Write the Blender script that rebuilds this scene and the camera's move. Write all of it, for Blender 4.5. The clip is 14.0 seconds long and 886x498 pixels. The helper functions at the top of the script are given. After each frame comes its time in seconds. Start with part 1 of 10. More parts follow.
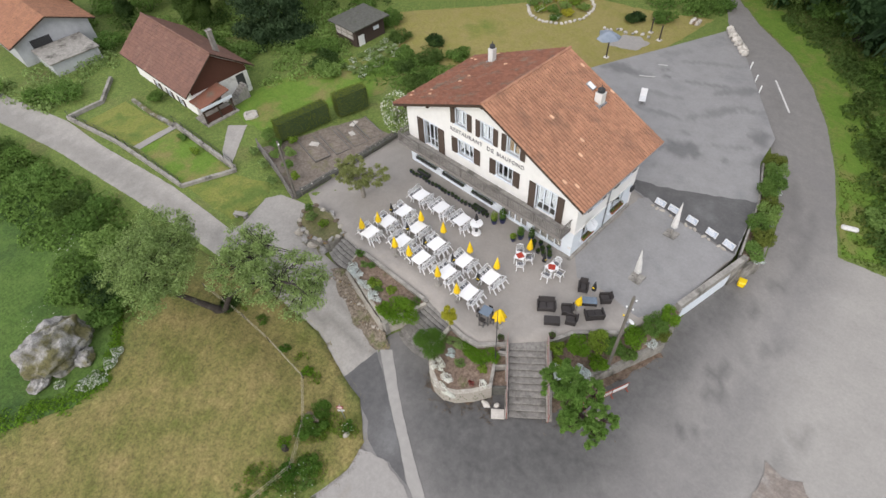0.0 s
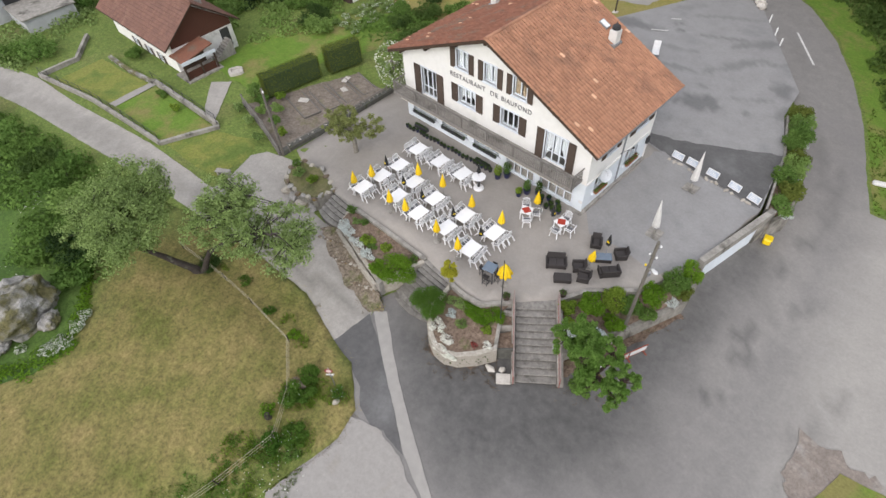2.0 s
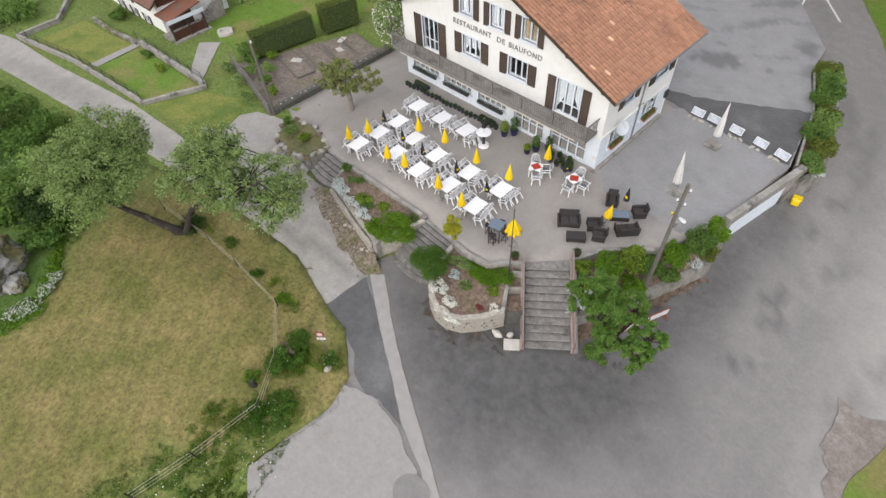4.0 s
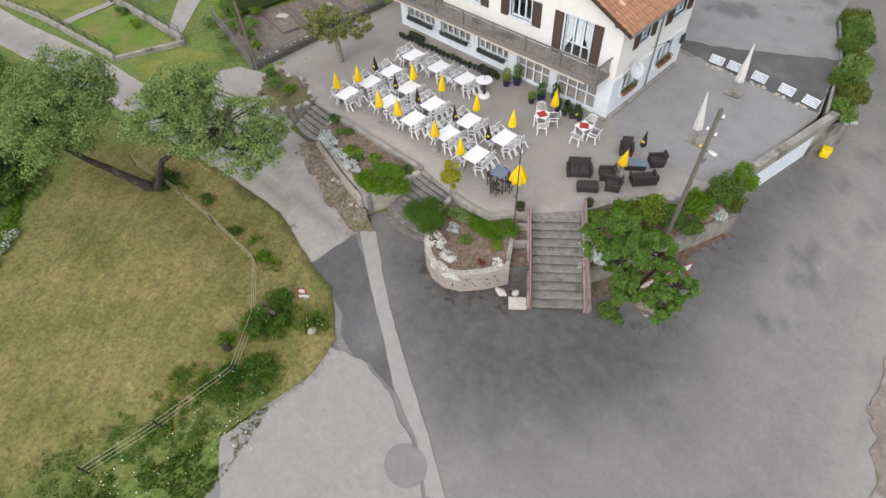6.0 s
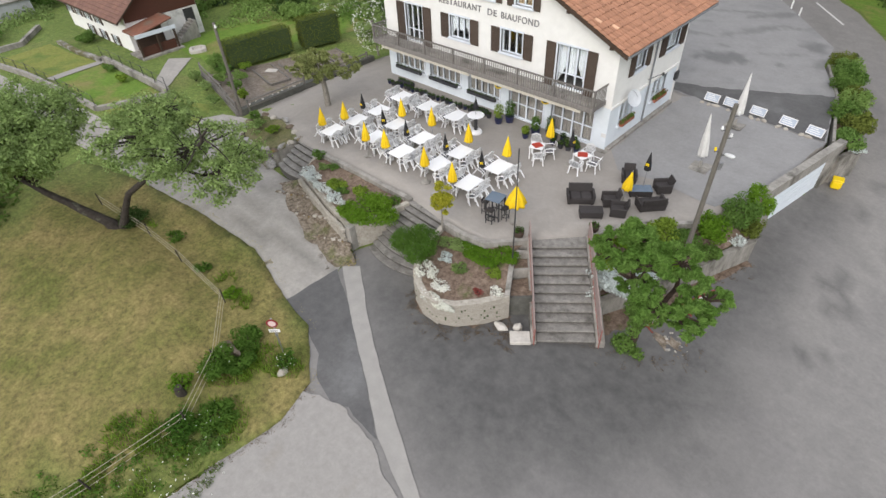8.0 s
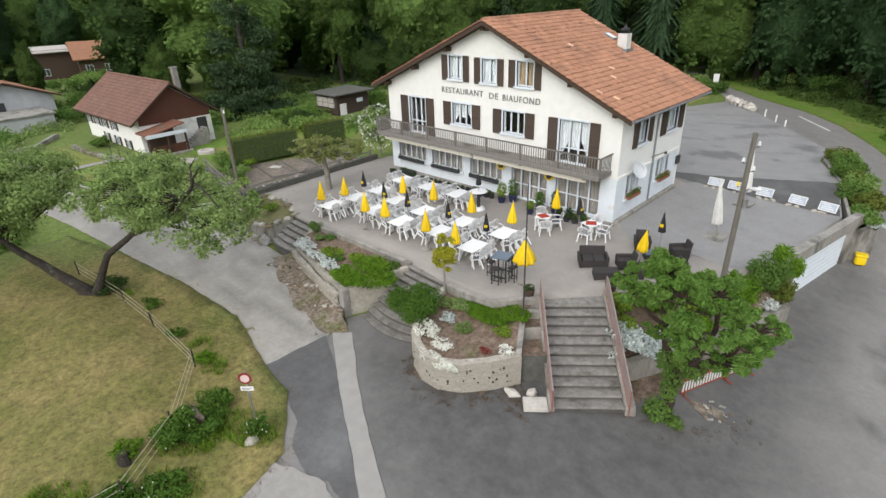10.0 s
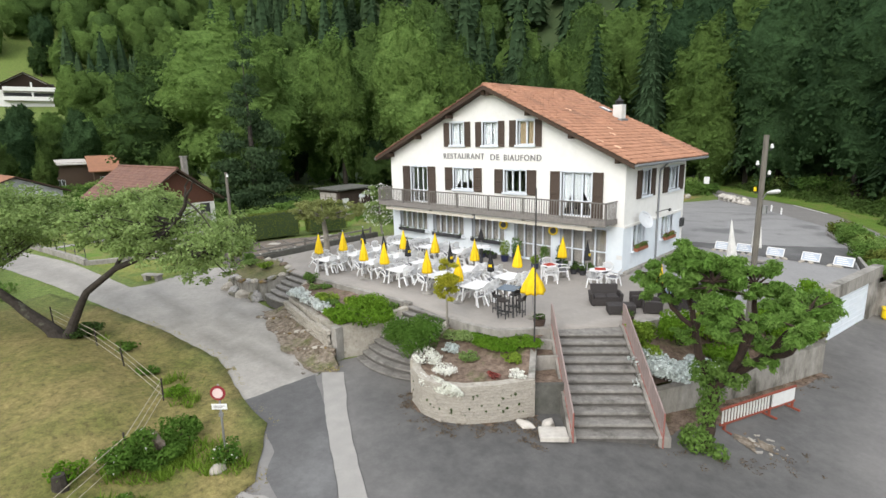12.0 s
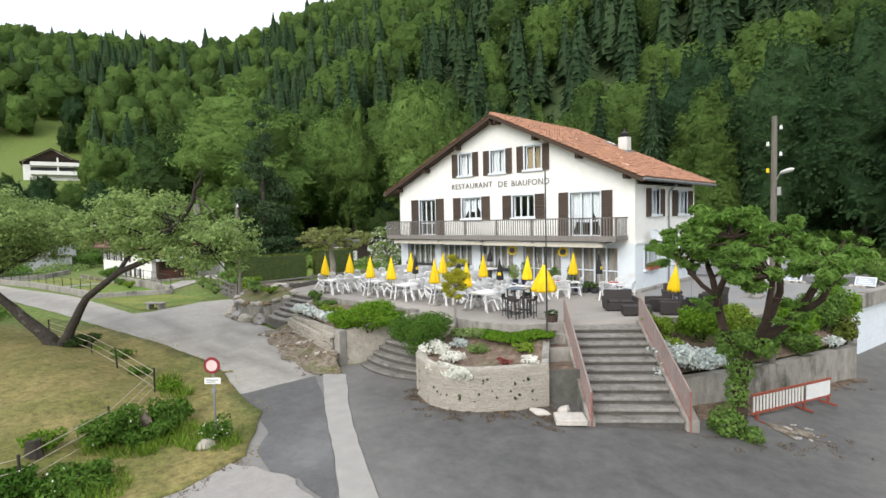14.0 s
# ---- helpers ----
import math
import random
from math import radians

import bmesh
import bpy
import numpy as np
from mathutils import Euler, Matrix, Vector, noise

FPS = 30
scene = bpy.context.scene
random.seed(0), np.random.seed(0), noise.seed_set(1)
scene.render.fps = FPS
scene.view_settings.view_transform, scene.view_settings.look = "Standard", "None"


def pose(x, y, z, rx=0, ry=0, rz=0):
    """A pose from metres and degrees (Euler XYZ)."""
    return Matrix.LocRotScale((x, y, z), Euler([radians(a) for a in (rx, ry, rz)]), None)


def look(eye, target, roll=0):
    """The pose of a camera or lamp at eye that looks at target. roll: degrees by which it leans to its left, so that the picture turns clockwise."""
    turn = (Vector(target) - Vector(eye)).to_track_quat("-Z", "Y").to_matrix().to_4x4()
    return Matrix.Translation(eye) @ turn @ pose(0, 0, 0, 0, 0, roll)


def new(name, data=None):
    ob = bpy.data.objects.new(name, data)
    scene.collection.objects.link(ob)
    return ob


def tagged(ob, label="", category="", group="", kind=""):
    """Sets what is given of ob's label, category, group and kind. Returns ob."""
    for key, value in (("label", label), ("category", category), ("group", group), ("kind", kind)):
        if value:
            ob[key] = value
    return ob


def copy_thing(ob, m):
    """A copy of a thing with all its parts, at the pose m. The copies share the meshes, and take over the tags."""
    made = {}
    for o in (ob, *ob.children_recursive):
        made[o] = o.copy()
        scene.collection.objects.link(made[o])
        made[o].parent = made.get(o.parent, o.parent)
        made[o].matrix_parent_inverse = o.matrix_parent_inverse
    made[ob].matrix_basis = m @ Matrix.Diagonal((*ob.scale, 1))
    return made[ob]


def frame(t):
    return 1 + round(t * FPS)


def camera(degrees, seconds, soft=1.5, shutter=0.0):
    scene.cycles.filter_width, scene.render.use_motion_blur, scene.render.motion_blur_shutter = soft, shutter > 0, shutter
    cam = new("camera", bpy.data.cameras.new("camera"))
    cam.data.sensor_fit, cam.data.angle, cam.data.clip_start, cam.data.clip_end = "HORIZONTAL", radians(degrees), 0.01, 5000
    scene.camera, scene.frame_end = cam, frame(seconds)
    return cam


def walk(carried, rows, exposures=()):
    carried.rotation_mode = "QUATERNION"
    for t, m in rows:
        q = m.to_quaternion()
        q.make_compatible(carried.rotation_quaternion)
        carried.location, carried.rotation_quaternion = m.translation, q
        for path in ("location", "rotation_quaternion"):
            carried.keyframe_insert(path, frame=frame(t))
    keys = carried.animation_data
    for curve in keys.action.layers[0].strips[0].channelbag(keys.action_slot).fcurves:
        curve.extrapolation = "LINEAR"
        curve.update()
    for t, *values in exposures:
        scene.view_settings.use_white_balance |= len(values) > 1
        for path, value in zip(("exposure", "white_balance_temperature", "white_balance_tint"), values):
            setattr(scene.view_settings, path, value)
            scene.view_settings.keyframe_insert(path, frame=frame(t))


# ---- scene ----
cam = camera(79.7, 14.0)
PATH = [
    (0, (11.898, -22.834, 29.095), (10.916, -21.945, 27.597), -3.9),
    (0.5, (11.798, -22.817, 28.262), (10.823, -21.932, 26.757), -4.0),
    (1, (11.692, -22.799, 27.237), (10.721, -21.914, 25.729), -4.0),
    (1.5, (11.55, -22.79, 26.235), (10.589, -21.91, 24.717), -3.7),
    (2, (11.479, -22.813, 25.184), (10.52, -21.937, 23.663), -3.8),
    (2.5, (11.457, -22.86, 24.228), (10.496, -21.987, 22.707), -3.8),
    (3, (11.349, -22.936, 23.514), (10.393, -22.063, 21.99), -3.7),
    (5.5, (11.141, -22.989, 19.008), (10.196, -22.127, 17.471), -3.8),
    (6, (11.072, -23.021, 18.249), (10.132, -22.151, 16.712), -3.7),
    (6.5, (11.069, -23.056, 17.466), (10.115, -22.145, 15.963), -3.6),
    (7, (11.064, -23.09, 16.589), (10.07, -22.12, 15.15), -3.4),
    (9.5, (11.002, -23.34, 11.669), (9.79, -22.118, 10.65), -2.3),
    (10, (10.997, -23.52, 10.764), (9.739, -22.231, 9.894), -2.0),
    (10.5, (11.01, -23.656, 9.947), (9.721, -22.322, 9.199), -1.8),
    (11, (10.943, -23.734, 9.011), (9.633, -22.365, 8.374), -1.7),
    (11.5, (10.903, -23.793, 7.828), (9.572, -22.396, 7.302), -1.5),
    (12, (10.857, -23.797, 6.716), (9.507, -22.381, 6.304), -1.4),
    (12.5, (10.852, -23.859, 5.872), (9.485, -22.432, 5.566), -1.4),
    (13, (10.863, -23.853, 5.183), (9.484, -22.42, 4.97), -1.4),
    (13.5, (10.843, -23.85, 4.458), (9.45, -22.422, 4.319), -1.3),
    (14, (10.816, -23.851, 3.648), (9.421, -22.422, 3.537), -1.3),
]
walk(cam, [(t, look(eye, target, roll)) for t, eye, target, roll in PATH],
     exposures=[(0, 0.04, 6500, 14), (7, 0.02, 6500, 13), (9.5, 0.03, 6500, 11), (10.5, 0.08, 6500, 10), (12, 0.29, 6500, 10), (14, 0.32, 6500, 10)])

# ---- light: an overcast sky, with a faint broad sun behind the clouds ----
world = bpy.data.worlds.new("overcast_sky")
scene.world = world
world.use_nodes = True
wn = world.node_tree.nodes
wl = world.node_tree.links
sky = wn.new("ShaderNodeTexSky")
sky.sky_type, sky.sun_disc = "NISHITA", False
sky.sun_elevation, sky.sun_rotation = radians(34), radians(162)
sky.air_density, sky.dust_density = 1.0, 3.0
cloud = wn.new("ShaderNodeMix")
cloud.data_type = "RGBA"
cloud.inputs[0].default_value = 0.85
cloud.inputs[7].default_value = (8.6, 9.0, 9.6, 1)
wl.new(sky.outputs[0], cloud.inputs[6])
wl.new(cloud.outputs[2], wn["Background"].inputs[0])
wn["Background"].inputs[1].default_value = 0.145

sun = new("sun", bpy.data.lights.new("sun", "SUN"))
sun.data.energy, sun.data.angle, sun.data.color = 2.0, radians(40), (1.0, 0.97, 0.92)
sun.matrix_world = look((14, -42, 30), (0, 0, 0))

# ---- materials ----


def mat(name, c1, c2=None, scale=3.0, rough=0.85, bump=0.15, fine=40.0, metal=0.0, stain=None, stain_scale=0.4, stain_at=0.55,
        rnd=0.0, island=0.0, spec=0.3, stretch=(1, 1, 1), patch=None, patch_scale=1.3, grit=0.0, dust=None, mown=None):
    """A procedural surface: two colours mixed by noise, a coarse stain colour, fine relief, and a change from piece to piece."""
    m = bpy.data.materials.new(name)
    m.use_nodes = True
    n, l = m.node_tree.nodes, m.node_tree.links
    b = n["Principled BSDF"]
    b.inputs["Roughness"].default_value, b.inputs["Metallic"].default_value = rough, metal
    b.inputs["Specular IOR Level"].default_value = spec
    co = n.new("ShaderNodeTexCoord")
    mp = n.new("ShaderNodeMapping")
    mp.inputs["Scale"].default_value = stretch
    l.new(co.outputs["Object"], mp.inputs[0])

    def grain(s, detail):
        t = n.new("ShaderNodeTexNoise")
        t.inputs["Scale"].default_value, t.inputs["Detail"].default_value, t.inputs["Roughness"].default_value = s, detail, 0.62
        l.new(mp.outputs[0], t.inputs["Vector"])
        return t

    def ramp(src, lo, hi):
        r = n.new("ShaderNodeMapRange")
        r.inputs[1].default_value, r.inputs[2].default_value = lo, hi
        l.new(src, r.inputs[0])
        return r.outputs[0]

    def mix(fac, a, bb):
        x = n.new("ShaderNodeMix")
        x.data_type = "RGBA"
        l.new(fac, x.inputs[0])
        for sock, v in ((x.inputs[6], a), (x.inputs[7], bb)):
            if isinstance(v, tuple):
                sock.default_value = (*v, 1)
            else:
                l.new(v, sock)
        return x.outputs[2]

    c2 = c2 or tuple(v * 0.75 for v in c1)
    col = mix(ramp(grain(scale, 6).outputs[0], 0.32, 0.68), c1, c2)
    if stain:
        col = mix(ramp(grain(stain_scale, 5).outputs[0], stain_at, stain_at + 0.14), col, stain)
    if dust:
        at = n.new("ShaderNodeAttribute")
        at.attribute_name = "dust"
        col = mix(at.outputs["Fac"], col, mix(ramp(grain(scale * 0.4, 7).outputs[0], 0.32, 0.68), dust[0], dust[1]))
    if patch:
        at = n.new("ShaderNodeAttribute")
        at.attribute_name = "patch"
        other = mix(ramp(grain(scale * patch_scale, 9).outputs[0], 0.32, 0.68), patch[0], patch[1])
        col = mix(at.outputs["Fac"], col, other)
    if mown:
        # swaths left by the mower: (strength, width, turn)
        tm, wv, rr, hm = n.new("ShaderNodeMapping"), n.new("ShaderNodeTexWave"), n.new("ShaderNodeMapRange"), n.new("ShaderNodeHueSaturation")
        tm.inputs["Rotation"].default_value = (0, 0, radians(mown[2]))
        l.new(co.outputs["Object"], tm.inputs[0])
        l.new(tm.outputs[0], wv.inputs["Vector"])
        wv.inputs["Scale"].default_value, wv.inputs["Distortion"].default_value, wv.inputs["Detail"].default_value, wv.inputs["Detail Scale"].default_value = 0.314 / mown[1], 7.0, 4.0, 1.0
        rr.inputs[3].default_value, rr.inputs[4].default_value = 1 - mown[0], 1 + mown[0]
        l.new(wv.outputs["Fac"], rr.inputs[0])
        l.new(rr.outputs[0], hm.inputs["Value"])
        l.new(col, hm.inputs["Color"])
        col = hm.outputs[0]
    if grit:
        hs = n.new("ShaderNodeHueSaturation")
        r = n.new("ShaderNodeMapRange")
        r.inputs[1].default_value, r.inputs[2].default_value, r.inputs[3].default_value, r.inputs[4].default_value = 0.25, 0.75, 1 - grit * 1.6, 1 + grit * 1.6
        g = grain(5.0, 10)
        g.inputs["Roughness"].default_value = 0.85
        l.new(g.outputs[0], r.inputs[0])
        l.new(r.outputs[0], hs.inputs["Value"])
        l.new(col, hs.inputs["Color"])
        col = hs.outputs[0]
    if rnd or island:
        src = n.new("ShaderNodeObjectInfo").outputs["Random"] if rnd else n.new("ShaderNodeNewGeometry").outputs["Random Per Island"]
        k = rnd or island
        hs = n.new("ShaderNodeHueSaturation")
        r = n.new("ShaderNodeMapRange")
        r.inputs[3].default_value, r.inputs[4].default_value = 1 - k, 1 + k
        l.new(src, r.inputs[0])
        l.new(r.outputs[0], hs.inputs["Value"])
        l.new(col, hs.inputs["Color"])
        col = hs.outputs[0]
    l.new(col, b.inputs["Base Color"])
    if bump:
        bp = n.new("ShaderNodeBump")
        bp.inputs["Strength"].default_value, bp.inputs["Distance"].default_value = bump, 0.03
        l.new(grain(fine, 4).outputs[0], bp.inputs["Height"])
        l.new(bp.outputs[0], b.inputs["Normal"])
    return m


def leaf_mat(name, c1, c2, glow=0.35, k=0.35, relief=0.0, mottle=0.0):
    """Leaves: matt, partly letting light through, each leaf and each tree of its own shade; mottle: lighter and darker sprays."""
    m = bpy.data.materials.new(name)
    m.use_nodes = True
    n, l = m.node_tree.nodes, m.node_tree.links
    n.remove(n["Principled BSDF"])
    geo, obi = n.new("ShaderNodeNewGeometry"), n.new("ShaderNodeObjectInfo")
    at = n.new("ShaderNodeAttribute")
    at.attribute_name = "tint"
    x = n.new("ShaderNodeMix")
    x.data_type = "RGBA"
    x.inputs[6].default_value, x.inputs[7].default_value = (*c1, 1), (*c2, 1)
    add = n.new("ShaderNodeMath")
    add.operation = "PINGPONG"
    add.inputs[1].default_value = 1.0
    s = n.new("ShaderNodeMath")
    l.new(at.outputs["Fac"], s.inputs[0])
    l.new(obi.outputs["Random"], s.inputs[1])
    l.new(s.outputs[0], add.inputs[0])
    l.new(add.outputs[0], x.inputs[0])
    hs = n.new("ShaderNodeHueSaturation")
    r = n.new("ShaderNodeMapRange")
    r.inputs[3].default_value, r.inputs[4].default_value = 1 - k, 1 + k
    l.new(geo.outputs["Random Per Island"], r.inputs[0])
    l.new(r.outputs[0], hs.inputs["Value"])
    l.new(x.outputs[2], hs.inputs["Color"])
    leaf = hs.outputs[0]
    if mottle:
        co, value = n.new("ShaderNodeTexCoord"), hs.outputs[0]
        for scale, share in ((2.6, 1.0), (0.55, 0.55)):
            nz, rr, h2 = n.new("ShaderNodeTexNoise"), n.new("ShaderNodeMapRange"), n.new("ShaderNodeHueSaturation")
            nz.inputs["Scale"].default_value, nz.inputs["Detail"].default_value, nz.inputs["Roughness"].default_value = scale, 6, 0.72
            rr.inputs[1].default_value, rr.inputs[2].default_value = 0.34, 0.66
            rr.inputs[3].default_value, rr.inputs[4].default_value = 1 - mottle * share, 1 + mottle * share
            l.new(co.outputs["Object"], nz.inputs["Vector"])
            l.new(nz.outputs[0], rr.inputs[0])
            l.new(rr.outputs[0], h2.inputs["Value"])
            l.new(leaf, h2.inputs["Color"])
            leaf = h2.outputs[0]
    d, t, mx = n.new("ShaderNodeBsdfDiffuse"), n.new("ShaderNodeBsdfTranslucent"), n.new("ShaderNodeMixShader")
    mx.inputs[0].default_value = glow
    for sh in (d, t):
        l.new(leaf, sh.inputs["Color"])
    if relief:
        co, nz, bp = n.new("ShaderNodeTexCoord"), n.new("ShaderNodeTexNoise"), n.new("ShaderNodeBump")
        nz.inputs["Scale"].default_value, nz.inputs["Detail"].default_value, nz.inputs["Roughness"].default_value = 0.8, 6, 0.65
        bp.inputs["Strength"].default_value, bp.inputs["Distance"].default_value = relief, 1.4
        l.new(co.outputs["Object"], nz.inputs["Vector"])
        l.new(nz.outputs[0], bp.inputs["Height"])
        l.new(bp.outputs[0], d.inputs["Normal"])
    l.new(d.outputs[0], mx.inputs[1])
    l.new(t.outputs[0], mx.inputs[2])
    l.new(mx.outputs[0], n["Material Output"].inputs[0])
    return m


def glass_mat(name):
    m = bpy.data.materials.new(name)
    m.use_nodes = True
    b = m.node_tree.nodes["Principled BSDF"]
    b.inputs["Base Color"].default_value = (0.9, 0.95, 0.97, 1)
    b.inputs["Transmission Weight"].default_value, b.inputs["Roughness"].default_value, b.inputs["IOR"].default_value = 1.0, 0.02, 1.45
    return m


GRASS = mat("grass", (0.1, 0.15, 0.032), (0.145, 0.185, 0.046), 1.6, 0.95, 0.5, 26, grit=0.6, stain=(0.14, 0.145, 0.05), stain_scale=0.16, stain_at=0.56)
VERGE = mat("olive_verge", (0.15, 0.18, 0.035), (0.205, 0.205, 0.055), 0.9, 0.95, 0.4, 30, grit=0.35, stain=(0.1, 0.145, 0.03), stain_scale=0.3, stain_at=0.52)
EARTH = mat("roadside_earth", (0.25, 0.215, 0.185), (0.19, 0.16, 0.14), 1.6, 0.95, 0.5, 25, grit=0.3, stain=(0.3, 0.28, 0.255), stain_scale=0.6, stain_at=0.52)
MOSS_BED = mat("mossy_bed", (0.1, 0.105, 0.035), (0.175, 0.15, 0.085), 1.4, 0.95, 0.6, 20, grit=0.45, stain=(0.075, 0.09, 0.03), stain_scale=0.7, stain_at=0.5)
LUSH = mat("lush_field", (0.055, 0.105, 0.018), (0.085, 0.14, 0.03), 0.7, 0.95, 0.5, 22, grit=0.6, stain=(0.036, 0.075, 0.016), stain_scale=0.16, stain_at=0.52)
LAWN = mat("mown_lawn", (0.092, 0.172, 0.02), (0.13, 0.2, 0.03), 1.2, 0.95, 0.4, 30, grit=0.3, stain=(0.19, 0.175, 0.06), stain_scale=0.25, stain_at=0.52)
MEADOW = mat("dry_meadow", (0.1, 0.13, 0.03), (0.14, 0.155, 0.045), 1.6, 0.95, 0.5, 26, stain=(0.14, 0.145, 0.05), stain_scale=0.16, stain_at=0.56, patch=((0.228, 0.182, 0.072), (0.108, 0.117, 0.028)), patch_scale=0.3, grit=0.62, mown=(0.055, 0.95, -40))
HAY = mat("dry_lawn", (0.22, 0.2, 0.055), (0.25, 0.21, 0.08), 0.8, 0.95, 0.4, 24, grit=0.3, stain=(0.14, 0.165, 0.035), stain_scale=0.15, stain_at=0.55)
FOREST_FLOOR = mat("forest_floor", (0.035, 0.06, 0.022), (0.055, 0.08, 0.03), 0.3, 0.95, 0.3, 8)
ROAD = mat("worn_asphalt", (0.226, 0.215, 0.203), (0.195, 0.186, 0.177), 1.4, 0.9, 0.12, 60, grit=0.12, stain=(0.2, 0.19, 0.183), stain_scale=0.14, stain_at=0.5, patch=((0.118, 0.114, 0.11), (0.078, 0.076, 0.074)), dust=((0.365, 0.346, 0.316), (0.315, 0.298, 0.272)))
DARK = mat("dark_asphalt", (0.118, 0.115, 0.113), (0.09, 0.088, 0.087), 1.2, 0.85, 0.15, 60, grit=0.16, stain=(0.15, 0.148, 0.146), stain_scale=0.3, stain_at=0.52)
LANE = mat("lane_asphalt", (0.345, 0.325, 0.295), (0.295, 0.276, 0.25), 1.1, 0.9, 0.15, 60, grit=0.16, stain=(0.28, 0.263, 0.24), stain_scale=0.45, stain_at=0.54, patch=((0.215, 0.203, 0.185), (0.185, 0.176, 0.16)))
GRAVEL = mat("pale_gravel", (0.31, 0.293, 0.272), (0.275, 0.26, 0.243), 2.2, 0.95, 0.35, 45, grit=0.12, stain=(0.27, 0.25, 0.225), stain_scale=0.5, stain_at=0.56)
STRIP = mat("pale_concrete_strip", (0.33, 0.315, 0.29), (0.275, 0.262, 0.245), 2.5, 0.9, 0.15, 50, grit=0.14)
TERRACE = mat("terrace_asphalt", (0.31, 0.285, 0.256), (0.272, 0.25, 0.227), 0.8, 0.9, 0.12, 55, grit=0.08, stain=(0.245, 0.226, 0.208), stain_scale=0.3, stain_at=0.55)
PARKING = mat("parking_asphalt", (0.275, 0.269, 0.264), (0.235, 0.23, 0.226), 0.7, 0.88, 0.12, 55, grit=0.12, stain=(0.21, 0.208, 0.208), stain_scale=0.22, stain_at=0.56, patch=((0.13, 0.128, 0.128), (0.1, 0.1, 0.1)))
PAINT_LINE = mat("road_paint", (0.62, 0.61, 0.58), (0.45, 0.44, 0.42), 4, 0.8, 0.05, 40)
CONCRETE = mat("weathered_concrete", (0.34, 0.322, 0.29), (0.215, 0.2, 0.178), 2.0, 0.9, 0.3, 30, grit=0.2, stain=(0.1, 0.094, 0.08), stain_scale=0.8, stain_at=0.54, stretch=(1, 1, 0.5))
STEP = mat("old_concrete_step", (0.265, 0.25, 0.228), (0.17, 0.16, 0.145), 3.0, 0.9, 0.3, 35, grit=0.25, stain=(0.115, 0.108, 0.095), stain_scale=1.8, stain_at=0.55, rnd=0.08)
STONE = mat("limestone_wall", (0.43, 0.4, 0.345), (0.31, 0.28, 0.235), 3.0, 0.92, 0.6, 16, grit=0.25, stain=(0.17, 0.155, 0.125), stain_scale=5.0, stain_at=0.6, rnd=0.07)
MORTAR = mat("mortar", (0.43, 0.4, 0.345), (0.31, 0.28, 0.235), 4, 0.95, 0.5, 22, grit=0.25, stain=(0.2, 0.185, 0.15), stain_scale=4.0, stain_at=0.6)
STAINED = mat("stained_retaining_concrete", (0.31, 0.292, 0.26), (0.19, 0.178, 0.155), 2.2, 0.95, 0.35, 28, grit=0.25, stain=(0.085, 0.08, 0.062), stain_scale=1.1, stain_at=0.52, stretch=(1, 1, 0.45))
DARK_CONCRETE = mat("mossy_dark_concrete", (0.12, 0.118, 0.105), (0.085, 0.085, 0.074), 3, 0.95, 0.3, 30, grit=0.2, stain=(0.07, 0.085, 0.04), stain_scale=2.0, stain_at=0.58)
BOULDER = mat("boulder_stone", (0.4, 0.385, 0.365), (0.14, 0.135, 0.128), 1.1, 0.9, 0.9, 9, grit=0.5, stain=(0.12, 0.11, 0.05), stain_scale=0.6, stain_at=0.45)
MOSSY = mat("mossy_brown_stone", (0.1, 0.068, 0.04), (0.2, 0.17, 0.14), 4.0, 0.9, 0.6, 14, stain=(0.2, 0.13, 0.03), stain_scale=2.5, stain_at=0.5)
PALE_STONE = mat("pale_stone", (0.55, 0.52, 0.47), (0.4, 0.37, 0.33), 4, 0.9, 0.4, 20, rnd=0.15)
SOIL = mat("bed_soil", (0.13, 0.088, 0.062), (0.2, 0.15, 0.115), 5, 0.95, 0.6, 30, grit=0.4, stain=(0.09, 0.1, 0.035), stain_scale=1.2, stain_at=0.58)
PLOT = mat("dry_garden_soil", (0.145, 0.118, 0.096), (0.215, 0.182, 0.15), 2.5, 0.95, 0.6, 25, grit=0.35, stain=(0.15, 0.14, 0.07), stain_scale=0.5, stain_at=0.56)
LITTER = mat("leaf_litter", (0.13, 0.1, 0.07), (0.235, 0.2, 0.16), 5, 0.95, 0.6, 30, grit=0.5, stain=(0.11, 0.115, 0.045), stain_scale=1.0, stain_at=0.55)
RENDER_WHITE = mat("white_render", (0.8, 0.79, 0.76), (0.74, 0.73, 0.7), 2.5, 0.9, 0.12, 70, stain=(0.7, 0.69, 0.65), stain_scale=0.6, stain_at=0.6)
RENDER_BLUE = mat("pale_blue_render", (0.7, 0.745, 0.78), (0.64, 0.69, 0.73), 2.5, 0.9, 0.12, 70, stain=(0.58, 0.62, 0.65), stain_scale=0.8, stain_at=0.6)
OLD_RENDER = mat("old_render", (0.7, 0.69, 0.66), (0.55, 0.54, 0.51), 1.5, 0.9, 0.2, 40, stain=(0.38, 0.37, 0.35), stain_scale=0.7, stain_at=0.58)
GREY_RENDER = mat("grey_render", (0.46, 0.47, 0.48), (0.38, 0.39, 0.4), 1.5, 0.9, 0.2, 40, stain=(0.3, 0.3, 0.3), stain_scale=0.7, stain_at=0.6)
TILE = mat("clay_tile", (0.39, 0.202, 0.125), (0.285, 0.145, 0.092), 1.3, 0.85, 0.25, 30, grit=0.12, stain=(0.235, 0.128, 0.085), stain_scale=0.5, stain_at=0.52, rnd=0.12)
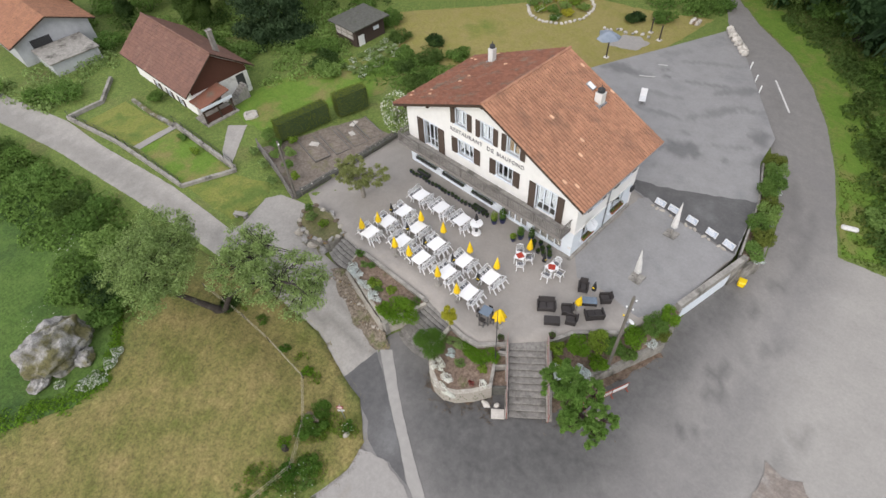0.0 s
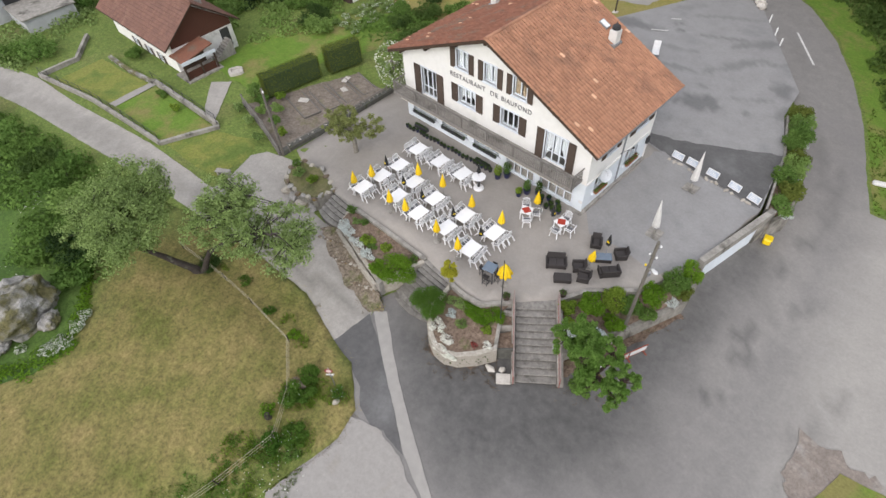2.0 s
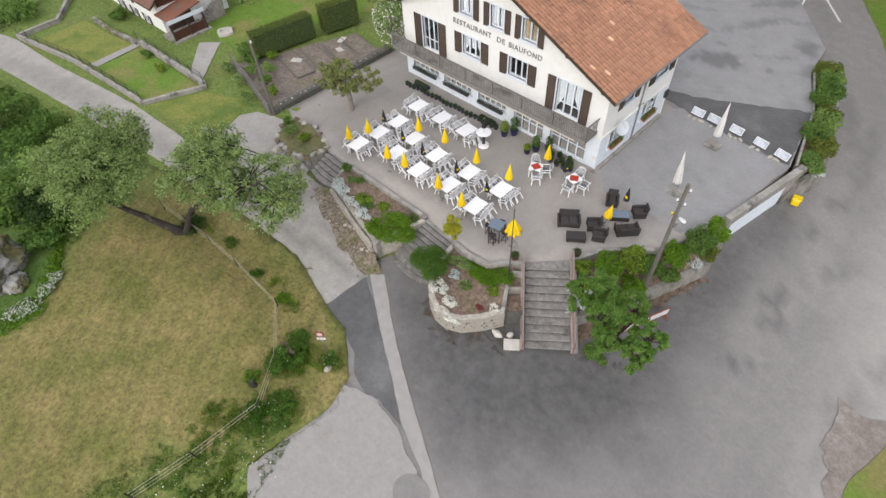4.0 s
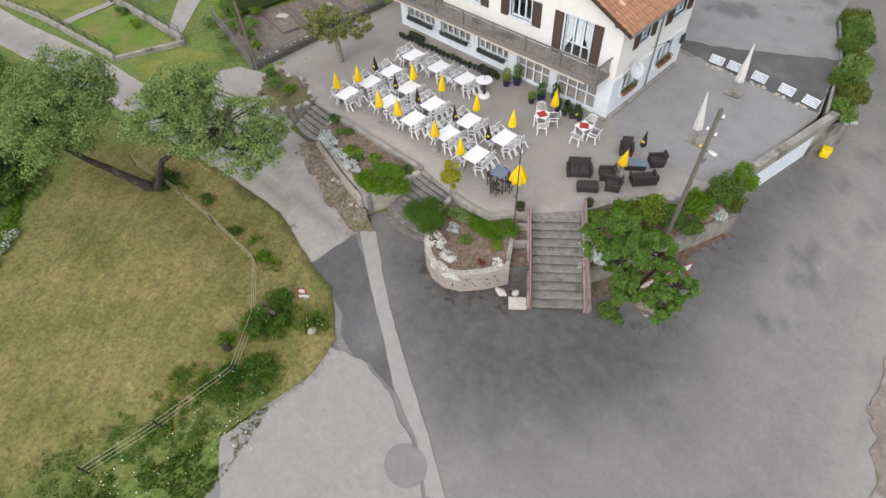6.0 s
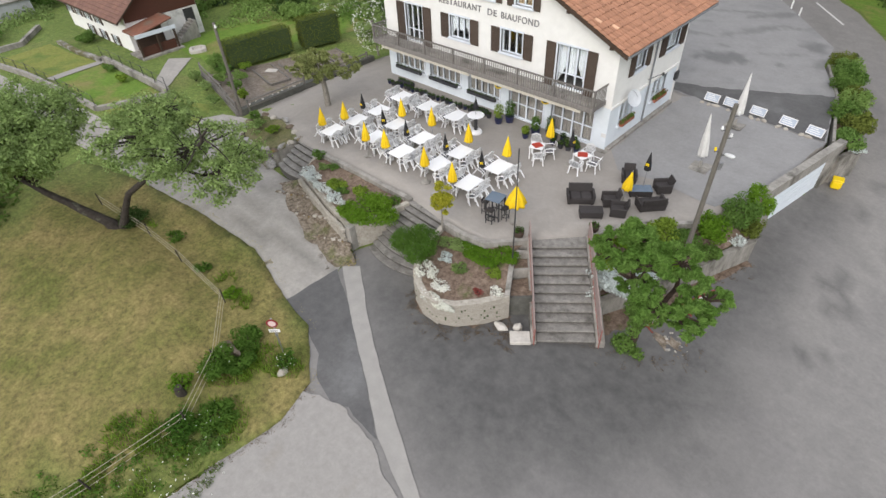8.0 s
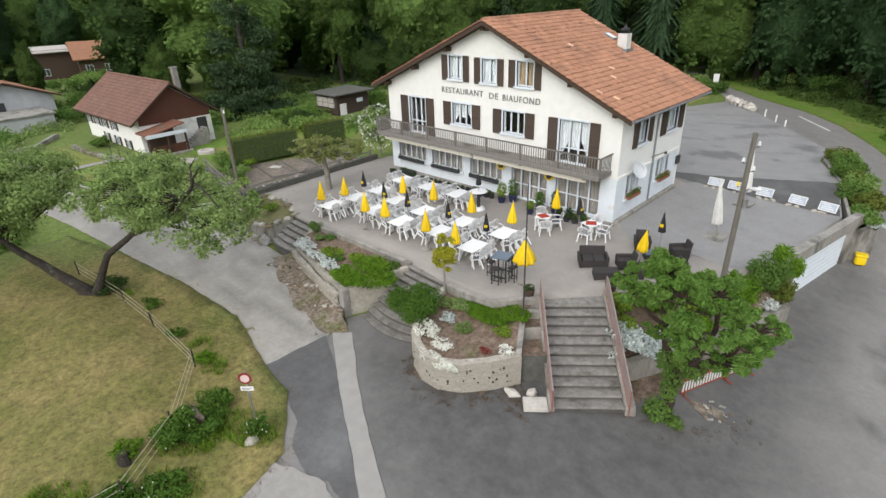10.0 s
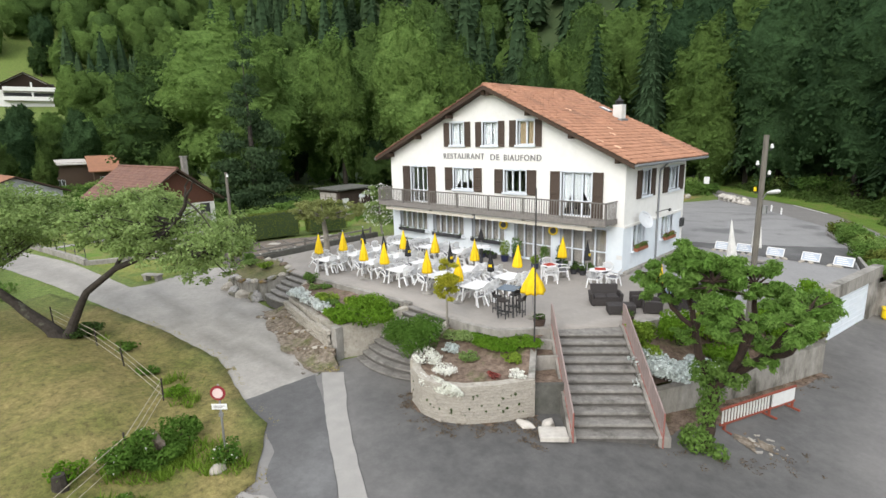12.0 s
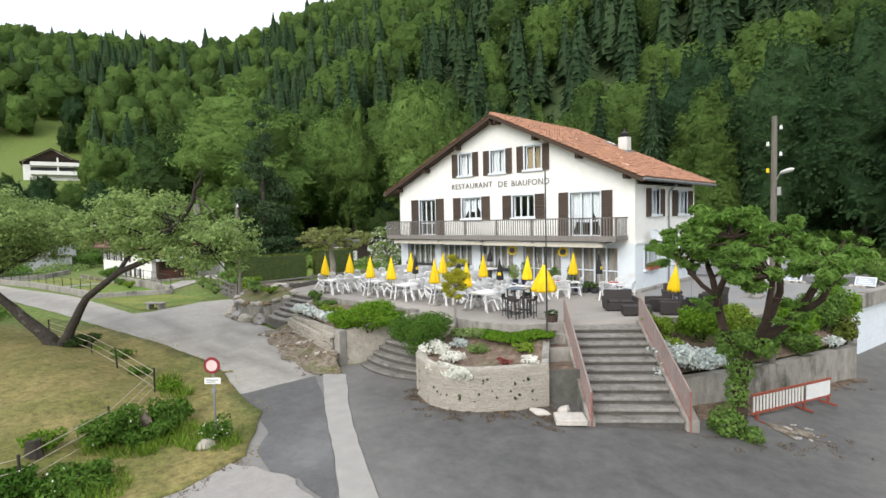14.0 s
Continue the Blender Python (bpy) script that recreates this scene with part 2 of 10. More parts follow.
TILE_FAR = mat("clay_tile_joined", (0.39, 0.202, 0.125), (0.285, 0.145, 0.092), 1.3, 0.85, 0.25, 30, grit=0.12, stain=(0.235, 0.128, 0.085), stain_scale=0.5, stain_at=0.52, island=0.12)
TILE_DARK = mat("old_red_tile", (0.23, 0.098, 0.06), (0.175, 0.08, 0.055), 2.5, 0.85, 0.25, 30, grit=0.25, stain=(0.155, 0.115, 0.085), stain_scale=0.7, stain_at=0.52, island=0.15)
TILE_COTTAGE = mat("brown_cottage_tile", (0.2, 0.105, 0.077), (0.15, 0.082, 0.064), 1.2, 0.85, 0.25, 30, grit=0.15, stain=(0.25, 0.15, 0.11), stain_scale=0.35, stain_at=0.56, island=0.1)
TILE_PALE = mat("replaced_pale_tile", (0.62, 0.4, 0.27), (0.5, 0.29, 0.18), 5, 0.85, 0.2, 30, rnd=0.15)
TILE_BROWN = mat("brown_orange_tile", (0.33, 0.16, 0.09), (0.27, 0.13, 0.08), 2.0, 0.85, 0.2, 30, island=0.12)
SHUTTER = mat("brown_shutter", (0.085, 0.06, 0.045), (0.062, 0.046, 0.036), 6, 0.75, 0.2, 40, stretch=(8, 8, 1), rnd=0.15)
TIMBER = mat("dark_timber", (0.075, 0.048, 0.032), (0.05, 0.034, 0.025), 5, 0.8, 0.3, 30, stretch=(1, 1, 6))
BARN_RED = mat("red_brown_boards", (0.1, 0.04, 0.025), (0.07, 0.03, 0.02), 4, 0.85, 0.3, 30, stretch=(10, 10, 1))
GREY_WOOD = mat("weathered_grey_wood", (0.2, 0.185, 0.165), (0.13, 0.12, 0.108), 5, 0.9, 0.35, 30, stretch=(6, 6, 1), stain=(0.09, 0.085, 0.075), stain_scale=1.5, stain_at=0.58)
RAIL_WOOD = mat("weathered_railing", (0.215, 0.2, 0.185), (0.145, 0.132, 0.12), 6, 0.9, 0.3, 30, stretch=(3, 3, 1), rnd=0.12)
WHITE_PAINT = mat("white_frame_paint", (0.7, 0.74, 0.79), (0.62, 0.66, 0.71), 5, 0.6, 0.05, 30)
CURTAIN = mat("net_curtain", (0.68, 0.68, 0.68), (0.52, 0.53, 0.55), 9, 0.95, 0.1, 20, stretch=(5, 5, 0.3))
DISH_GREY = mat("pale_grey_dish", (0.56, 0.58, 0.6), (0.48, 0.5, 0.52), 4, 0.5, 0.05, 30)
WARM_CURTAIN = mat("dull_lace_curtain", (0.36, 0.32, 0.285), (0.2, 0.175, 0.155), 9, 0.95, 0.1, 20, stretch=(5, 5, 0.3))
DRAPE = mat("ochre_drape", (0.4, 0.3, 0.19), (0.3, 0.21, 0.13), 9, 0.95, 0.1, 20, stretch=(5, 5, 0.3))
# indoor surfaces: the dimness of the rooms is put into this dark colour
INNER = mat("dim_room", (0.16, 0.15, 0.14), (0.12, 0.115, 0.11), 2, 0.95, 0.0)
PLASTIC = mat("white_plastic", (0.8, 0.8, 0.8), (0.76, 0.76, 0.76), 3, 0.45, 0.03, 60, rnd=0.04, spec=0.5)
CUSHION = mat("grey_cushion", (0.17, 0.17, 0.18), (0.13, 0.13, 0.14), 8, 0.95, 0.2, 60)
YELLOW = mat("yellow_canvas", (0.8, 0.55, 0.015), (0.7, 0.46, 0.01), 4, 0.85, 0.15, 50, rnd=0.12)
BLACK_CLOTH = mat("black_canvas", (0.018, 0.018, 0.02), (0.03, 0.03, 0.032), 4, 0.85, 0.15, 50)
WHITE_CLOTH = mat("white_canvas", (0.66, 0.65, 0.62), (0.55, 0.54, 0.52), 4, 0.9, 0.15, 50)
AWNING = mat("cream_awning", (0.68, 0.64, 0.55), (0.58, 0.54, 0.46), 4, 0.9, 0.1, 40)
RATTAN = mat("dark_rattan", (0.032, 0.028, 0.028), (0.05, 0.044, 0.042), 30, 0.7, 0.5, 60, rnd=0.1)
STEEL = mat("grey_steel", (0.4, 0.4, 0.41), (0.32, 0.32, 0.33), 6, 0.45, 0.05, 40, metal=0.7)
ZINC = mat("dull_zinc", (0.28, 0.29, 0.3), (0.2, 0.21, 0.22), 3, 0.6, 0.1, 30, metal=0.3)
BLACK_METAL = mat("black_metal", (0.03, 0.03, 0.032), (0.045, 0.045, 0.046), 6, 0.55, 0.05, 40, spec=0.4)
BLUE_GLASS_TOP = mat("blue_grey_tabletop", (0.13, 0.17, 0.22), (0.1, 0.135, 0.18), 3, 0.25, 0.02, 40, spec=0.6)
RED_CLOTH = mat("red_cloth", (0.4, 0.05, 0.03), (0.33, 0.04, 0.025), 6, 0.9, 0.1, 50)
FADED_RED = mat("faded_red_paint", (0.3, 0.135, 0.115), (0.24, 0.095, 0.075), 6, 0.75, 0.15, 30)
RED_PAINT = mat("red_orange_paint", (0.3, 0.075, 0.045), (0.22, 0.06, 0.04), 6, 0.7, 0.15, 30)
PINK_METAL = mat("faded_pink_sheet", (0.32, 0.245, 0.225), (0.25, 0.2, 0.185), 3, 0.8, 0.15, 30, stain=(0.24, 0.13, 0.1), stain_scale=1.2, stain_at=0.6)
WHITE_METAL = mat("white_metal", (0.7, 0.7, 0.69), (0.6, 0.6, 0.59), 4, 0.5, 0.05, 30)
BLUE_POT = mat("dark_blue_glaze", (0.012, 0.016, 0.055), (0.018, 0.022, 0.07), 5, 0.3, 0.05, 20, spec=0.6)
DARK_POT = mat("dark_pot", (0.035, 0.035, 0.04), (0.05, 0.05, 0.055), 5, 0.6, 0.1, 20)
TERRACOTTA = mat("terracotta", (0.3, 0.11, 0.06), (0.24, 0.09, 0.05), 5, 0.8, 0.15, 20)
YELLOW_PLASTIC = mat("yellow_plastic", (0.8, 0.58, 0.01), (0.72, 0.5, 0.01), 3, 0.4, 0.03, 30)
LETTER = mat("grey_lettering", (0.25, 0.24, 0.24), (0.2, 0.195, 0.195), 5, 0.7, 0.05, 30)
POLE_WOOD = mat("pole_wood", (0.18, 0.165, 0.14), (0.115, 0.105, 0.09), 4, 0.9, 0.4, 30, stretch=(6, 6, 0.6))
BARK = mat("grey_bark", (0.06, 0.05, 0.041), (0.03, 0.025, 0.021), 6, 0.95, 0.8, 18, stain=(0.13, 0.13, 0.1), stain_scale=2.0, stain_at=0.58)
RED_BARK = mat("warm_bark", (0.065, 0.043, 0.031), (0.034, 0.024, 0.019), 6, 0.95, 0.8, 18)
PALE_BARK = mat("pale_bark", (0.3, 0.28, 0.24), (0.2, 0.18, 0.155), 6, 0.95, 0.5, 18)
SIGN_RED = mat("sign_red", (0.25, 0.028, 0.035), (0.2, 0.024, 0.03), 5, 0.5, 0.02, 30)
SIGN_WHITE = mat("sign_white", (0.75, 0.75, 0.74), (0.68, 0.68, 0.67), 5, 0.5, 0.02, 30)
SIGN_PINK = mat("sun_bleached_pink_white", (0.66, 0.52, 0.5), (0.58, 0.45, 0.43), 4, 0.6, 0.05, 40)
GLASS = glass_mat("window_glass")
LEAF_APPLE = leaf_mat("apple_leaf", (0.165, 0.25, 0.075), (0.265, 0.355, 0.13), 0.45, 0.34)
LEAF_SUMAC = leaf_mat("bright_leaf", (0.15, 0.26, 0.065), (0.245, 0.355, 0.105), 0.5, 0.2)
LEAF_POLLARD = leaf_mat("pinnate_leaf", (0.135, 0.25, 0.05), (0.235, 0.36, 0.1), 0.5, 0.3)
LEAF_BUSH = leaf_mat("bush_leaf", (0.09, 0.17, 0.04), (0.14, 0.23, 0.055), 0.4, 0.25)
LEAF_FRESH = leaf_mat("fresh_leaf", (0.085, 0.18, 0.016), (0.145, 0.26, 0.028), 0.4, 0.25)
LEAF_BOX = leaf_mat("box_leaf", (0.055, 0.125, 0.02), (0.095, 0.175, 0.032), 0.35, 0.25)
LEAF_LIME = leaf_mat("lime_leaf", (0.15, 0.25, 0.035), (0.21, 0.29, 0.045), 0.4)
LEAF_GOLD = leaf_mat("golden_leaf", (0.33, 0.34, 0.035), (0.42, 0.4, 0.05), 0.4, 0.2)
LEAF_OLIVE = leaf_mat("olive_leaf", (0.16, 0.2, 0.06), (0.26, 0.28, 0.11), 0.4, 0.25)
LEAF_WOOD = leaf_mat("wood_leaf", (0.03, 0.062, 0.028), (0.125, 0.2, 0.052), 0.35, k=0.08, relief=1.0, mottle=0.3)
# darker copy of the wood leaf, with the stand's shade put into the colour
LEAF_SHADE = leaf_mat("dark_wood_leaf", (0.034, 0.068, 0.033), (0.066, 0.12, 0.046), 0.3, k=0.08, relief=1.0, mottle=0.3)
LEAF_ASH = leaf_mat("light_wood_leaf", (0.12, 0.205, 0.054), (0.175, 0.275, 0.075), 0.35, k=0.08, relief=1.0, mottle=0.3)
LEAF_PINE = leaf_mat("spruce_needle", (0.032, 0.062, 0.032), (0.06, 0.096, 0.045), 0.25, 0.2, mottle=0.3)
LEAF_SILVER = leaf_mat("silver_leaf", (0.5, 0.56, 0.54), (0.64, 0.67, 0.64), 0.3, 0.25)
LEAF_WHITE = leaf_mat("white_blossom", (0.72, 0.73, 0.64), (0.8, 0.8, 0.74), 0.3, 0.15)
LEAF_HEDGE = leaf_mat("hedge_leaf", (0.085, 0.115, 0.025), (0.125, 0.15, 0.034), 0.15, 0.15)
SHED_BROWN = mat("dark_brown_boards", (0.07, 0.048, 0.038), (0.05, 0.036, 0.03), 4, 0.85, 0.3, 30, stretch=(10, 10, 1))
TUB_BROWN = mat("brown_wicker_tub", (0.085, 0.058, 0.045), (0.055, 0.04, 0.032), 14, 0.85, 0.4, 40)
LEAF_DARK = leaf_mat("dark_shrub_leaf", (0.045, 0.08, 0.026), (0.075, 0.12, 0.035))
DEAD_LEAF = leaf_mat("dead_leaf", (0.1, 0.075, 0.05), (0.2, 0.155, 0.11))
LEAF_RED = leaf_mat("red_blossom", (0.24, 0.06, 0.05), (0.34, 0.14, 0.12))
BLADE = leaf_mat("grass_blade", (0.11, 0.18, 0.035), (0.165, 0.22, 0.055), 0.45, 0.3)
DRY_BLADE = leaf_mat("dry_grass_blade", (0.3, 0.26, 0.1), (0.36, 0.31, 0.14), 0.45, 0.25)
FENCE_TAPE = mat("faded_fence_tape", (0.42, 0.38, 0.28), (0.27, 0.24, 0.17), 6, 0.85, 0.15, 30)
# riser concrete: stain, and the shade under the treads put into the colour
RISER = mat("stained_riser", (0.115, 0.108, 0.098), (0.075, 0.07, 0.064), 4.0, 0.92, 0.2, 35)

# ---- builders ----


def lin(a, b, t):
    return a + (b - a) * t


def smooth(a, b, v):
    t = min(1.0, max(0.0, (v - a) / (b - a)))
    return t * t * (3 - 2 * t)


def soft(v, k=1.0):
    """Zero below zero, the value above it, rounded over about k."""
    return 0.5 * (v + math.sqrt(v * v + k * k)) - 0.5 * k if v > -8 * k else 0.0


def raw(name, verts, faces, material, parent=None, label="", tints=None):
    me = bpy.data.meshes.new(name)
    me.from_pydata(verts, [], faces)
    me.materials.append(material)
    if tints is not None:
        at = me.attributes.new("tint", "FLOAT", "FACE")
        at.data.foreach_set("value", tints)
    ob = new(name, me)
    if parent:
        ob.parent = parent
    return tagged(ob, label)


def part(name, bm, material, parent=None, label="", smooth_faces=False):
    me = bpy.data.meshes.new(name)
    bmesh.ops.recalc_face_normals(bm, faces=bm.faces)
    if smooth_faces:
        for f in bm.faces:
            f.smooth = True
    bm.to_mesh(me)
    bm.free()
    me.materials.append(material)
    ob = new(name, me)
    if parent:
        ob.parent = parent
    return tagged(ob, label)


def again(ob, parent, m=None):
    """The same mesh once more under a parent."""
    o = new(ob.name, ob.data)
    o.parent = parent
    if m is not None:
        o.matrix_local = m
    return o


def thing(name, m, label, category, group="", kind=""):
    ob = new(name)
    ob.matrix_world = m
    ob.empty_display_size = 0.2
    return tagged(ob, label, category, group, kind)


def box(bm, x0, x1, y0, y1, z0, z1, bevel=0.0, m=None):
    vs = [bm.verts.new(p) for p in ((x0, y0, z0), (x1, y0, z0), (x1, y1, z0), (x0, y1, z0), (x0, y0, z1), (x1, y0, z1), (x1, y1, z1), (x0, y1, z1))]
    fs = [bm.faces.new([vs[i] for i in q]) for q in ((3, 2, 1, 0), (4, 5, 6, 7), (0, 1, 5, 4), (1, 2, 6, 5), (2, 3, 7, 6), (3, 0, 4, 7))]
    if m is not None:
        bmesh.ops.transform(bm, matrix=m, verts=vs)
    if bevel:
        es = list({e for f in fs for e in f.edges})
        bmesh.ops.bevel(bm, geom=es, offset=bevel, segments=1, affect="EDGES")
    return bm


def boxes(*rows, bevel=0.0):
    bm = bmesh.new()
    for r in rows:
        box(bm, *r, bevel=bevel)
    return bm


def lathe(bm, profile, seg=16, c=(0, 0, 0), squash=None):
    """Turns a profile of (radius, height) round the upright through c."""
    rings = []
    for r, z in profile:
        ring = []
        for i in range(seg):
            a = 2 * math.pi * i / seg
            k = squash(a, z) if squash else 1.0
            ring.append(bm.verts.new((c[0] + r * k * math.cos(a), c[1] + r * k * math.sin(a), c[2] + z)))
        rings.append(ring)
    for a, b in zip(rings, rings[1:]):
        for i in range(seg):
            bm.faces.new((a[i], a[(i + 1) % seg], b[(i + 1) % seg], b[i]))
    bm.faces.new(rings[0][::-1])
    bm.faces.new(rings[-1])
    return bm


def tube(bm, pts, radii, seg=8):
    """A tapered tube along points."""
    pts = [Vector(p) for p in pts]
    if not isinstance(radii, (list, tuple)):
        radii = [radii] * len(pts)
    rings = []
    for i, p in enumerate(pts):
        d = (pts[min(i + 1, len(pts) - 1)] - pts[max(i - 1, 0)]).normalized()
        u = d.orthogonal().normalized() if i == 0 else (u - d * u.dot(d)).normalized()
        v = d.cross(u)
        rings.append([bm.verts.new(p + radii[i] * (math.cos(2 * math.pi * k / seg) * u + math.sin(2 * math.pi * k / seg) * v)) for k in range(seg)])
    for a, b in zip(rings, rings[1:]):
        for k in range(seg):
            bm.faces.new((a[k], a[(k + 1) % seg], b[(k + 1) % seg], b[k]))
    bm.faces.new(rings[0][::-1])
    bm.faces.new(rings[-1])
    return bm


def prism(bm, poly, z0, z1):
    """An upright block over a plan polygon; z0 and z1 may be functions of x, y."""
    f0 = z0 if callable(z0) else lambda x, y: z0
    f1 = z1 if callable(z1) else lambda x, y: z1
    a = [bm.verts.new((x, y, f0(x, y))) for x, y in poly]
    b = [bm.verts.new((x, y, f1(x, y))) for x, y in poly]
    bm.faces.new(a[::-1])
    bm.faces.new(b)
    for i in range(len(poly)):
        j = (i + 1) % len(poly)
        bm.faces.new((a[i], a[j], b[j], b[i]))
    return bm


def ribbon(line, width):
    """The plan polygon of a band of some width along a line."""
    left, right = [], []
    for i, p in enumerate(line):
        a, b = Vector(line[max(i - 1, 0)]), Vector(line[min(i + 1, len(line) - 1)])
        d = (b - a).normalized()
        n = Vector((-d.y, d.x)) * width / 2
        left.append(tuple(Vector(p) + n))
        right.append(tuple(Vector(p) - n))
    return left, right


def wall_along(bm, line, width, z0, z1):
    """A wall of constant width along a plan line, with its foot and top as heights or functions of x, y."""
    f0 = z0 if callable(z0) else lambda x, y: z0
    f1 = z1 if callable(z1) else lambda x, y: z1
    left, right = ribbon(line, width)
    rows = []
    for (lx, ly), (rx, ry), (x, y) in zip(left, right, line):
        a, b = f0(x, y), f1(x, y)
        rows.append([bm.verts.new(v) for v in ((lx, ly, a), (rx, ry, a), (rx, ry, b), (lx, ly, b))])
    for p, q in zip(rows, rows[1:]):
        for i in range(4):
            bm.faces.new((p[i], p[(i + 1) % 4], q[(i + 1) % 4], q[i]))
    bm.faces.new(rows[0][::-1])
    bm.faces.new(rows[-1])
    return bm


def dense(line, step=0.5, close=False, wobble=0.0, rng=None):
    """The line with points added every step, and a small wobble."""
    out = []
    pts = list(line) + ([line[0]] if close else [])
    for a, b in zip(pts, pts[1:]):
        k = max(1, int(math.dist(a, b) / step))
        for i in range(k):
            t = i / k
            p = [lin(a[0], b[0], t), lin(a[1], b[1], t)]
            if wobble and i:
                p[0] += wobble * noise.noise((p[0] * 1.3, p[1] * 1.3, 3.1))
                p[1] += wobble * noise.noise((p[0] * 1.3, p[1] * 1.3, 8.7))
            out.append(tuple(p))
    if not close:
        out.append(tuple(pts[-1]))
    return out


def inside(poly, x, y):
    c, j = False, len(poly) - 1
    for i in range(len(poly)):
        (xi, yi), (xj, yj) = poly[i], poly[j]
        if (yi > y) != (yj > y) and x < (xj - xi) * (y - yi) / (yj - yi) + xi:
            c = not c
        j = i
    return c


def signed(poly, x, y):
    """Distance to a polygon's edge, plus inside."""
    best = 1e9
    j = len(poly) - 1
    for i in range(len(poly)):
        (x0, y0), (x1, y1) = poly[j], poly[i]
        dx, dy = x1 - x0, y1 - y0
        t = min(1.0, max(0.0, ((x - x0) * dx + (y - y0) * dy) / (dx * dx + dy * dy + 1e-12)))
        best = min(best, (x - x0 - t * dx) ** 2 + (y - y0 - t * dy) ** 2)
        j = i
    d = math.sqrt(best)
    return d if inside(poly, x, y) else -d


def drape(name, poly, height, material, step=1.0, edge=0.5, wobble=0.0, skirt=0.0, mask=None, dusty=()):
    """A sheet over a plan polygon that follows a height function, with a turned-down rim."""
    rim = dense(poly, edge, True, wobble)
    xs, ys = [p[0] for p in rim], [p[1] for p in rim]
    pts = [Vector(p) for p in rim]
    n = len(rim)
    x = min(xs) + step / 2
    while x < max(xs):
        y = min(ys) + step / 2
        while y < max(ys):
            if inside(rim, x, y) and signed(rim, x, y) > 0.35 * step:
                pts.append(Vector((x, y)))
            y += step
        x += step
    from mathutils.geometry import delaunay_2d_cdt
    vs, _, fs, *_ = delaunay_2d_cdt(pts, [(i, (i + 1) % n) for i in range(n)], [], 1, 1e-5)
    verts = [(v.x, v.y, height(v.x, v.y)) for v in vs]
    faces = [tuple(f) for f in fs]
    if skirt:
        base = len(verts)
        ring = list(range(n)) if len(vs) >= n else []
        verts += [(verts[i][0], verts[i][1], verts[i][2] - skirt) for i in ring]
        faces += [(i, base + i, base + (i + 1) % n, (i + 1) % n) for i in ring]
    ob = raw(name, verts, faces, material)
    for f in ob.data.polygons:
        f.use_smooth = True
    if mask:
        # how far the second surface has worn in: a soft, uneven edge round the mask's polygon
        shape, width, rough, *more = mask
        spots = more[0] if more else []

        def scuff(x, y):
            v = 0.0
            for cx, cy, rx, ry, a, k in spots:
                dx, dy = x - cx, y - cy
                if dx * dx + dy * dy < 4 * rx * rx:
                    c, s = math.cos(radians(a)), math.sin(radians(a))
                    r = math.hypot((dx * c + dy * s) / rx, (dy * c - dx * s) / ry) + 0.6 * noise.noise((x * 1.6, y * 1.6, 4.4))
                    v = max(v, k * smooth(1.3, 0.65, r))
            return v

        at = ob.data.attributes.new("patch", "FLOAT", "POINT")
        at.data.foreach_set("value", [max(scuff(x, y), smooth(-width, width, signed(shape, x, y) + rough * noise.noise((x * 0.55, y * 0.55, 2.2)) + 0.5 * rough * noise.noise((x * 1.7, y * 1.7, 6.2)))) for x, y, _ in verts])
    if dusty:
        # pale dust lying on it: (polygon, width of its soft edge, strength)
        at = ob.data.attributes.new("dust", "FLOAT", "POINT")
        at.data.foreach_set("value", [max(k * smooth(-w, w, signed(shape, x, y) + 0.9 * noise.noise((x * 0.4, y * 0.4, 5.2)) + 0.4 * noise.noise((x * 1.3, y * 1.3, 7.7))) for shape, w, k in dusty) for x, y, _ in verts])
    return tagged(ob, kind="structure")


def leaves(clumps, count, size, rng, lift=0.35, aspect=0.6, shell=0.55, tint=None, out=0.7, stray=0.55, reach=1.06):
    """Leaf blades strewn in ellipsoid clumps (x, y, z, rx, ry, rz); returns vertices, faces and one shade a face."""
    c = np.array(clumps, float)
    w = c[:, 3] * c[:, 4] + c[:, 5] * c[:, 3]
    idx = rng.choice(len(c), count, p=w / w.sum())
    d = rng.normal(size=(count, 3))
    d /= np.linalg.norm(d, axis=1)[:, None]
    r = rng.uniform(shell, reach, count)[:, None]
    p = c[idx, :3] + d * r * c[idx, 3:]
    nrm = d * out + rng.normal(size=(count, 3)) * stray + np.array([0, 0, lift])
    nrm /= np.linalg.norm(nrm, axis=1)[:, None]
    u = np.cross(nrm, rng.normal(size=(count, 3)))
    u /= np.linalg.norm(u, axis=1)[:, None] + 1e-9
    v = np.cross(nrm, u)
    s = size * rng.uniform(0.6, 1.35, count)[:, None]
    q = np.stack([p - u * s, p - v * s * aspect + nrm * s * 0.12, p + u * s, p + v * s * aspect + nrm * s * 0.12], 1).reshape(-1, 3)
    faces = np.arange(count * 4).reshape(-1, 4)
    shade = rng.uniform(0, 0.5, len(c))[idx] if tint is None else np.full(count, tint)
    return q, faces, shade


def foliage(name, clumps, count, size, material, rng, parent=None, label="", **kw):
    q, f, s = leaves(clumps, count, size, rng, **kw)
    return raw(name, q.tolist(), f.tolist(), material, parent, label, s)


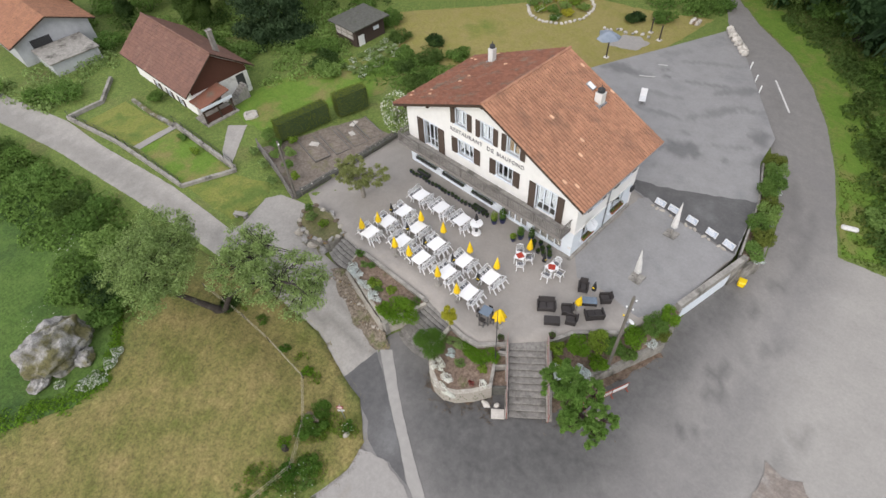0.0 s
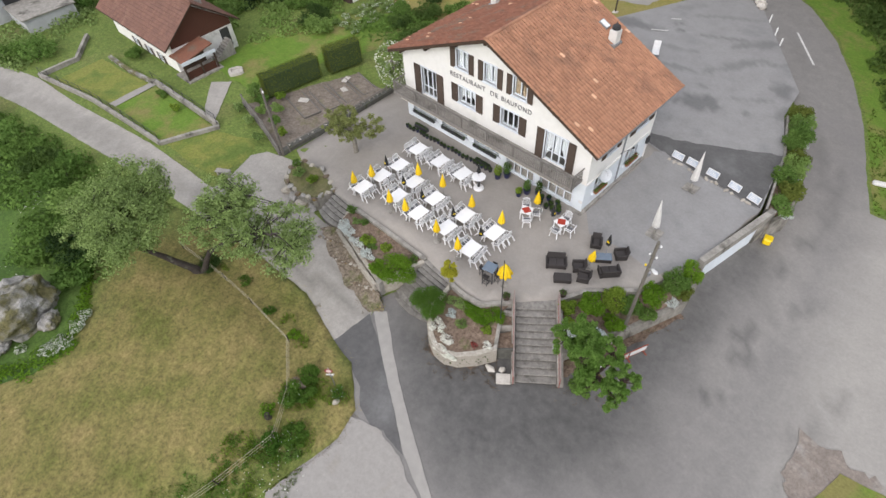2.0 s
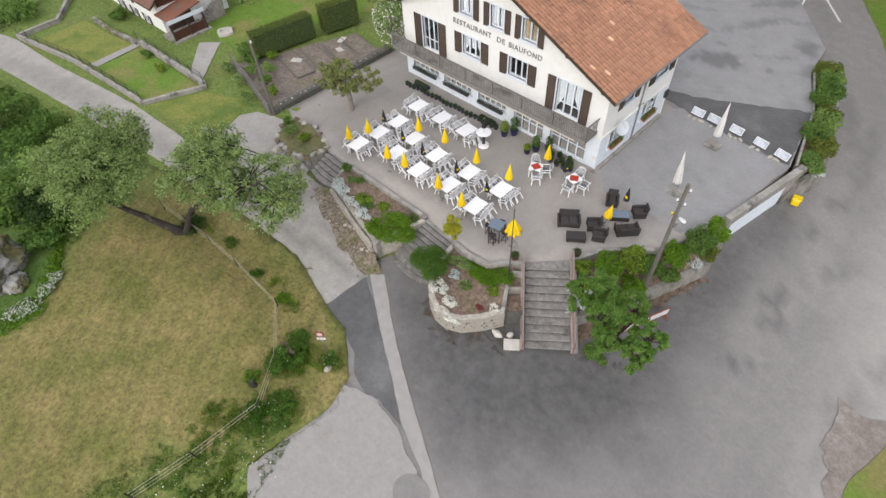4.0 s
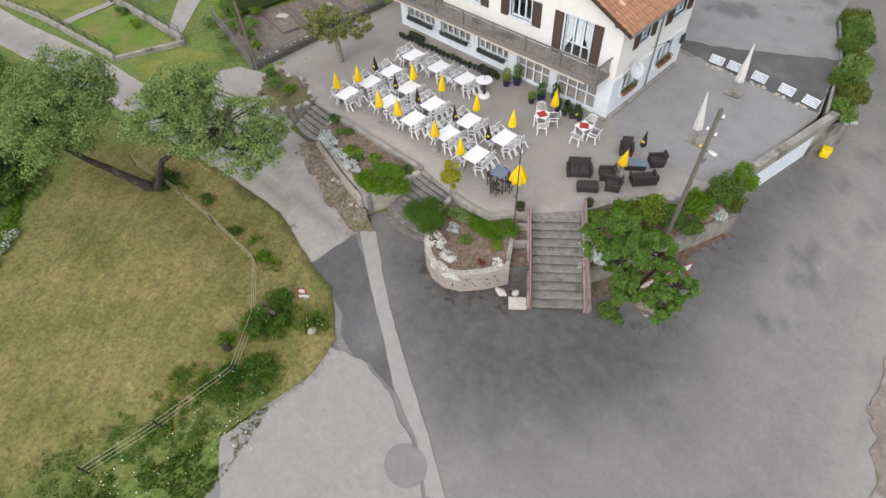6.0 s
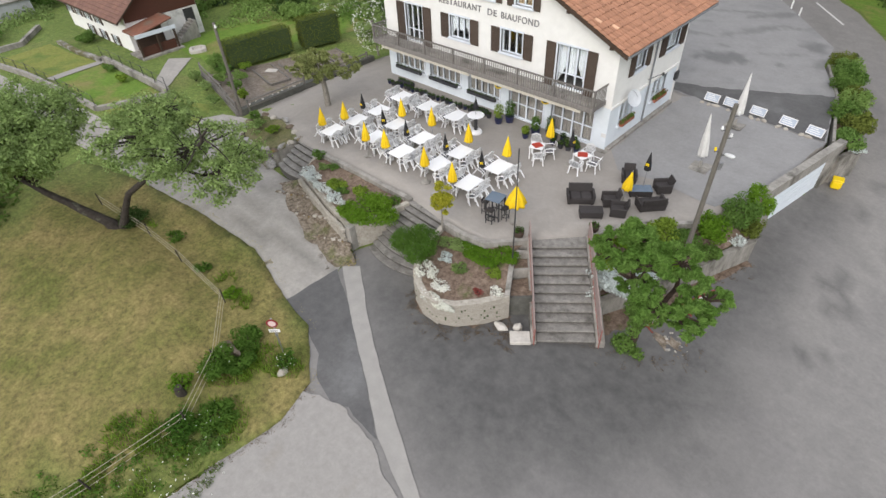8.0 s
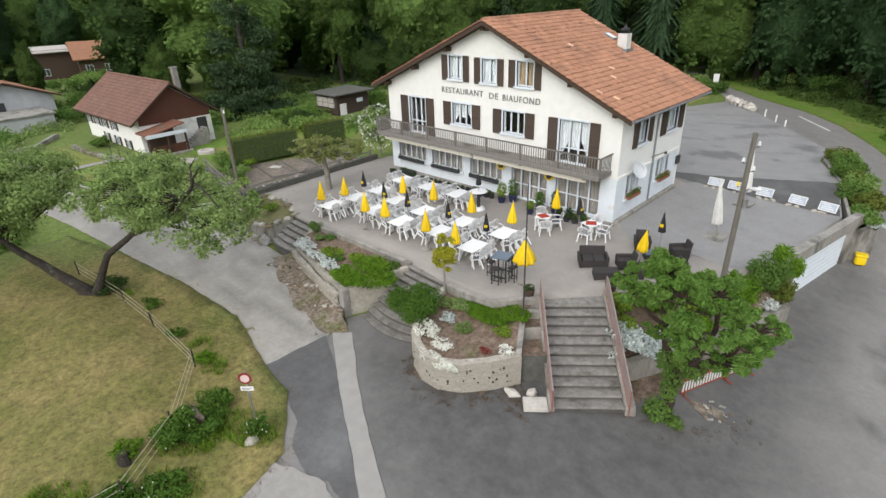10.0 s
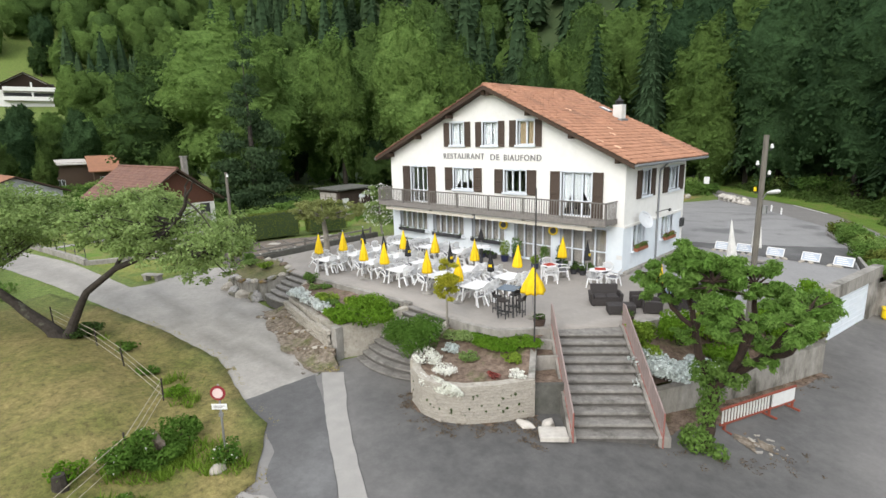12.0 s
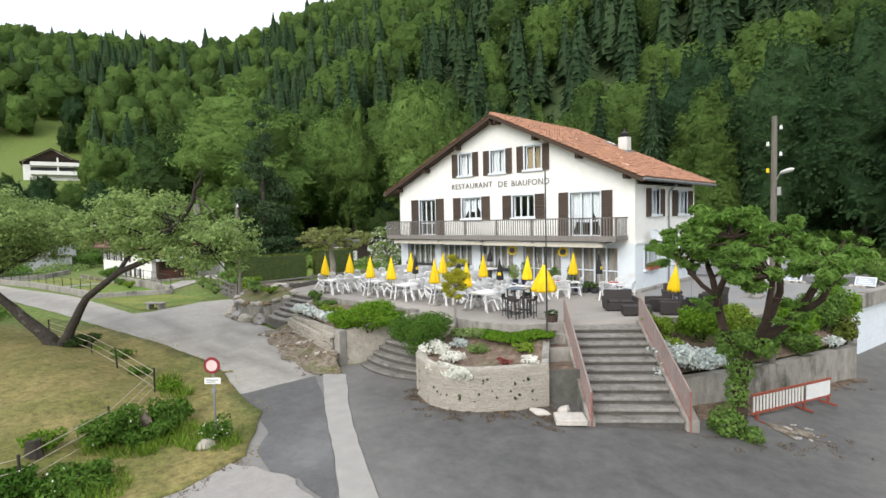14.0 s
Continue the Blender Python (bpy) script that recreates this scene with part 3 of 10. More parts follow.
def bush(name, x, y, z, rx, ry, rz, material, label, count=900, size=0.09, category="shrub", seed=0, lobes=9, group="", extra=None):
    """A shrub: short stems and a lobed crown of small leaves; extra: (material, count, size) for its blossom."""
    rng = np.random.default_rng(seed + int(abs(x * 131 + y * 57)))
    ob = thing(name, pose(x, y, z), label, category, group)
    bm = bmesh.new()
    for i in range(5):
        a = 2 * math.pi * i / 5
        tube(bm, [(0.1 * rx * math.cos(a), 0.1 * ry * math.sin(a), -0.08), (0.5 * rx * math.cos(a), 0.5 * ry * math.sin(a), rz * 1.1)], [0.03, 0.012], 5)
    part("stem", bm, BARK, ob)
    cl = [(0, 0, rz * 0.85, rx * 0.75, ry * 0.75, rz * 0.85)]
    for i in range(lobes):
        a, e = rng.uniform(0, 6.28), rng.uniform(0.25, 1.0)
        k = rng.uniform(0.3, 0.5)
        cl.append((rx * 0.68 * math.cos(a), ry * 0.68 * math.sin(a), rz * (0.35 + 1.1 * e), rx * k, ry * k, rz * k))
    foliage("leaf_crown", cl, count, size, material, rng, ob)
    if extra:
        foliage("blossom", cl, extra[1], extra[2], extra[0], rng, ob, "small blossom", shell=0.95)
    return ob

# ---- the lie of the land ----
PLATFORM = [(-20.5, -8.6), (-17, -8.2), (-13.6, -9.3), (-4.6, -9.2), (-2.2, -9.5), (0.0, -9.3), (1.2, -8.2), (2.9, -6.2), (4.4, -4.2), (6.0, -2.5),
            (7.5, 1.3), (8.5, 7.8), (6.9, 14.7), (5.2, 19.5), (4.8, 23.2), (1.7, 28), (-3.6, 36), (-7.2, 40), (-13.5, 24), (-18, 10), (-21, 2)]
FIELD = [(-2.2, -24.5), (-3.2, -21.5), (-6.5, -18.7), (-14, -18.7), (-22, -20), (-32, -22), (-34, -60), (-6, -60), (-4.5, -29)]


def deck(x, y):
    """The terrace and car park: level by the house, falling gently behind it."""
    return -0.024 * soft(y - 6, 2)


def hills(x, y):
    s1 = -0.17 * x + 0.985 * y
    right = 0.88 * soft(s1 - 58, 14)
    right = 240 * math.tanh(right / 240) if right > 0 else 0
    s2 = -x - 0.25 * y
    left = 0.29 * soft(s2 - 110, 12) + 0.32 * soft(y - x - 216, 20)
    left = 150 * math.tanh(left / 150)
    roll = 5.5 * noise.noise((x * 0.016, y * 0.016, 1.7)) * smooth(70, 150, math.hypot(x, y))
    return max(right, left) + roll


def ground_height(x, y):
    r = -1.8 - 0.1 * min(9.0, soft(x - 4, 1.5)) + min(0.9, 0.035 * soft(-5 - x, 2)) + 0.026 * soft(y - 3, 2) - 0.03 * min(10, soft(-17 - y, 2))
    r += 0.62 * smooth(-1.2, 2.2, signed(FIELD, x, y)) if y < -15 and x < 2 else 0
    if -30 < x < 12 and -14 < y < 44:
        w = lin(0.7, 5.0, max(smooth(-15, -19, x), smooth(20, 26, y)))
        r = lin(r, deck(x, y) - 0.12, smooth(-0.8 * w if w > 1 else 0.05, w, signed(PLATFORM, x, y)))
    r += 0.12 * max(0.0, soft(x - 15, 2)) * smooth(15, 26, y)
    return r + hills(x, y)


def sheet_axis(lo, hi, inner_lo, inner_hi, step, grow):
    v, s, out = inner_lo, step, []
    while v > lo:
        s *= grow
        v -= s
        out.append(v)
    out = out[::-1]
    v = inner_lo
    while v <= inner_hi:
        out.append(v)
        v += step
    s = step
    while v < hi:
        out.append(v)
        s *= grow
        v += s
    return out


gx = sheet_axis(-1500, 1200, -62, 30, 0.7, 1.13)
gy = sheet_axis(-1200, 1500, -36, 46, 0.7, 1.13)
gv = [(x, y, ground_height(x, y)) for y in gy for x in gx]
gf = [(j * len(gx) + i, j * len(gx) + i + 1, (j + 1) * len(gx) + i + 1, (j + 1) * len(gx) + i) for j in range(len(gy) - 1) for i in range(len(gx) - 1)]
ground = raw("ground", gv, gf, GRASS)
ground.data.materials.append(FOREST_FLOOR)
for f in ground.data.polygons:
    f.use_smooth = True
    c = f.center
    if c.y > 50 and (-0.17 * c.x + 0.985 * c.y) > 60 or c.x < -330 or (c.y > 24 and -120 < c.x < -42) or (c.y > 41 and -42 <= c.x < -22):
        f.material_index = 1
tagged(ground, "green grass ground rising into wooded hills", "ground", kind="structure")


def over(dz):
    return lambda x, y: ground_height(x, y) + dz


def paved(name, poly, dz, material, label, category="road", step=1.0, edge=0.5, wobble=0.0, height=None, mask=None, skirt=0.0, dusty=()):
    return tagged(drape(name, poly, height or over(dz), material, step, edge, wobble, skirt, mask, dusty), label, category, kind="structure")


DARK_AREA = [(-6.4, -13.2), (-2.0, -12.0), (2.6, -9.0), (6.2, -8.0), (6.9, -4.0), (7.9, -1.0), (8.0, 1.4), (8.8, 7.4), (10.4, 6.0), (9.8, 1.0), (10.2, -4.5), (10.6, -8.5), (10.9, -11.0), (9.2, -13.9), (7.2, -16.2), (5.4, -17.6), (3.6, -17.6), (2.0, -17.2), (0.2, -16.6), (-2.3, -15.2)]
# worn dark scuffs: x, y, half length, half width, turn, strength
ROAD_STAINS = [(11.8, 0.6, 1.5, 0.55, 75, 0.7), (12.1, -1.2, 1.0, 0.4, 60, 0.55), (12.1, -4.6, 0.55, 0.3, 40, 0.8), (11.1, 6.1, 1.1, 0.45, 70, 0.6), (13.4, 4.5, 1.5, 0.4, 60, 0.35), (11.5, 9.6, 1.0, 0.5, 80, 0.45), (16.7, -3.0, 2.0, 0.5, 80, 0.3), (17.0, -0.2, 1.1, 0.4, 60, 0.3), (16.8, -6.0, 1.3, 0.35, 85, 0.3),
               (11.4, 14.5, 3.5, 0.5, 100, 0.3), (9.0, 18.5, 3.0, 0.5, 112, 0.3), (10.0, -10.5, 2.2, 0.6, 120, 0.5), (9.0, 2.2, 2.4, 0.4, 82, 0.7)]
# pale dust on the outer side of the bend and in the middle of the road
ROAD_DUST = [([(13.8, 17), (14.1, 12.8), (14.5, 9), (14.8, 4.4), (15.3, -0.3), (15.4, -3), (16.0, -6), (17.0, -10), (18, -20), (50, -20), (50, 14), (20, 18)], 2.2, 0.75),
             ([(10.6, -2.6), (10.7, 1.0), (10.9, 5.0), (10.6, 9.0), (9.9, 12.0), (11.2, 12.5), (12.6, 8.0), (13.2, 3.0), (12.8, -1.5), (11.8, -4.0)], 0.7, 0.22)]
LOT_STAINS = [(-0.4, 16.5, 1.7, 1.05, 20, 0.72), (-11.4, 24.8, 2.2, 0.8, 10, 0.65), (-0.7, 28.4, 2.3, 0.7, 45, 0.54), (-0.3, 24.2, 2.2, 0.5, 60, 0.43), (3.8, 22.5, 1.5, 0.75, 120, 0.61), (-3.2, 27.8, 3.4, 0.28, 25, 0.43), (-4.6, 20.2, 2.6, 0.35, 12, 0.43),
              (-9.4, 25.2, 0.9, 0.4, 20, 0.43), (-7.2, 26.4, 0.5, 0.35, 0, 0.65), (-7.9, 27.6, 0.7, 0.3, 40, 0.58), (0.9, 25.2, 3.0, 0.25, 40, 0.36), (2.6, 19.6, 2.6, 0.25, 35, 0.32), (-6.0, 23.2, 1.6, 0.4, 15, 0.32), (-5.2, 31.6, 3.6, 0.3, 30, 0.32), (-2.0, 21.6, 1.0, 0.4, 70, 0.36),
              (3.0, 17.5, 0.5, 0.35, 120, 0.50), (5.2, 19.4, 1.0, 0.6, 110, 0.43), (-3.0, 12.6, 2.4, 0.7, 5, 0.25), (-9.0, 31.0, 2.0, 0.6, 60, 0.29), (-1.2, 18.9, 0.6, 0.3, 0, 0.36)]
NO_AREA = [(200, 200), (201, 200), (201, 201)]
LANE_WEAR = [(-8.5, -14.7, 4.5, 0.35, 8, 0.8), (-9.5, -13.4, 4.0, 0.3, 10, 0.6), (-13.0, -12.4, 2.4, 0.5, 20, 0.7), (-17, -14.6, 5.0, 0.4, -6, 0.7), (-18, -16.1, 5.0, 0.3, 3, 0.5), (-27, -16.9, 6.5, 0.75, 9, 0.5), (-38, -18.9, 9.0, 1.0, 11, 0.55), (-54, -22.6, 10.0, 1.2, 13, 0.55), (-15.5, -12.2, 1.4, 0.5, 100, 0.5)]
# the valley road, the forecourt in front of the stairs, and the lane
paved("road", [(-4.95, -14.1), (-5.5, -12.7), (-4.9, -11.0), (-1.6, -11.0), (-0.5, -11.6), (1.6, -10.6), (2.2, -9.4), (3.9, -8.0), (5.3, -7.4), (6.7, -4.6), (7.9, -0.9), (7.6, 1.4), (8.9, 8.2),
               (9.8, 11.5), (9.0, 15.5), (6.9, 19.9), (4.7, 23.0), (1.5, 27.8), (-3.8, 36.0), (-6.9, 39.6), (-10.5, 46), (-19, 54.5),
               (-16, 57.5), (-11.5, 50.6), (-9.2, 47.0), (-4.9, 42.8), (0.3, 38.7), (4.2, 34.2), (7.4, 29.3), (10.0, 24.2), (12.0, 19.1), (13.6, 15.3),
               (17, 15.6), (24, 10), (34, 2), (40, -20), (30, -44), (8, -44), (1.5, -30), (0.2, -24.6), (-1.1, -22.6), (-1.2, -19.9), (-1.7, -18.7), (-2.4, -17.5),
               (-3.6, -17.3), (-5.2, -17.1)], 0.03, ROAD, "worn grey asphalt road and forecourt with darker patches", "road", 0.6, 0.5, 0.12, mask=(DARK_AREA, 2.8, 1.0, ROAD_STAINS), dusty=ROAD_DUST)
paved("lane", [(-90, -27), (-58, -21.4), (-48, -18.6), (-41, -17.8), (-30, -15.8), (-22.0, -15.0), (-21.9, -14.0), (-22.5, -12.6), (-23.1, -11.0), (-22.4, -9.9), (-20.8, -9.5), (-18.6, -9.0),
               (-18.5, -10.9), (-15.9, -11.4), (-14.3, -11.3), (-11.6, -11.3), (-5.8, -12.7), (-4.95, -14.1), (-5.2, -16.8), (-9.2, -15.9), (-14, -16.3), (-19.1, -16.95),
               (-25, -17.8), (-33, -19.25), (-44, -21.2), (-58, -24.6), (-90, -31)], 0.035, LANE, "pale worn asphalt lane with gravelly edges", "lane", 0.6, 0.5, 0.06, mask=(NO_AREA, 0.5, 0.2, LANE_WEAR))
paved("dark_wedge", [(-5.1, -14.0), (-5.25, -16.7), (-3.4, -16.95), (-1.8, -17.5), (-1.0, -18.2), (0.3, -18.5), (0.9, -18.2), (2.6, -18.35), (0.1, -16.9), (-2.6, -15.25)],
      0.045, DARK, "dark asphalt wedge beside the concrete strip", "asphalt", 0.8, 0.4, 0.12)
paved("pale_strip", [(-5.05, -13.75), (-4.45, -13.2), (-2.1, -14.8), (0.42, -16.32), (2.82, -17.6), (5.2, -18.85), (6.9, -19.8), (6.3, -20.2), (4.6, -19.05), (2.58, -18.3), (0.1, -16.85), (-2.6, -15.3)],
      0.055, STRIP, "pale concrete drainage strip across the asphalt", "strip", 0.8, 0.3, 0.05)
paved("gravel_patch", [(-0.9, -21.6), (-0.9, -20.6), (-0.8, -19.7), (-0.9, -18.9), (-0.3, -18.6), (0.9, -18.3), (2.5, -18.5), (4.5, -19.2), (6.4, -20.4), (8.0, -24), (8.5, -30), (4.0, -33), (2.6, -29), (0.9, -25.4), (-0.2, -24.8), (-1.0, -24.2), (-0.8, -23.1)],
      0.06, GRAVEL, "pale gravel lay-by beside the grass", "gravel", 0.9, 0.25, 0.2)
paved("roadside_earth", [(16.2, -2.9), (17.6, -3.1), (19.6, -3.2), (24, -2.0), (26, -16), (19.2, -14), (17.7, -9.2), (17.1, -7.4), (16.8, -6.0), (16.5, -4.2)], 0.07, EARTH, "bare brown earth at the roadside", "earth", 0.5, 0.3, 0.7)
paved("roadside_grass", [(18.5, -3.9), (19.7, -3.7), (24, -3.0), (25.5, -15), (19.6, -13.6), (18.3, -9.4), (17.9, -7.2), (18.2, -5.4)], 0.1, LAWN, "rough grass beyond the roadside earth", "grass", 0.6, 0.5, 0.35)
for x, y, rx, ry, a in [(5.0, -20.0, 0.85, 0.75, 0)]:
    pts = [(x + math.cos(t) * rx * math.cos(radians(a)) - math.sin(t) * ry * math.sin(radians(a)), y + math.cos(t) * rx * math.sin(radians(a)) + math.sin(t) * ry * math.cos(radians(a)))
           for t in [2 * math.pi * i / 18 for i in range(18)]]
    paved("asphalt_stain", pts, 0.07, ROAD, "round grey asphalt repair in the gravel", "repair", 0.6, 0.2, 0.1)

# grassland
DRY = [(-2.8, -24.2), (-2.0, -21.6), (0.4, -20.4), (-0.6, -18.2), (-3.2, -16.6), (-9.2, -15.5), (-14, -15.9), (-19, -17.0), (-21, -20.6), (-19, -22.6), (-17.6, -25.2), (-16.2, -26.4), (-15.2, -29.0), (-17.2, -34), (-20, -46), (-7, -46), (-5, -29)]
paved("meadow", [(-1.1, -24.2), (-0.65, -21.6), (-0.5, -20.1), (-1.0, -18.5), (-3.3, -16.9), (-5.2, -16.68), (-9.2, -15.78), (-14, -16.18), (-19, -17.08), (-24, -18.4), (-22.6, -23), (-18.8, -27), (-18, -30), (-20.5, -36), (-23, -47), (-5, -47), (-3, -30)],
      0.08, MEADOW, "dry yellow mown meadow with greener edges", "meadow", 0.6, 0.4, 0.1, skirt=0.12, mask=(DRY, 1.0, 1.5))
FIELD_EDGE = [(-19.4, -25.2), (-17.4, -26.2), (-15.7, -27.8), (-15.5, -29.9), (-16.5, -32.0), (-17.4, -34.5), (-20, -44)]
paved("lush_field", FIELD_EDGE + [(-64, -52), (-66, -30), (-47, -25.6), (-34, -23.2), (-25.5, -22), (-21.5, -23.4)], 0.1, LUSH, "lush green grass field beyond the boulder", "grass", 1.0, 0.5, 0.3)
paved("verge", [(-22.9, -14.4), (-29.2, -15.1), (-28.0, -11.4), (-24.6, -9.7), (-23.0, -10.9)], 0.03, VERGE, "short green and yellow grass verge", "grass", 0.8, 0.5, 0.2)
paved("road_verge", [(13.8, 15.5), (12.2, 19.3), (10.2, 24.4), (7.6, 29.5), (4.4, 34.4), (0.5, 38.9), (-4.7, 43.0), (-9.0, 47.2), (-11.3, 50.8), (-8.5, 52.5), (-4.5, 47.6), (2, 42), (6.6, 37.0), (10.2, 31.4), (13.2, 25.8), (15.6, 20.5), (17, 17)], 0.03, LAWN, "lush green grass verge along the road", "grass", 0.8, 0.5, 0.3)
paved("island_grass", [(17.5, -8.0), (18.4, -6.9), (20, -5.2), (25, -4), (31, -8), (31, -17), (20, -17), (18.3, -11.5)], 0.06, VERGE, "rough yellow-green grass beside the road", "grass", 0.8, 0.4, 0.4)
paved("back_lawn", [(-40, 18), (-36, 22), (-31, 27), (-24, 36), (-15, 38.5), (-9.5, 41), (-10.5, 31), (-13.5, 24.6), (-19, 17), (-27, 13.5), (-33, 13)],
      0.03, HAY, "yellowing mown lawn behind the restaurant", "lawn", 1.2, 0.6, 0.3)
paved("garden_lawn", [(-46.4, -17.6), (-38.4, -15.6), (-38.9, -11.9), (-42.6, -12.6), (-46.8, -13.0)], 0.03, VERGE, "dry mown garden lawn", "lawn", 0.8, 0.5, 0.1)
paved("garden_lawn", [(-37.6, -15.5), (-29.6, -15.1), (-28.4, -11.2), (-37.9, -11.7)], 0.03, LAWN, "bright green garden lawn", "lawn", 0.8, 0.5, 0.1)
paved("side_lawn", [(-36.5, -6.5), (-31, -6.3), (-30.5, -4.2), (-29.4, 1.2), (-27.5, 6), (-31, 11.5), (-35.5, 8.5), (-38, 0), (-38, -3)], 0.03, LAWN, "green mown lawn by the neighbour's house", "lawn", 1.0, 0.5, 0.3)
paved("garden_path", [(-39.0, -11.4), (-38.2, -11.2), (-37.6, -15.6), (-38.5, -15.8)], 0.05, GRAVEL, "narrow stone garden path", "path", 0.6, 0.3, 0.05)
paved("house_path", [(-34.6, -7.9), (-33.2, -6.6), (-31.4, -8.4), (-29.8, -10.0), (-28.9, -10.9), (-30.0, -11.1), (-31.6, -10.2), (-33.2, -9.0)], 0.05, LANE, "grey paved path to the neighbour's house", "path", 0.6, 0.3, 0.1)


def litter_bank(x, y):
    """Height of the earth and leaves heaped against the bed wall."""
    d = (-11.08 - 0.251 * (x + 11.4) - y) * 0.97
    return 0.56 * (1 - smooth(0.1, 1.25, d)) * smooth(-13.0, -11.6, x) * (1 - smooth(-5.9, -4.8, x))


paved("leaf_litter_strip", [(-12.0, -11.0), (-5.9, -12.75), (-4.6, -13.4), (-5.2, -14.0), (-7.4, -13.75), (-9.4, -13.1), (-11.3, -12.6), (-13.0, -11.9)], 0.06, LITTER, "dry leaves and weeds along the foot of the wall", "leaf litter", 0.4, 0.3, 0.3, height=lambda x, y: ground_height(x, y) + 0.06 + litter_bank(x, y))
paved("vegetable_plot", [(-28.6, -6.6), (-29.2, -7.6), (-21.6, -9.2), (-20.9, -7.0), (-21.4, 1.7), (-25.8, 1.9), (-27.0, -1.2)], 0.06, PLOT, "bare vegetable garden beds", "vegetable plot", 0.7, 0.4, 0.15)

# terrace and car park


def terrace_top(x, y):
    return lin(deck(x, y), ground_height(x, y) + 0.05, smooth(-15.5, -18.5, x))


FRONT = [(-18.6, -9.0), (-16.0, -8.8), (-13.4, -9.75), (-4.45, -9.55), (-2.3, -9.85), (0.1, -9.75), (1.45, -8.35), (3.05, -6.65), (3.9, -4.9), (6.1, -2.9), (7.55, 1.2), (8.35, 7.9)]
paved("terrace", FRONT + [(0.6, 8.9), (-0.8, 9.3), (-3, 9.0), (-16, 9.0), (-20.6, 4), (-20.4, -8.4)], 0, TERRACE, "brown-grey asphalt restaurant terrace", "terrace", 1.0, 0.5, 0.0, height=terrace_top, skirt=0.5)
paved("car_park", [(-0.8, 9.3), (0.6, 8.9), (8.35, 7.9), (7.1, 14.7), (5.3, 19.1), (4.85, 23.2), (1.7, 28), (-3.6, 36), (-7.2, 39.8), (-10.3, 31.7), (-13.4, 24.0), (-16, 16), (-16, 9.0), (-3, 9.0)],
      0, PARKING, "pale grey cracked asphalt car park", "car park", 0.4, 0.5, 0.0, height=lambda x, y: max(deck(x, y), ground_height(x, y) + 0.06), mask=(NO_AREA, 0.5, 0.2, LOT_STAINS))
paved("side_pavement", [(0.25, 0.3), (1.5, -1.2), (3.6, -0.9), (6.3, -1.2), (7.5, 1.3), (8.3, 7.85), (0.6, 8.85), (0.28, 8.6)], 0, PARKING, "grey asphalt beside the restaurant", "pavement", 1.0, 0.5, 0.15,
      height=lambda x, y: deck(x, y) + 0.012)
paved("dark_band", [(-0.9, 9.4), (0.6, 9.0), (8.25, 8.0), (7.2, 14.3), (4.0, 12.6), (1.0, 11.0), (-1.0, 10.4)], 0, DARK, "newer dark asphalt band behind the benches", "asphalt", 0.8, 0.4, 0.25,
      height=lambda x, y: max(deck(x, y), ground_height(x, y) + 0.06) + 0.012)
for a, b in (((1.2, 31.5), (4.3, 27.0)), ((-9.3, 24.6), (-8.0, 25.4)), ((-9.0, 27.8), (-8.2, 28.3))):
    l_, r_ = ribbon([a, b], 0.16)
    paved("painted_line", [l_[0], l_[1], r_[1], r_[0]], 0, PAINT_LINE, "worn white painted road line", "road marking", 0.5, 0.5, 0, height=lambda x, y: max(deck(x, y) * (x < 1), ground_height(x, y)) + 0.085)

# ---- walls, stairs and planting beds below the terrace ----
SX, SY = Vector((0.763, 0.647)), Vector((0.647, -0.763))
S0 = Vector((1.5, -8.35))


def on_stairs(w, d):
    return tuple(S0 + SX * w + SY * d)


def stones_on(parent, line, z0, z1, rng, out=1.0, length=0.42, height=0.17, depth=0.05, limit=300):
    """Courses of rough stones, proud of a wall's face, along a plan line; out is the side."""
    shapes = []
    for k in range(6):
        bm = bmesh.new()
        box(bm, -0.5, 0.5, -0.5, 0.5, -0.5, 0.5)
        bmesh.ops.bevel(bm, geom=bm.edges[:], offset=0.11, segments=1, affect="EDGES")
        for v in bm.verts:
            v.co += Vector((rng.uniform(-0.07, 0.07), rng.uniform(-0.12, 0.12), rng.uniform(-0.1, 0.1)))
        me = bpy.data.meshes.new("stone")
        bm.to_mesh(me)
        bm.free()
        me.materials.append(STONE)
        shapes.append(me)
    f0 = z0 if callable(z0) else lambda x, y: z0
    f1 = z1 if callable(z1) else lambda x, y: z1
    made, course = 0, 0
    total = sum(math.dist(a, b) for a, b in zip(line, line[1:]))
    z_low = min(f0(*p) for p in line)
    z = z_low
    while True:
        s = rng.uniform(0, length * 0.6)
        while s < total - 0.12:
            ln = min(length * rng.uniform(0.6, 1.4), total - s)
            mid, acc = s + ln / 2, 0.0
            for a, b in zip(line, line[1:]):
                seg = math.dist(a, b)
                if acc + seg >= mid or (a, b) == (line[-2], line[-1]):
                    t = (mid - acc) / seg
                    p = Vector((lin(a[0], b[0], t), lin(a[1], b[1], t)))
                    d = Vector((b[0] - a[0], b[1] - a[1])).normalized()
                    break
                acc += seg
            if z + height <= f1(*p) + 0.03 and z + height > f0(*p):
                if made < limit:
                    o = new("stone", rng.choice(shapes))
                    o.parent = parent
                    o.matrix_local = Matrix.LocRotScale((*(p + out * Vector((d.y, -d.x)) * (depth * 0.35)), z + height / 2), Euler((0, 0, math.atan2(d.y, d.x) + rng.uniform(-0.03, 0.03))), (ln * 0.98, depth * 2 * rng.uniform(0.85, 1.35), height * rng.uniform(0.86, 0.99)))
                    made += 1
            s += ln
        z += height
        course += 1
        if z > max(f1(*p) for p in line) or course > 30:
            break
    return made


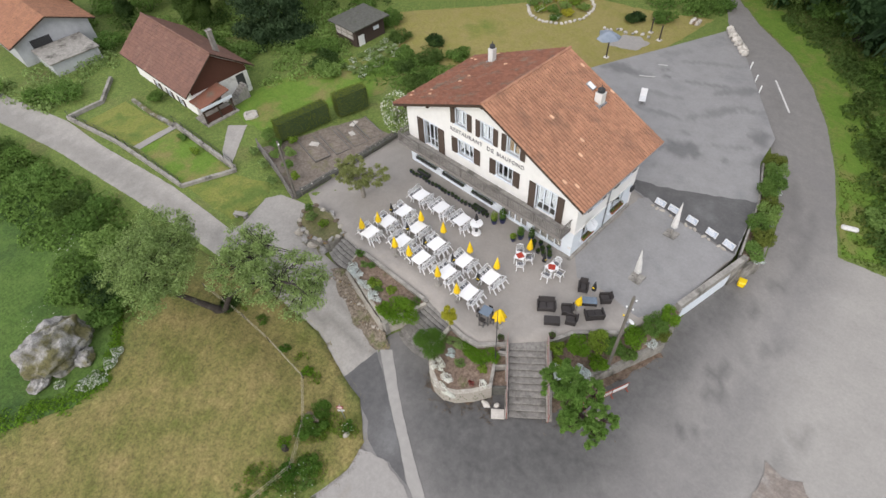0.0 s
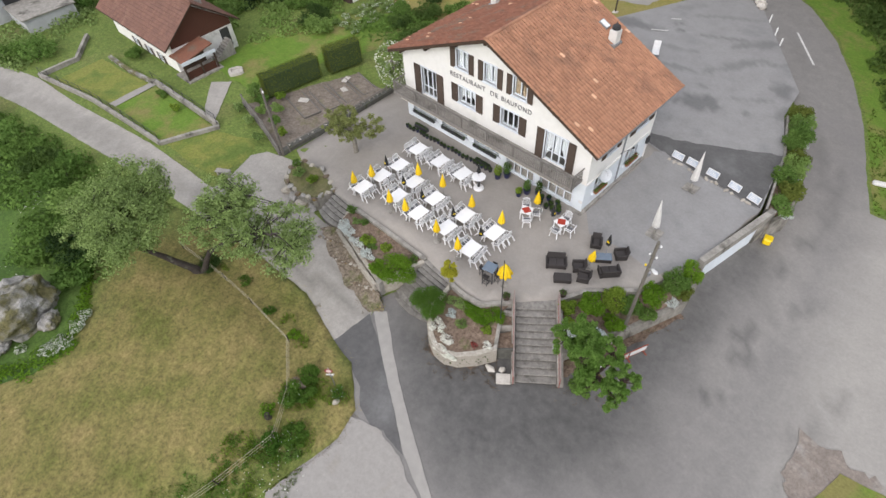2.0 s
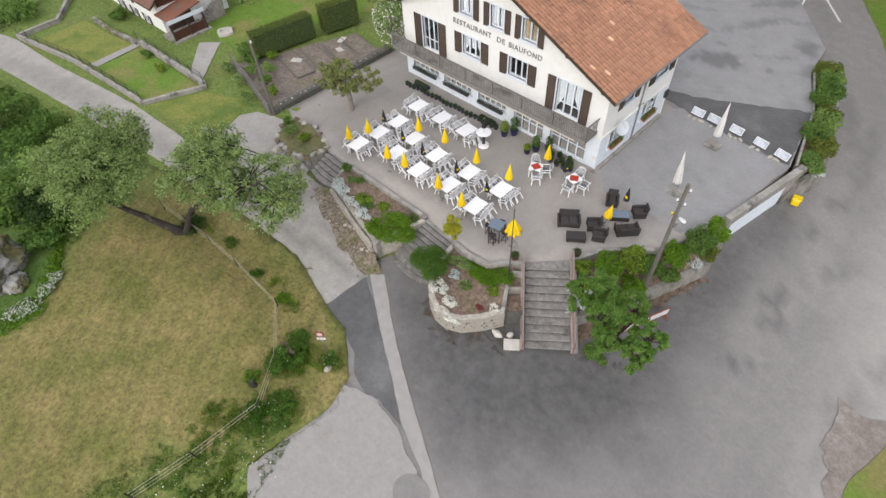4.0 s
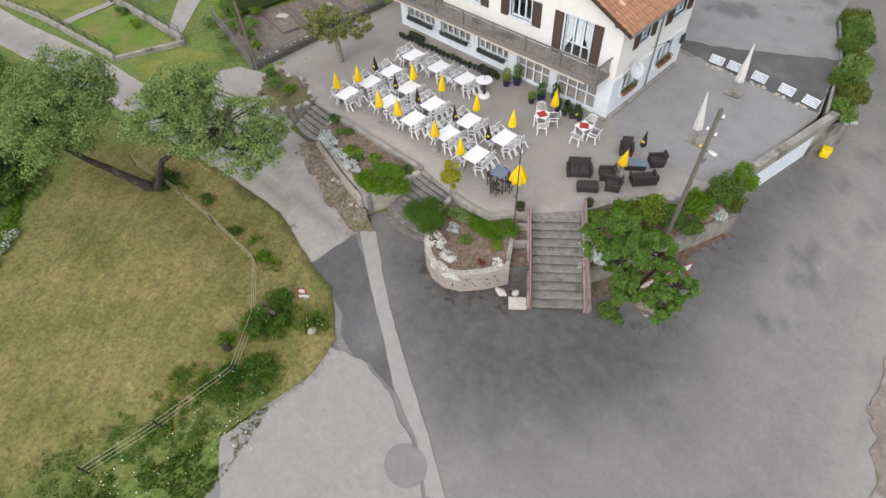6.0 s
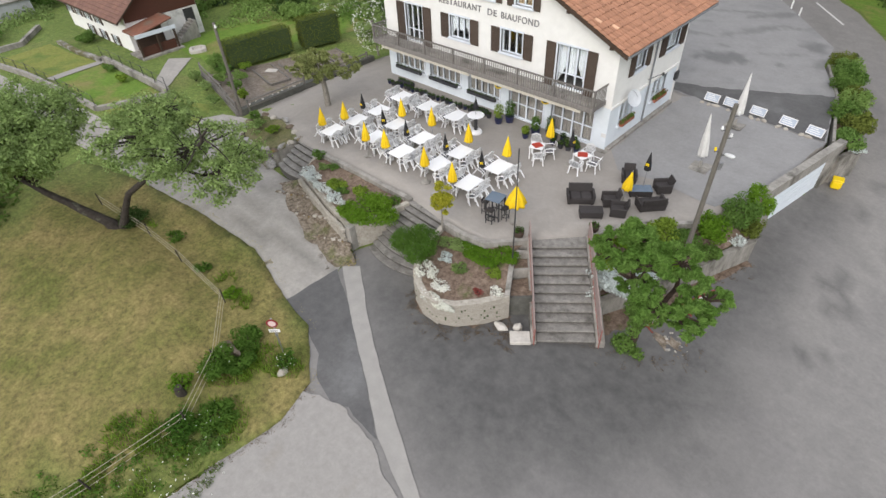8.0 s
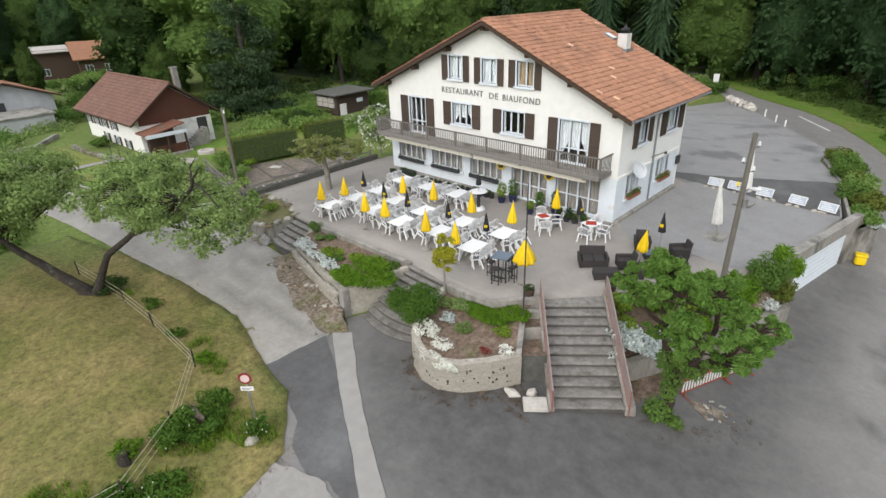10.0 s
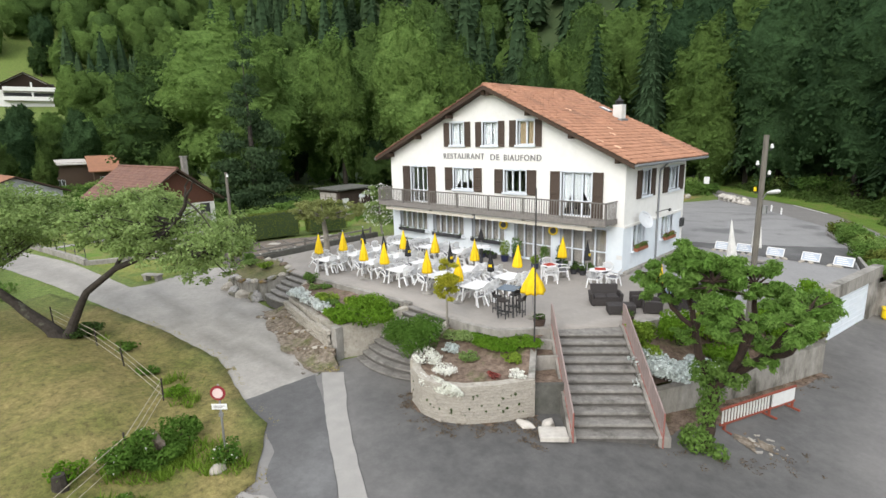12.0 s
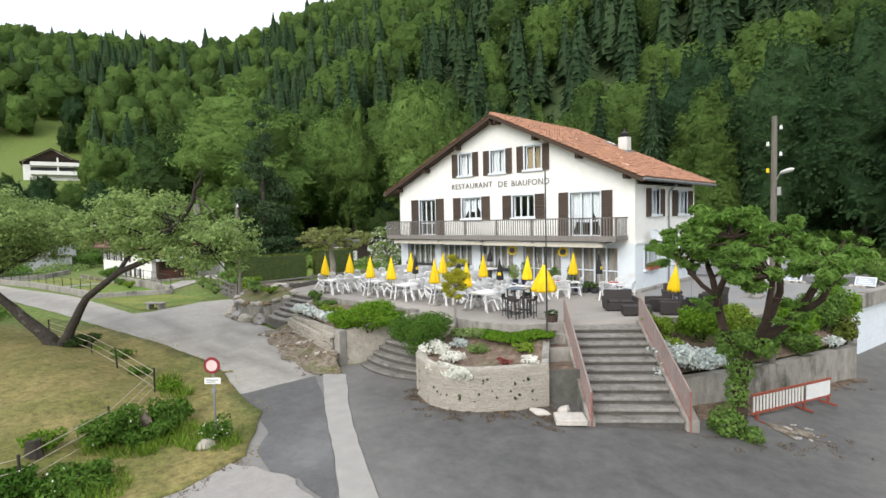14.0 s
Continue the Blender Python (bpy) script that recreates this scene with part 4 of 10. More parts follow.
def build_stairs():
    st = thing("stairs", pose(0, 0, 0), "wide worn concrete stairs up to the terrace", "stairs", kind="structure")
    n, tread, rise, width = 11, 0.365, 0.166, 2.25
    for i in range(n):
        bm = bmesh.new()
        z1 = -rise * i - 0.004
        a, b = on_stairs(0, i * tread - 0.03), on_stairs(width, i * tread - 0.03)
        c, d = on_stairs(width, (i + 1) * tread + 0.04), on_stairs(0, (i + 1) * tread + 0.04)
        prism(bm, [d, c, b, a], z1 - 0.07, z1)
        bmesh.ops.bevel(bm, geom=[e for e in bm.edges if all(v.co.z > z1 - 0.01 for v in e.verts)], offset=0.018, segments=1, affect="EDGES")
        part("step", bm, STEP, st)
        # block below the tread, its shade painted in with the dark riser colour
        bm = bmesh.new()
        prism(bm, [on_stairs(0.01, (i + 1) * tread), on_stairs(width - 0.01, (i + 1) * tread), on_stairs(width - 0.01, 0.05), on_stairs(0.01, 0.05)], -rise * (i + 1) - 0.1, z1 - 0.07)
        part("riser", bm, RISER, st, "riser darkened by stain and painted shade")
    for w, wide in ((-0.12, 0.2), (width + 0.18, 0.34)):
        bm = bmesh.new()
        line = [on_stairs(w, d) for d in (-0.25, 0.0, 4.12)]
        wall_along(bm, line, wide, lambda x, y: -2.2, lambda x, y: 0.12 + (Vector((x, y)) - S0).dot(SY) * -0.43 * ((Vector((x, y)) - S0).dot(SY) > 0))
        part("string_wall", bm, CONCRETE, st, "concrete side wall of the stairs")
    bm = bmesh.new()
    prism(bm, [on_stairs(-0.1, 0.03), on_stairs(width + 0.1, 0.03), on_stairs(width + 0.1, -0.7), on_stairs(-0.1, -0.7)], -0.4, -0.008)
    part("landing", bm, STEP, st)
    for w in (-0.12, width + 0.12):
        rail = thing("stair_railing", pose(0, 0, 0), "faded pink sheet-metal stair railing with red edges", "railing", "stair railings")
        bm = bmesh.new()
        zt = lambda d: (0.0 if d < 0 else -0.43 * d)
        k = 40
        for i in range(k):
            d0, d1 = lin(-0.2, 4.13, i / k), lin(-0.2, 4.13, (i + 1) / k)
            off = 0.012 * (1 if i % 2 else -1)
            p, q = on_stairs(w + off, d0), on_stairs(w - off, d1)
            vs = [bm.verts.new((*p, zt(d0) + 0.14)), bm.verts.new((*q, zt(d1) + 0.14)), bm.verts.new((*q, zt(d1) + 0.86)), bm.verts.new((*p, zt(d0) + 0.86))]
            bm.faces.new(vs)
        bmesh.ops.remove_doubles(bm, verts=bm.verts[:], dist=0.03)
        bmesh.ops.solidify(bm, geom=bm.faces[:], thickness=0.012)
        part("panel", bm, PINK_METAL, rail)
        for name, h in (("top_rail", 0.88), ("bottom_rail", 0.13)):
            bm = bmesh.new()
            tube(bm, [(*on_stairs(w, d), zt(d) + h) for d in (-0.22, 0.0, 4.15)], 0.025, 6)
            part(name, bm, FADED_RED if name == "bottom_rail" else PINK_METAL, rail)
        for d in (-0.22, 1.3, 2.8, 4.15):
            bm = bmesh.new()
            tube(bm, [(*on_stairs(w, d), zt(d) - 0.1 if d < 4 else -1.95), (*on_stairs(w, d), zt(d) + 0.9)], 0.026, 6)
            part("post", bm, FADED_RED if d > 4 else PINK_METAL, rail)
    return st


build_stairs()


def fan_steps(left, right, bulge, n, rise, label, k=14):
    """Steps between two side lines, straight at the top and bowed further out the lower they lie."""
    st = thing("curved_steps", pose(0, 0, 0), label, "steps", kind="structure")

    def nosing(i, back=0.0):
        t = i / n
        a, b = Vector(left[0]).lerp(left[1], t), Vector(right[0]).lerp(right[1], t)
        d = (b - a).normalized()
        o = Vector((d.y, -d.x))
        return [tuple(a.lerp(b, j / k) + o * (bulge * t * t * 4 * (j / k) * (1 - j / k) - back)) for j in range(k + 1)]

    for i in range(n):
        z1 = -rise * (i + 1) + rise - 0.006
        bm = bmesh.new()
        prism(bm, nosing(i + 1, -0.03) + nosing(i, 0.06)[::-1], z1 - 0.055, z1)
        bmesh.ops.bevel(bm, geom=[e for e in bm.edges if all(v.co.z > z1 - 0.01 for v in e.verts)], offset=0.015, segments=1, affect="EDGES")
        part("step", bm, STEP, st)
        # same dark colour with shade painted in, below each bowed tread
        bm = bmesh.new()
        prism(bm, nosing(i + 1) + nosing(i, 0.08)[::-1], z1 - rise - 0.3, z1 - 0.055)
        part("riser", bm, RISER, st, "riser darkened by stain and painted shade")
    return st


fan_steps(((-4.5, -9.55), (-5.15, -12.05)), ((-2.3, -9.75), (-1.5, -11.75)), 0.45, 10, 0.178, "worn curved concrete steps from the terrace to the lane")
fan_steps(((-13.55, -9.5), (-13.95, -11.1)), ((-11.7, -9.6), (-11.4, -11.15)), 0.22, 6, 0.185, "curved concrete steps at the end of the terrace")

# low edge walls of the terrace
edge = thing("terrace_edge", pose(0, 0, 0), "low weathered concrete edge along the terrace", "edge wall", kind="structure")
for line in ([(-11.65, -9.8), (-9, -9.72), (-4.55, -9.66)], [(-2.2, -9.92), (-1.0, -9.98), (0.1, -9.82), (1.36, -8.52)], [(3.2, -6.5), (4.0, -4.9), (6.15, -2.9)]):
    bm = bmesh.new()
    wall_along(bm, dense(line, 0.8), 0.24, -0.75, 0.11)
    part("edge_block", bm, CONCRETE, edge)
bm = bmesh.new()
wall_along(bm, [(-4.6, -9.7), (-5.75, -12.45)], 0.24, -2.1, lambda x, y: lin(-0.02, -0.45, (-9.7 - y) / 2.75))
part("edge_block", bm, STONE, edge)
bm = bmesh.new()
wall_along(bm, [(-11.6, -9.85), (-11.35, -11.05)], 0.22, -1.8, lambda x, y: lin(0, -0.5, (-9.85 - y) / 1.2))
part("edge_block", bm, STONE, edge)
bm = bmesh.new()
wall_along(bm, [(-2.15, -9.9), (-2.05, -11.6), (-1.35, -12.55)], 0.24, -2.1, lambda x, y: lin(-0.05, -0.55, (-9.9 - y) / 2.65))
part("edge_block", bm, STONE, edge)

# beds
L_WALL = [(-11.4, -11.08), (-9.2, -11.65), (-5.75, -12.5)]
lw = thing("bed_wall", pose(0, 0, 0), "rough pale stone retaining wall of the long flower bed", "retaining wall", kind="structure")
bm = bmesh.new()
wall_along(bm, dense(L_WALL, 0.7), 0.3, -2.0, lambda x, y: lin(-0.62, -0.45, (x + 12.25) / 6.5))
part("core", bm, MORTAR, lw)
bm = bmesh.new()
box(bm, -5.9, -5.55, -12.7, -12.35, -2.0, -0.38, 0.02)
part("end_pillar", bm, CONCRETE, lw)
R_WALL = [(-1.25, -12.45), (-0.85, -12.9), (-0.2, -13.2), (0.5, -13.2), (1.15, -12.85), (1.8, -12.1), (2.42, -11.1)]
rw = thing("planter_wall", pose(0, 0, 0), "curved pale limestone planter wall beside the stairs", "planter wall", kind="structure")
bm = bmesh.new()
wall_along(bm, dense(R_WALL, 0.35), 0.28, -2.2, -0.52)
part("core", bm, MORTAR, rw)
bm = bmesh.new()
wall_along(bm, [(2.42, -11.2), (1.25, -9.3)], 0.2, -2.2, lambda x, y: lin(-0.48, -0.1, (y + 11.2) / 1.9))
part("side_wall", bm, CONCRETE, rw)
bm = bmesh.new()
wall_along(bm, [(1.3, -9.2), (1.95, -8.75)], 0.2, -2.2, -0.15)
part("back_wall", bm, CONCRETE, rw)
bm = bmesh.new()
wall_along(bm, [(1.72, -9.95), on_stairs(-0.1, 1.3)], 0.12, -2.2, -0.4)
part("tier_wall", bm, CONCRETE, rw)
bm = bmesh.new()
wall_along(bm, [(2.4, -10.98), on_stairs(-0.1, 2.55)], 0.12, -2.3, -0.76)
part("slot_wall", bm, DARK_CONCRETE, rw, "dark mossy slab closing the slot beside the stairs")
tagged(drape("slot_soil", [(1.85, -10.1), (2.4, -10.95), on_stairs(-0.1, 2.5), on_stairs(-0.1, 1.4)], lambda x, y: -0.82, SOIL, 0.4, 0.3), "brown soil behind the dark slab", "soil")
tagged(drape("slot_soil", [(1.3, -9.25), (1.9, -8.85), on_stairs(-0.1, 1.25), (1.75, -9.9)], lambda x, y: -0.46, SOIL, 0.4, 0.3), "brown soil in the sunken slot", "soil")


def bed_left(x, y):
    return lin(-0.1, -0.5, min(1, max(0, (-9.7 - y) / 2.5))) + 0.06 * noise.noise((x * 1.5, y * 1.5, 0))


def bed_right(x, y):
    return lin(-0.12, -0.58, min(1, max(0, (-9.6 - y) / 1.6))) + 0.03 * noise.noise((x * 1.5, y * 1.5, 4))


tagged(drape("flower_bed", [(-11.55, -9.85), (-9, -9.8), (-4.7, -9.75), (-5.7, -12.4), (-9.2, -11.6), (-11.35, -11.0)], bed_left, SOIL, 0.5, 0.4), "brown mulched flower bed below the terrace", "flower bed")
tagged(drape("flower_bed", [(-2.1, -10.0), (0.1, -9.9), (1.3, -8.7), (1.3, -9.3), (2.5, -11.2), (1.88, -12.1), (1.1, -12.8), (0.5, -13.12), (-0.2, -13.12), (-0.85, -12.8), (-1.3, -12.4), (-2.0, -11.5)], bed_right, SOIL, 0.5, 0.3),
       "planted bed above the curved stone wall", "flower bed")

ub = thing("upper_bed_wall", pose(0, 0, 0), "low kerb wall round the upper flower bed", "kerb wall", kind="structure")
U_LINE = [(-18.4, -9.6), (-18.3, -10.5), (-17.6, -11.1), (-16.0, -11.3), (-14.6, -10.9), (-13.85, -9.5), (-16.2, -8.9), (-18.0, -9.2), (-18.4, -9.6)]
bm = bmesh.new()
wall_along(bm, dense(U_LINE, 0.6), 0.2, lambda x, y: ground_height(x, y) - 0.5, lambda x, y: lin(0.02, -0.56, (-9 - y) / 2.2))
part("kerb", bm, STAINED, ub)
tagged(drape("flower_bed", [(-18.3, -9.6), (-18.2, -10.5), (-17.6, -11.0), (-16.1, -11.2), (-14.65, -10.8), (-13.95, -9.5), (-16.2, -9.0), (-18.0, -9.3)],
             lambda x, y: lin(0.08, -0.5, (-9 - y) / 2.2) + 0.05 * noise.noise((x * 2, y * 2, 1)), MOSS_BED, 0.5, 0.4), "mossy green upper flower bed", "flower bed")

# the front retaining wall under the shrubs, and the garage under the side terrace
G_LINE = [(4.95, -8.75), (6.75, -4.9), (8.2, -0.95), (7.95, 1.3)]
gw = thing("front_wall", pose(0, 0, 0), "stained grey concrete retaining wall below the shrubs", "retaining wall", kind="structure")
bm = bmesh.new()
wall_along(bm, dense(G_LINE, 1.0), 0.3, -3.2, -1.05)
part("core", bm, STAINED, gw)
bm = bmesh.new()
wall_along(bm, [(3.6, -6.95), (4.95, -8.75)], 0.2, -2.6, lambda x, y: lin(-0.2, -1.05, (-6.95 - y) / 1.8))
part("return_wall", bm, STAINED, gw)
tagged(drape("shrub_bed", [(3.25, -6.7), (4.05, -5.0), (6.2, -3.0), (7.6, 1.1), (7.9, 1.2), (8.1, -0.95), (6.65, -4.9), (4.85, -8.6)],
             lambda x, y: lin(-0.12, -0.98, min(1, max(0, -signed(PLATFORM, x, y) / 1.6))) + 0.05 * noise.noise((x * 1.5, y * 1.5, 9)), SOIL, 0.6, 0.4), "sloping shrub bed below the terrace", "shrub bed")
garage = thing("garage_front", pose(0, 0, 0), "concrete garage front with a pale roller door under the terrace", "garage", kind="structure")
GA, GB = Vector((7.8, 1.25)), Vector((9.1, 8.0))
gd = (GB - GA).normalized()
gn = Vector((gd.y, -gd.x))


def on_garage(s, o):
    return tuple(GA + gd * s + gn * o)


def gbox(name, s0, s1, o0, o1, z0, z1, m, label=""):
    b_ = bmesh.new()
    prism(b_, [on_garage(s0, o0), on_garage(s0, o1), on_garage(s1, o1), on_garage(s1, o0)], z0, z1)
    return part(name, b_, m, garage, label)


LEN = (GB - GA).length
gbox("pier", 0, 0.45, -0.3, 0, -3.2, -0.25, CONCRETE)
gbox("pier", LEN - 1.0, LEN, -0.3, 0, -3.2, -0.25, CONCRETE)
gbox("parapet", -0.05, LEN + 0.05, -0.32, 0.06, -0.25, 0.32, CONCRETE)
door = gbox("garage_door", 0.45, LEN - 1.0, -0.22, -0.14, -3.0, -0.25, RENDER_BLUE, "pale blue-white roller door")
for i in range(9):
    z = -0.5 - 0.25 * i
    b_ = bmesh.new()
    prism(b_, [on_garage(0.47, -0.14), on_garage(0.47, -0.12), on_garage(LEN - 1.02, -0.12), on_garage(LEN - 1.02, -0.14)], z, z + 0.2)
    part("door_slat", b_, RENDER_BLUE, door)
gbox("sill_kerb", -0.05, LEN + 0.05, 0.0, 0.4, -3.0, -2.22, CONCRETE)
side = thing("side_wall", pose(0, 0, 0), "concrete wall below the hedge along the road", "retaining wall", kind="structure")
bm = bmesh.new()
wall_along(bm, dense([(9.1, 8.0), (9.75, 9.6), (9.0, 12.5), (7.6, 15.8), (6.3, 19.3)], 0.8), 0.25, -3.2, lambda x, y: lin(-0.6, -0.35, (y - 8) / 11))
part("core", bm, CONCRETE, side)
bm = bmesh.new()
wall_along(bm, dense([(8.6, 8.1), (7.2, 14.4), (5.5, 19.2)], 0.8), 0.14, -0.6, lambda x, y: deck(x, y) + 0.12)
part("kerb", bm, CONCRETE, side)
tagged(drape("hedge_bed", [(8.75, 8.2), (9.05, 8.05), (9.65, 9.6), (8.9, 12.5), (7.5, 15.8), (6.3, 19.2), (5.6, 19.2), (7.3, 14.4)], lambda x, y: lin(-0.3, -0.5, max(0, min(1, (y - 8) / 11))), SOIL, 0.7, 0.5), "soil bed under the roadside hedge", "hedge bed")

# dirt washed up at the foot of the walls
OUT = [((x - 0.6) * 1.1 + 0.6, (y + 11.5) * 1.12 - 11.5) for x, y in R_WALL]
paved("dirt_strip", R_WALL + OUT[::-1], 0.05, SOIL, "brown dirt and leaves at the foot of the planter wall", "dirt", 0.4, 0.2, 0.35)
paved("dirt_strip", [(4.9, -8.6), (6.7, -4.9), (8.15, -0.95), (8.55, -1.1), (7.5, -4.6), (7.0, -7.0), (5.6, -9.6), (4.6, -9.6)], 0.05, SOIL, "dark soil and dirt below the front wall", "dirt", 0.5, 0.25, 0.4)
paved("dirt_strip", [(7.35, -8.1), (7.75, -7.45), (8.25, -7.5), (8.35, -7.9), (7.95, -8.3)], 0.05, LITTER, "earth and broken plaster under the tree", "dirt", 0.25, 0.12, 0.5)

# ---- the restaurant ----
HW, HD = 16.45, 7.35
RIDGE_X, RIDGE_Z = -7.97, 9.45
# each slope: fall per metre, and reach from the ridge to the eave
FALL, REACH = {-1: 0.421, 1: 0.471}, {-1: 9.33, 1: 8.64}
house = thing("restaurant_building", pose(0, 0, 0), "white rendered chalet-style restaurant with brown shutters and a red tile roof", "building")


def roof_z(x):
    """Underside of the roof over the walls."""
    return RIDGE_Z - 0.22 - FALL[-1 if x < RIDGE_X else 1] * abs(x - RIDGE_X)


def pierced(bm, x0, x1, z0, top, y0, y1, holes):
    """A wall in x, z from y0 to y1, with openings (x0, x1, z0, z1) through it; top is a function of x."""
    cuts = sorted({x0, x1, *(h[0] for h in holes), *(h[1] for h in holes), *([RIDGE_X] if x0 < RIDGE_X < x1 else [])})
    for a, b in zip(cuts, cuts[1:]):
        mid = (a + b) / 2
        spans, z = [], z0
        for h in sorted((h for h in holes if h[0] <= mid <= h[1]), key=lambda h: h[2]):
            if h[2] > z:
                spans.append((z, h[2]))
            z = h[3]
        spans.append((z, None))
        for lo, hi in spans:
            za, zb = (hi, hi) if hi is not None else (top(a), top(b))
            vs = [bm.verts.new(p) for p in ((a, y0, lo), (b, y0, lo), (b, y1, lo), (a, y1, lo), (a, y0, za), (b, y0, zb), (b, y1, zb), (a, y1, za))]
            for q in ((3, 2, 1, 0), (4, 5, 6, 7), (0, 1, 5, 4), (1, 2, 6, 5), (2, 3, 7, 6), (3, 0, 4, 7)):
                bm.faces.new([vs[i] for i in q])
    bmesh.ops.remove_doubles(bm, verts=bm.verts[:], dist=0.0005)
    inner = [f for f in bm.faces if sum(1 for e in f.edges if len(e.link_faces) > 2) >= 4]
    bmesh.ops.delete(bm, geom=inner, context="FACES_ONLY")
    return bm


# openings of the front, by storey: (x0, x1, z0, z1, lights, shutter width, curtain)
TOP = [(-10.95, -9.95, 6.25, 7.52, 2, 0.44, CURTAIN), (-8.5, -7.5, 6.22, 7.48, 2, 0.42, CURTAIN), (-6.13, -5.1, 6.22, 7.48, 2, 0.41, DRAPE)]
MID = [(-14.48, -13.05, 2.68, 4.92, 3, 0.66, None), (-10.76, -9.3, 3.66, 4.9, 3, 0.6, CURTAIN), (-6.98, -5.58, 3.66, 4.87, 3, 0.58, None), (-3.38, -1.74, 2.66, 4.85, 3, 0.55, CURTAIN)]
LOW = [(-15.7, -13.15, 0.82, 2.12), (-12.6, -10.05, 0.8, 2.12), (-9.38, -7.0, 0.78, 2.12), (-6.3, -3.95, 0.05, 2.12), (-3.4, -0.85, 0.12, 2.14)]
holes = [w[:4] for w in TOP + MID]
bm = bmesh.new()
pierced(bm, -HW, 0, 2.32, roof_z, 0, 0.3, holes)
part("front_wall", bm, RENDER_WHITE, house)
bm = bmesh.new()
pierced(bm, -HW, 0, -0.35, lambda x: 2.32, 0, 0.3, LOW)
part("ground_floor_wall", bm, RENDER_BLUE, house, "pale blue-white ground floor wall")
SIDE = [(1.8, 2.75, 3.66, 4.9), (5.15, 6.5, 3.66, 4.88), (1.05, 2.45, 1.05, 2.3), (4.55, 6.1, 1.1, 2.3)]


def side_wall(z0, z1, hs, m, label=""):
    b_ = bmesh.new()
    pierced(b_, 0.3, HD, z0, lambda x: z1, 0, 0.3, hs)
    bmesh.ops.transform(b_, matrix=Matrix(((0, -1, 0, 0), (1, 0, 0, 0), (0, 0, 1, 0), (0, 0, 0, 1))), verts=b_.verts[:])
    return part("side_wall", b_, m, house, label)


side_wall(2.32, 5.1, [h for h in SIDE if h[2] > 3], RENDER_WHITE)
side_wall(-0.35, 2.32, [h for h in SIDE if h[2] < 3], RENDER_BLUE)
bm = boxes((-HW, -HW + 0.3, 0.3, HD, -0.6, 5.08))
part("side_wall", bm, RENDER_WHITE, house)
bm = bmesh.new()
pierced(bm, -HW, 0, -0.6, roof_z, HD - 0.3 + 0.3, HD + 0.3, [(-12, -10.8, 3.6, 4.9), (-6, -4.8, 3.6, 4.9), (-3, -2, 0, 2.1)])
part("back_wall", bm, RENDER_WHITE, house)
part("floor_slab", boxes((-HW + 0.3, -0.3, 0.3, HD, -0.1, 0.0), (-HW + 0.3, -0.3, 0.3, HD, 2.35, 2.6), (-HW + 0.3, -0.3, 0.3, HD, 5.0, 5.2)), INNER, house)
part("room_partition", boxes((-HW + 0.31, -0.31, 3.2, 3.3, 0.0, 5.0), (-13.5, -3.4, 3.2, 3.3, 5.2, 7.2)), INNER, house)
part("plinth", boxes((0.0, 0.22, 0.1, HD, -0.35, 0.16), (-0.9, 0.22, -0.3, 0.1, -0.35, 0.06), bevel=0.02), CONCRETE, house, "raised concrete plinth along the side")
part("string_course", boxes((0.0, 0.06, 0.0, HD, 2.28, 2.4)), RENDER_WHITE, house)


def louvred(x0, x1, z0, z1, y0=-0.03, y1=-0.075, rim=0.07):
    """A shutter leaf as one closed body: flat stiles and rails round two fields of sloping louvres."""
    zm = (z0 + z1) / 2
    rows = [(z0, y1)]
    for lo, hi in ((z0 + 0.1, zm - 0.05), (zm + 0.05, z1 - 0.1)):
        k = max(3, int((hi - lo) / 0.09))
        rows.append((lo, y1))
        for i in range(k):
            rows += [(lin(lo, hi, i / k) + 0.002, y1 + 0.004), (lin(lo, hi, (i + 0.85) / k), y1 + 0.034)]
        rows.append((hi, y1))
    rows.append((z1, y1))
    bm = bmesh.new()
    grid = []
    for z, y in rows:
        grid.append([bm.verts.new(p) for p in ((x0, y0, z), (x0, y1, z), (x0 + rim, y1, z), (x0 + rim + 0.001, y, z), (x1 - rim - 0.001, y, z), (x1 - rim, y1, z), (x1, y1, z), (x1, y0, z))])
    for a, b in zip(grid, grid[1:]):
        for i in range(8):
            j = (i + 1) % 8
            bm.faces.new((a[i], a[j], b[j], b[i]))
    bm.faces.new(grid[0][::-1])
    bm.faces.new(grid[-1])
    return bm


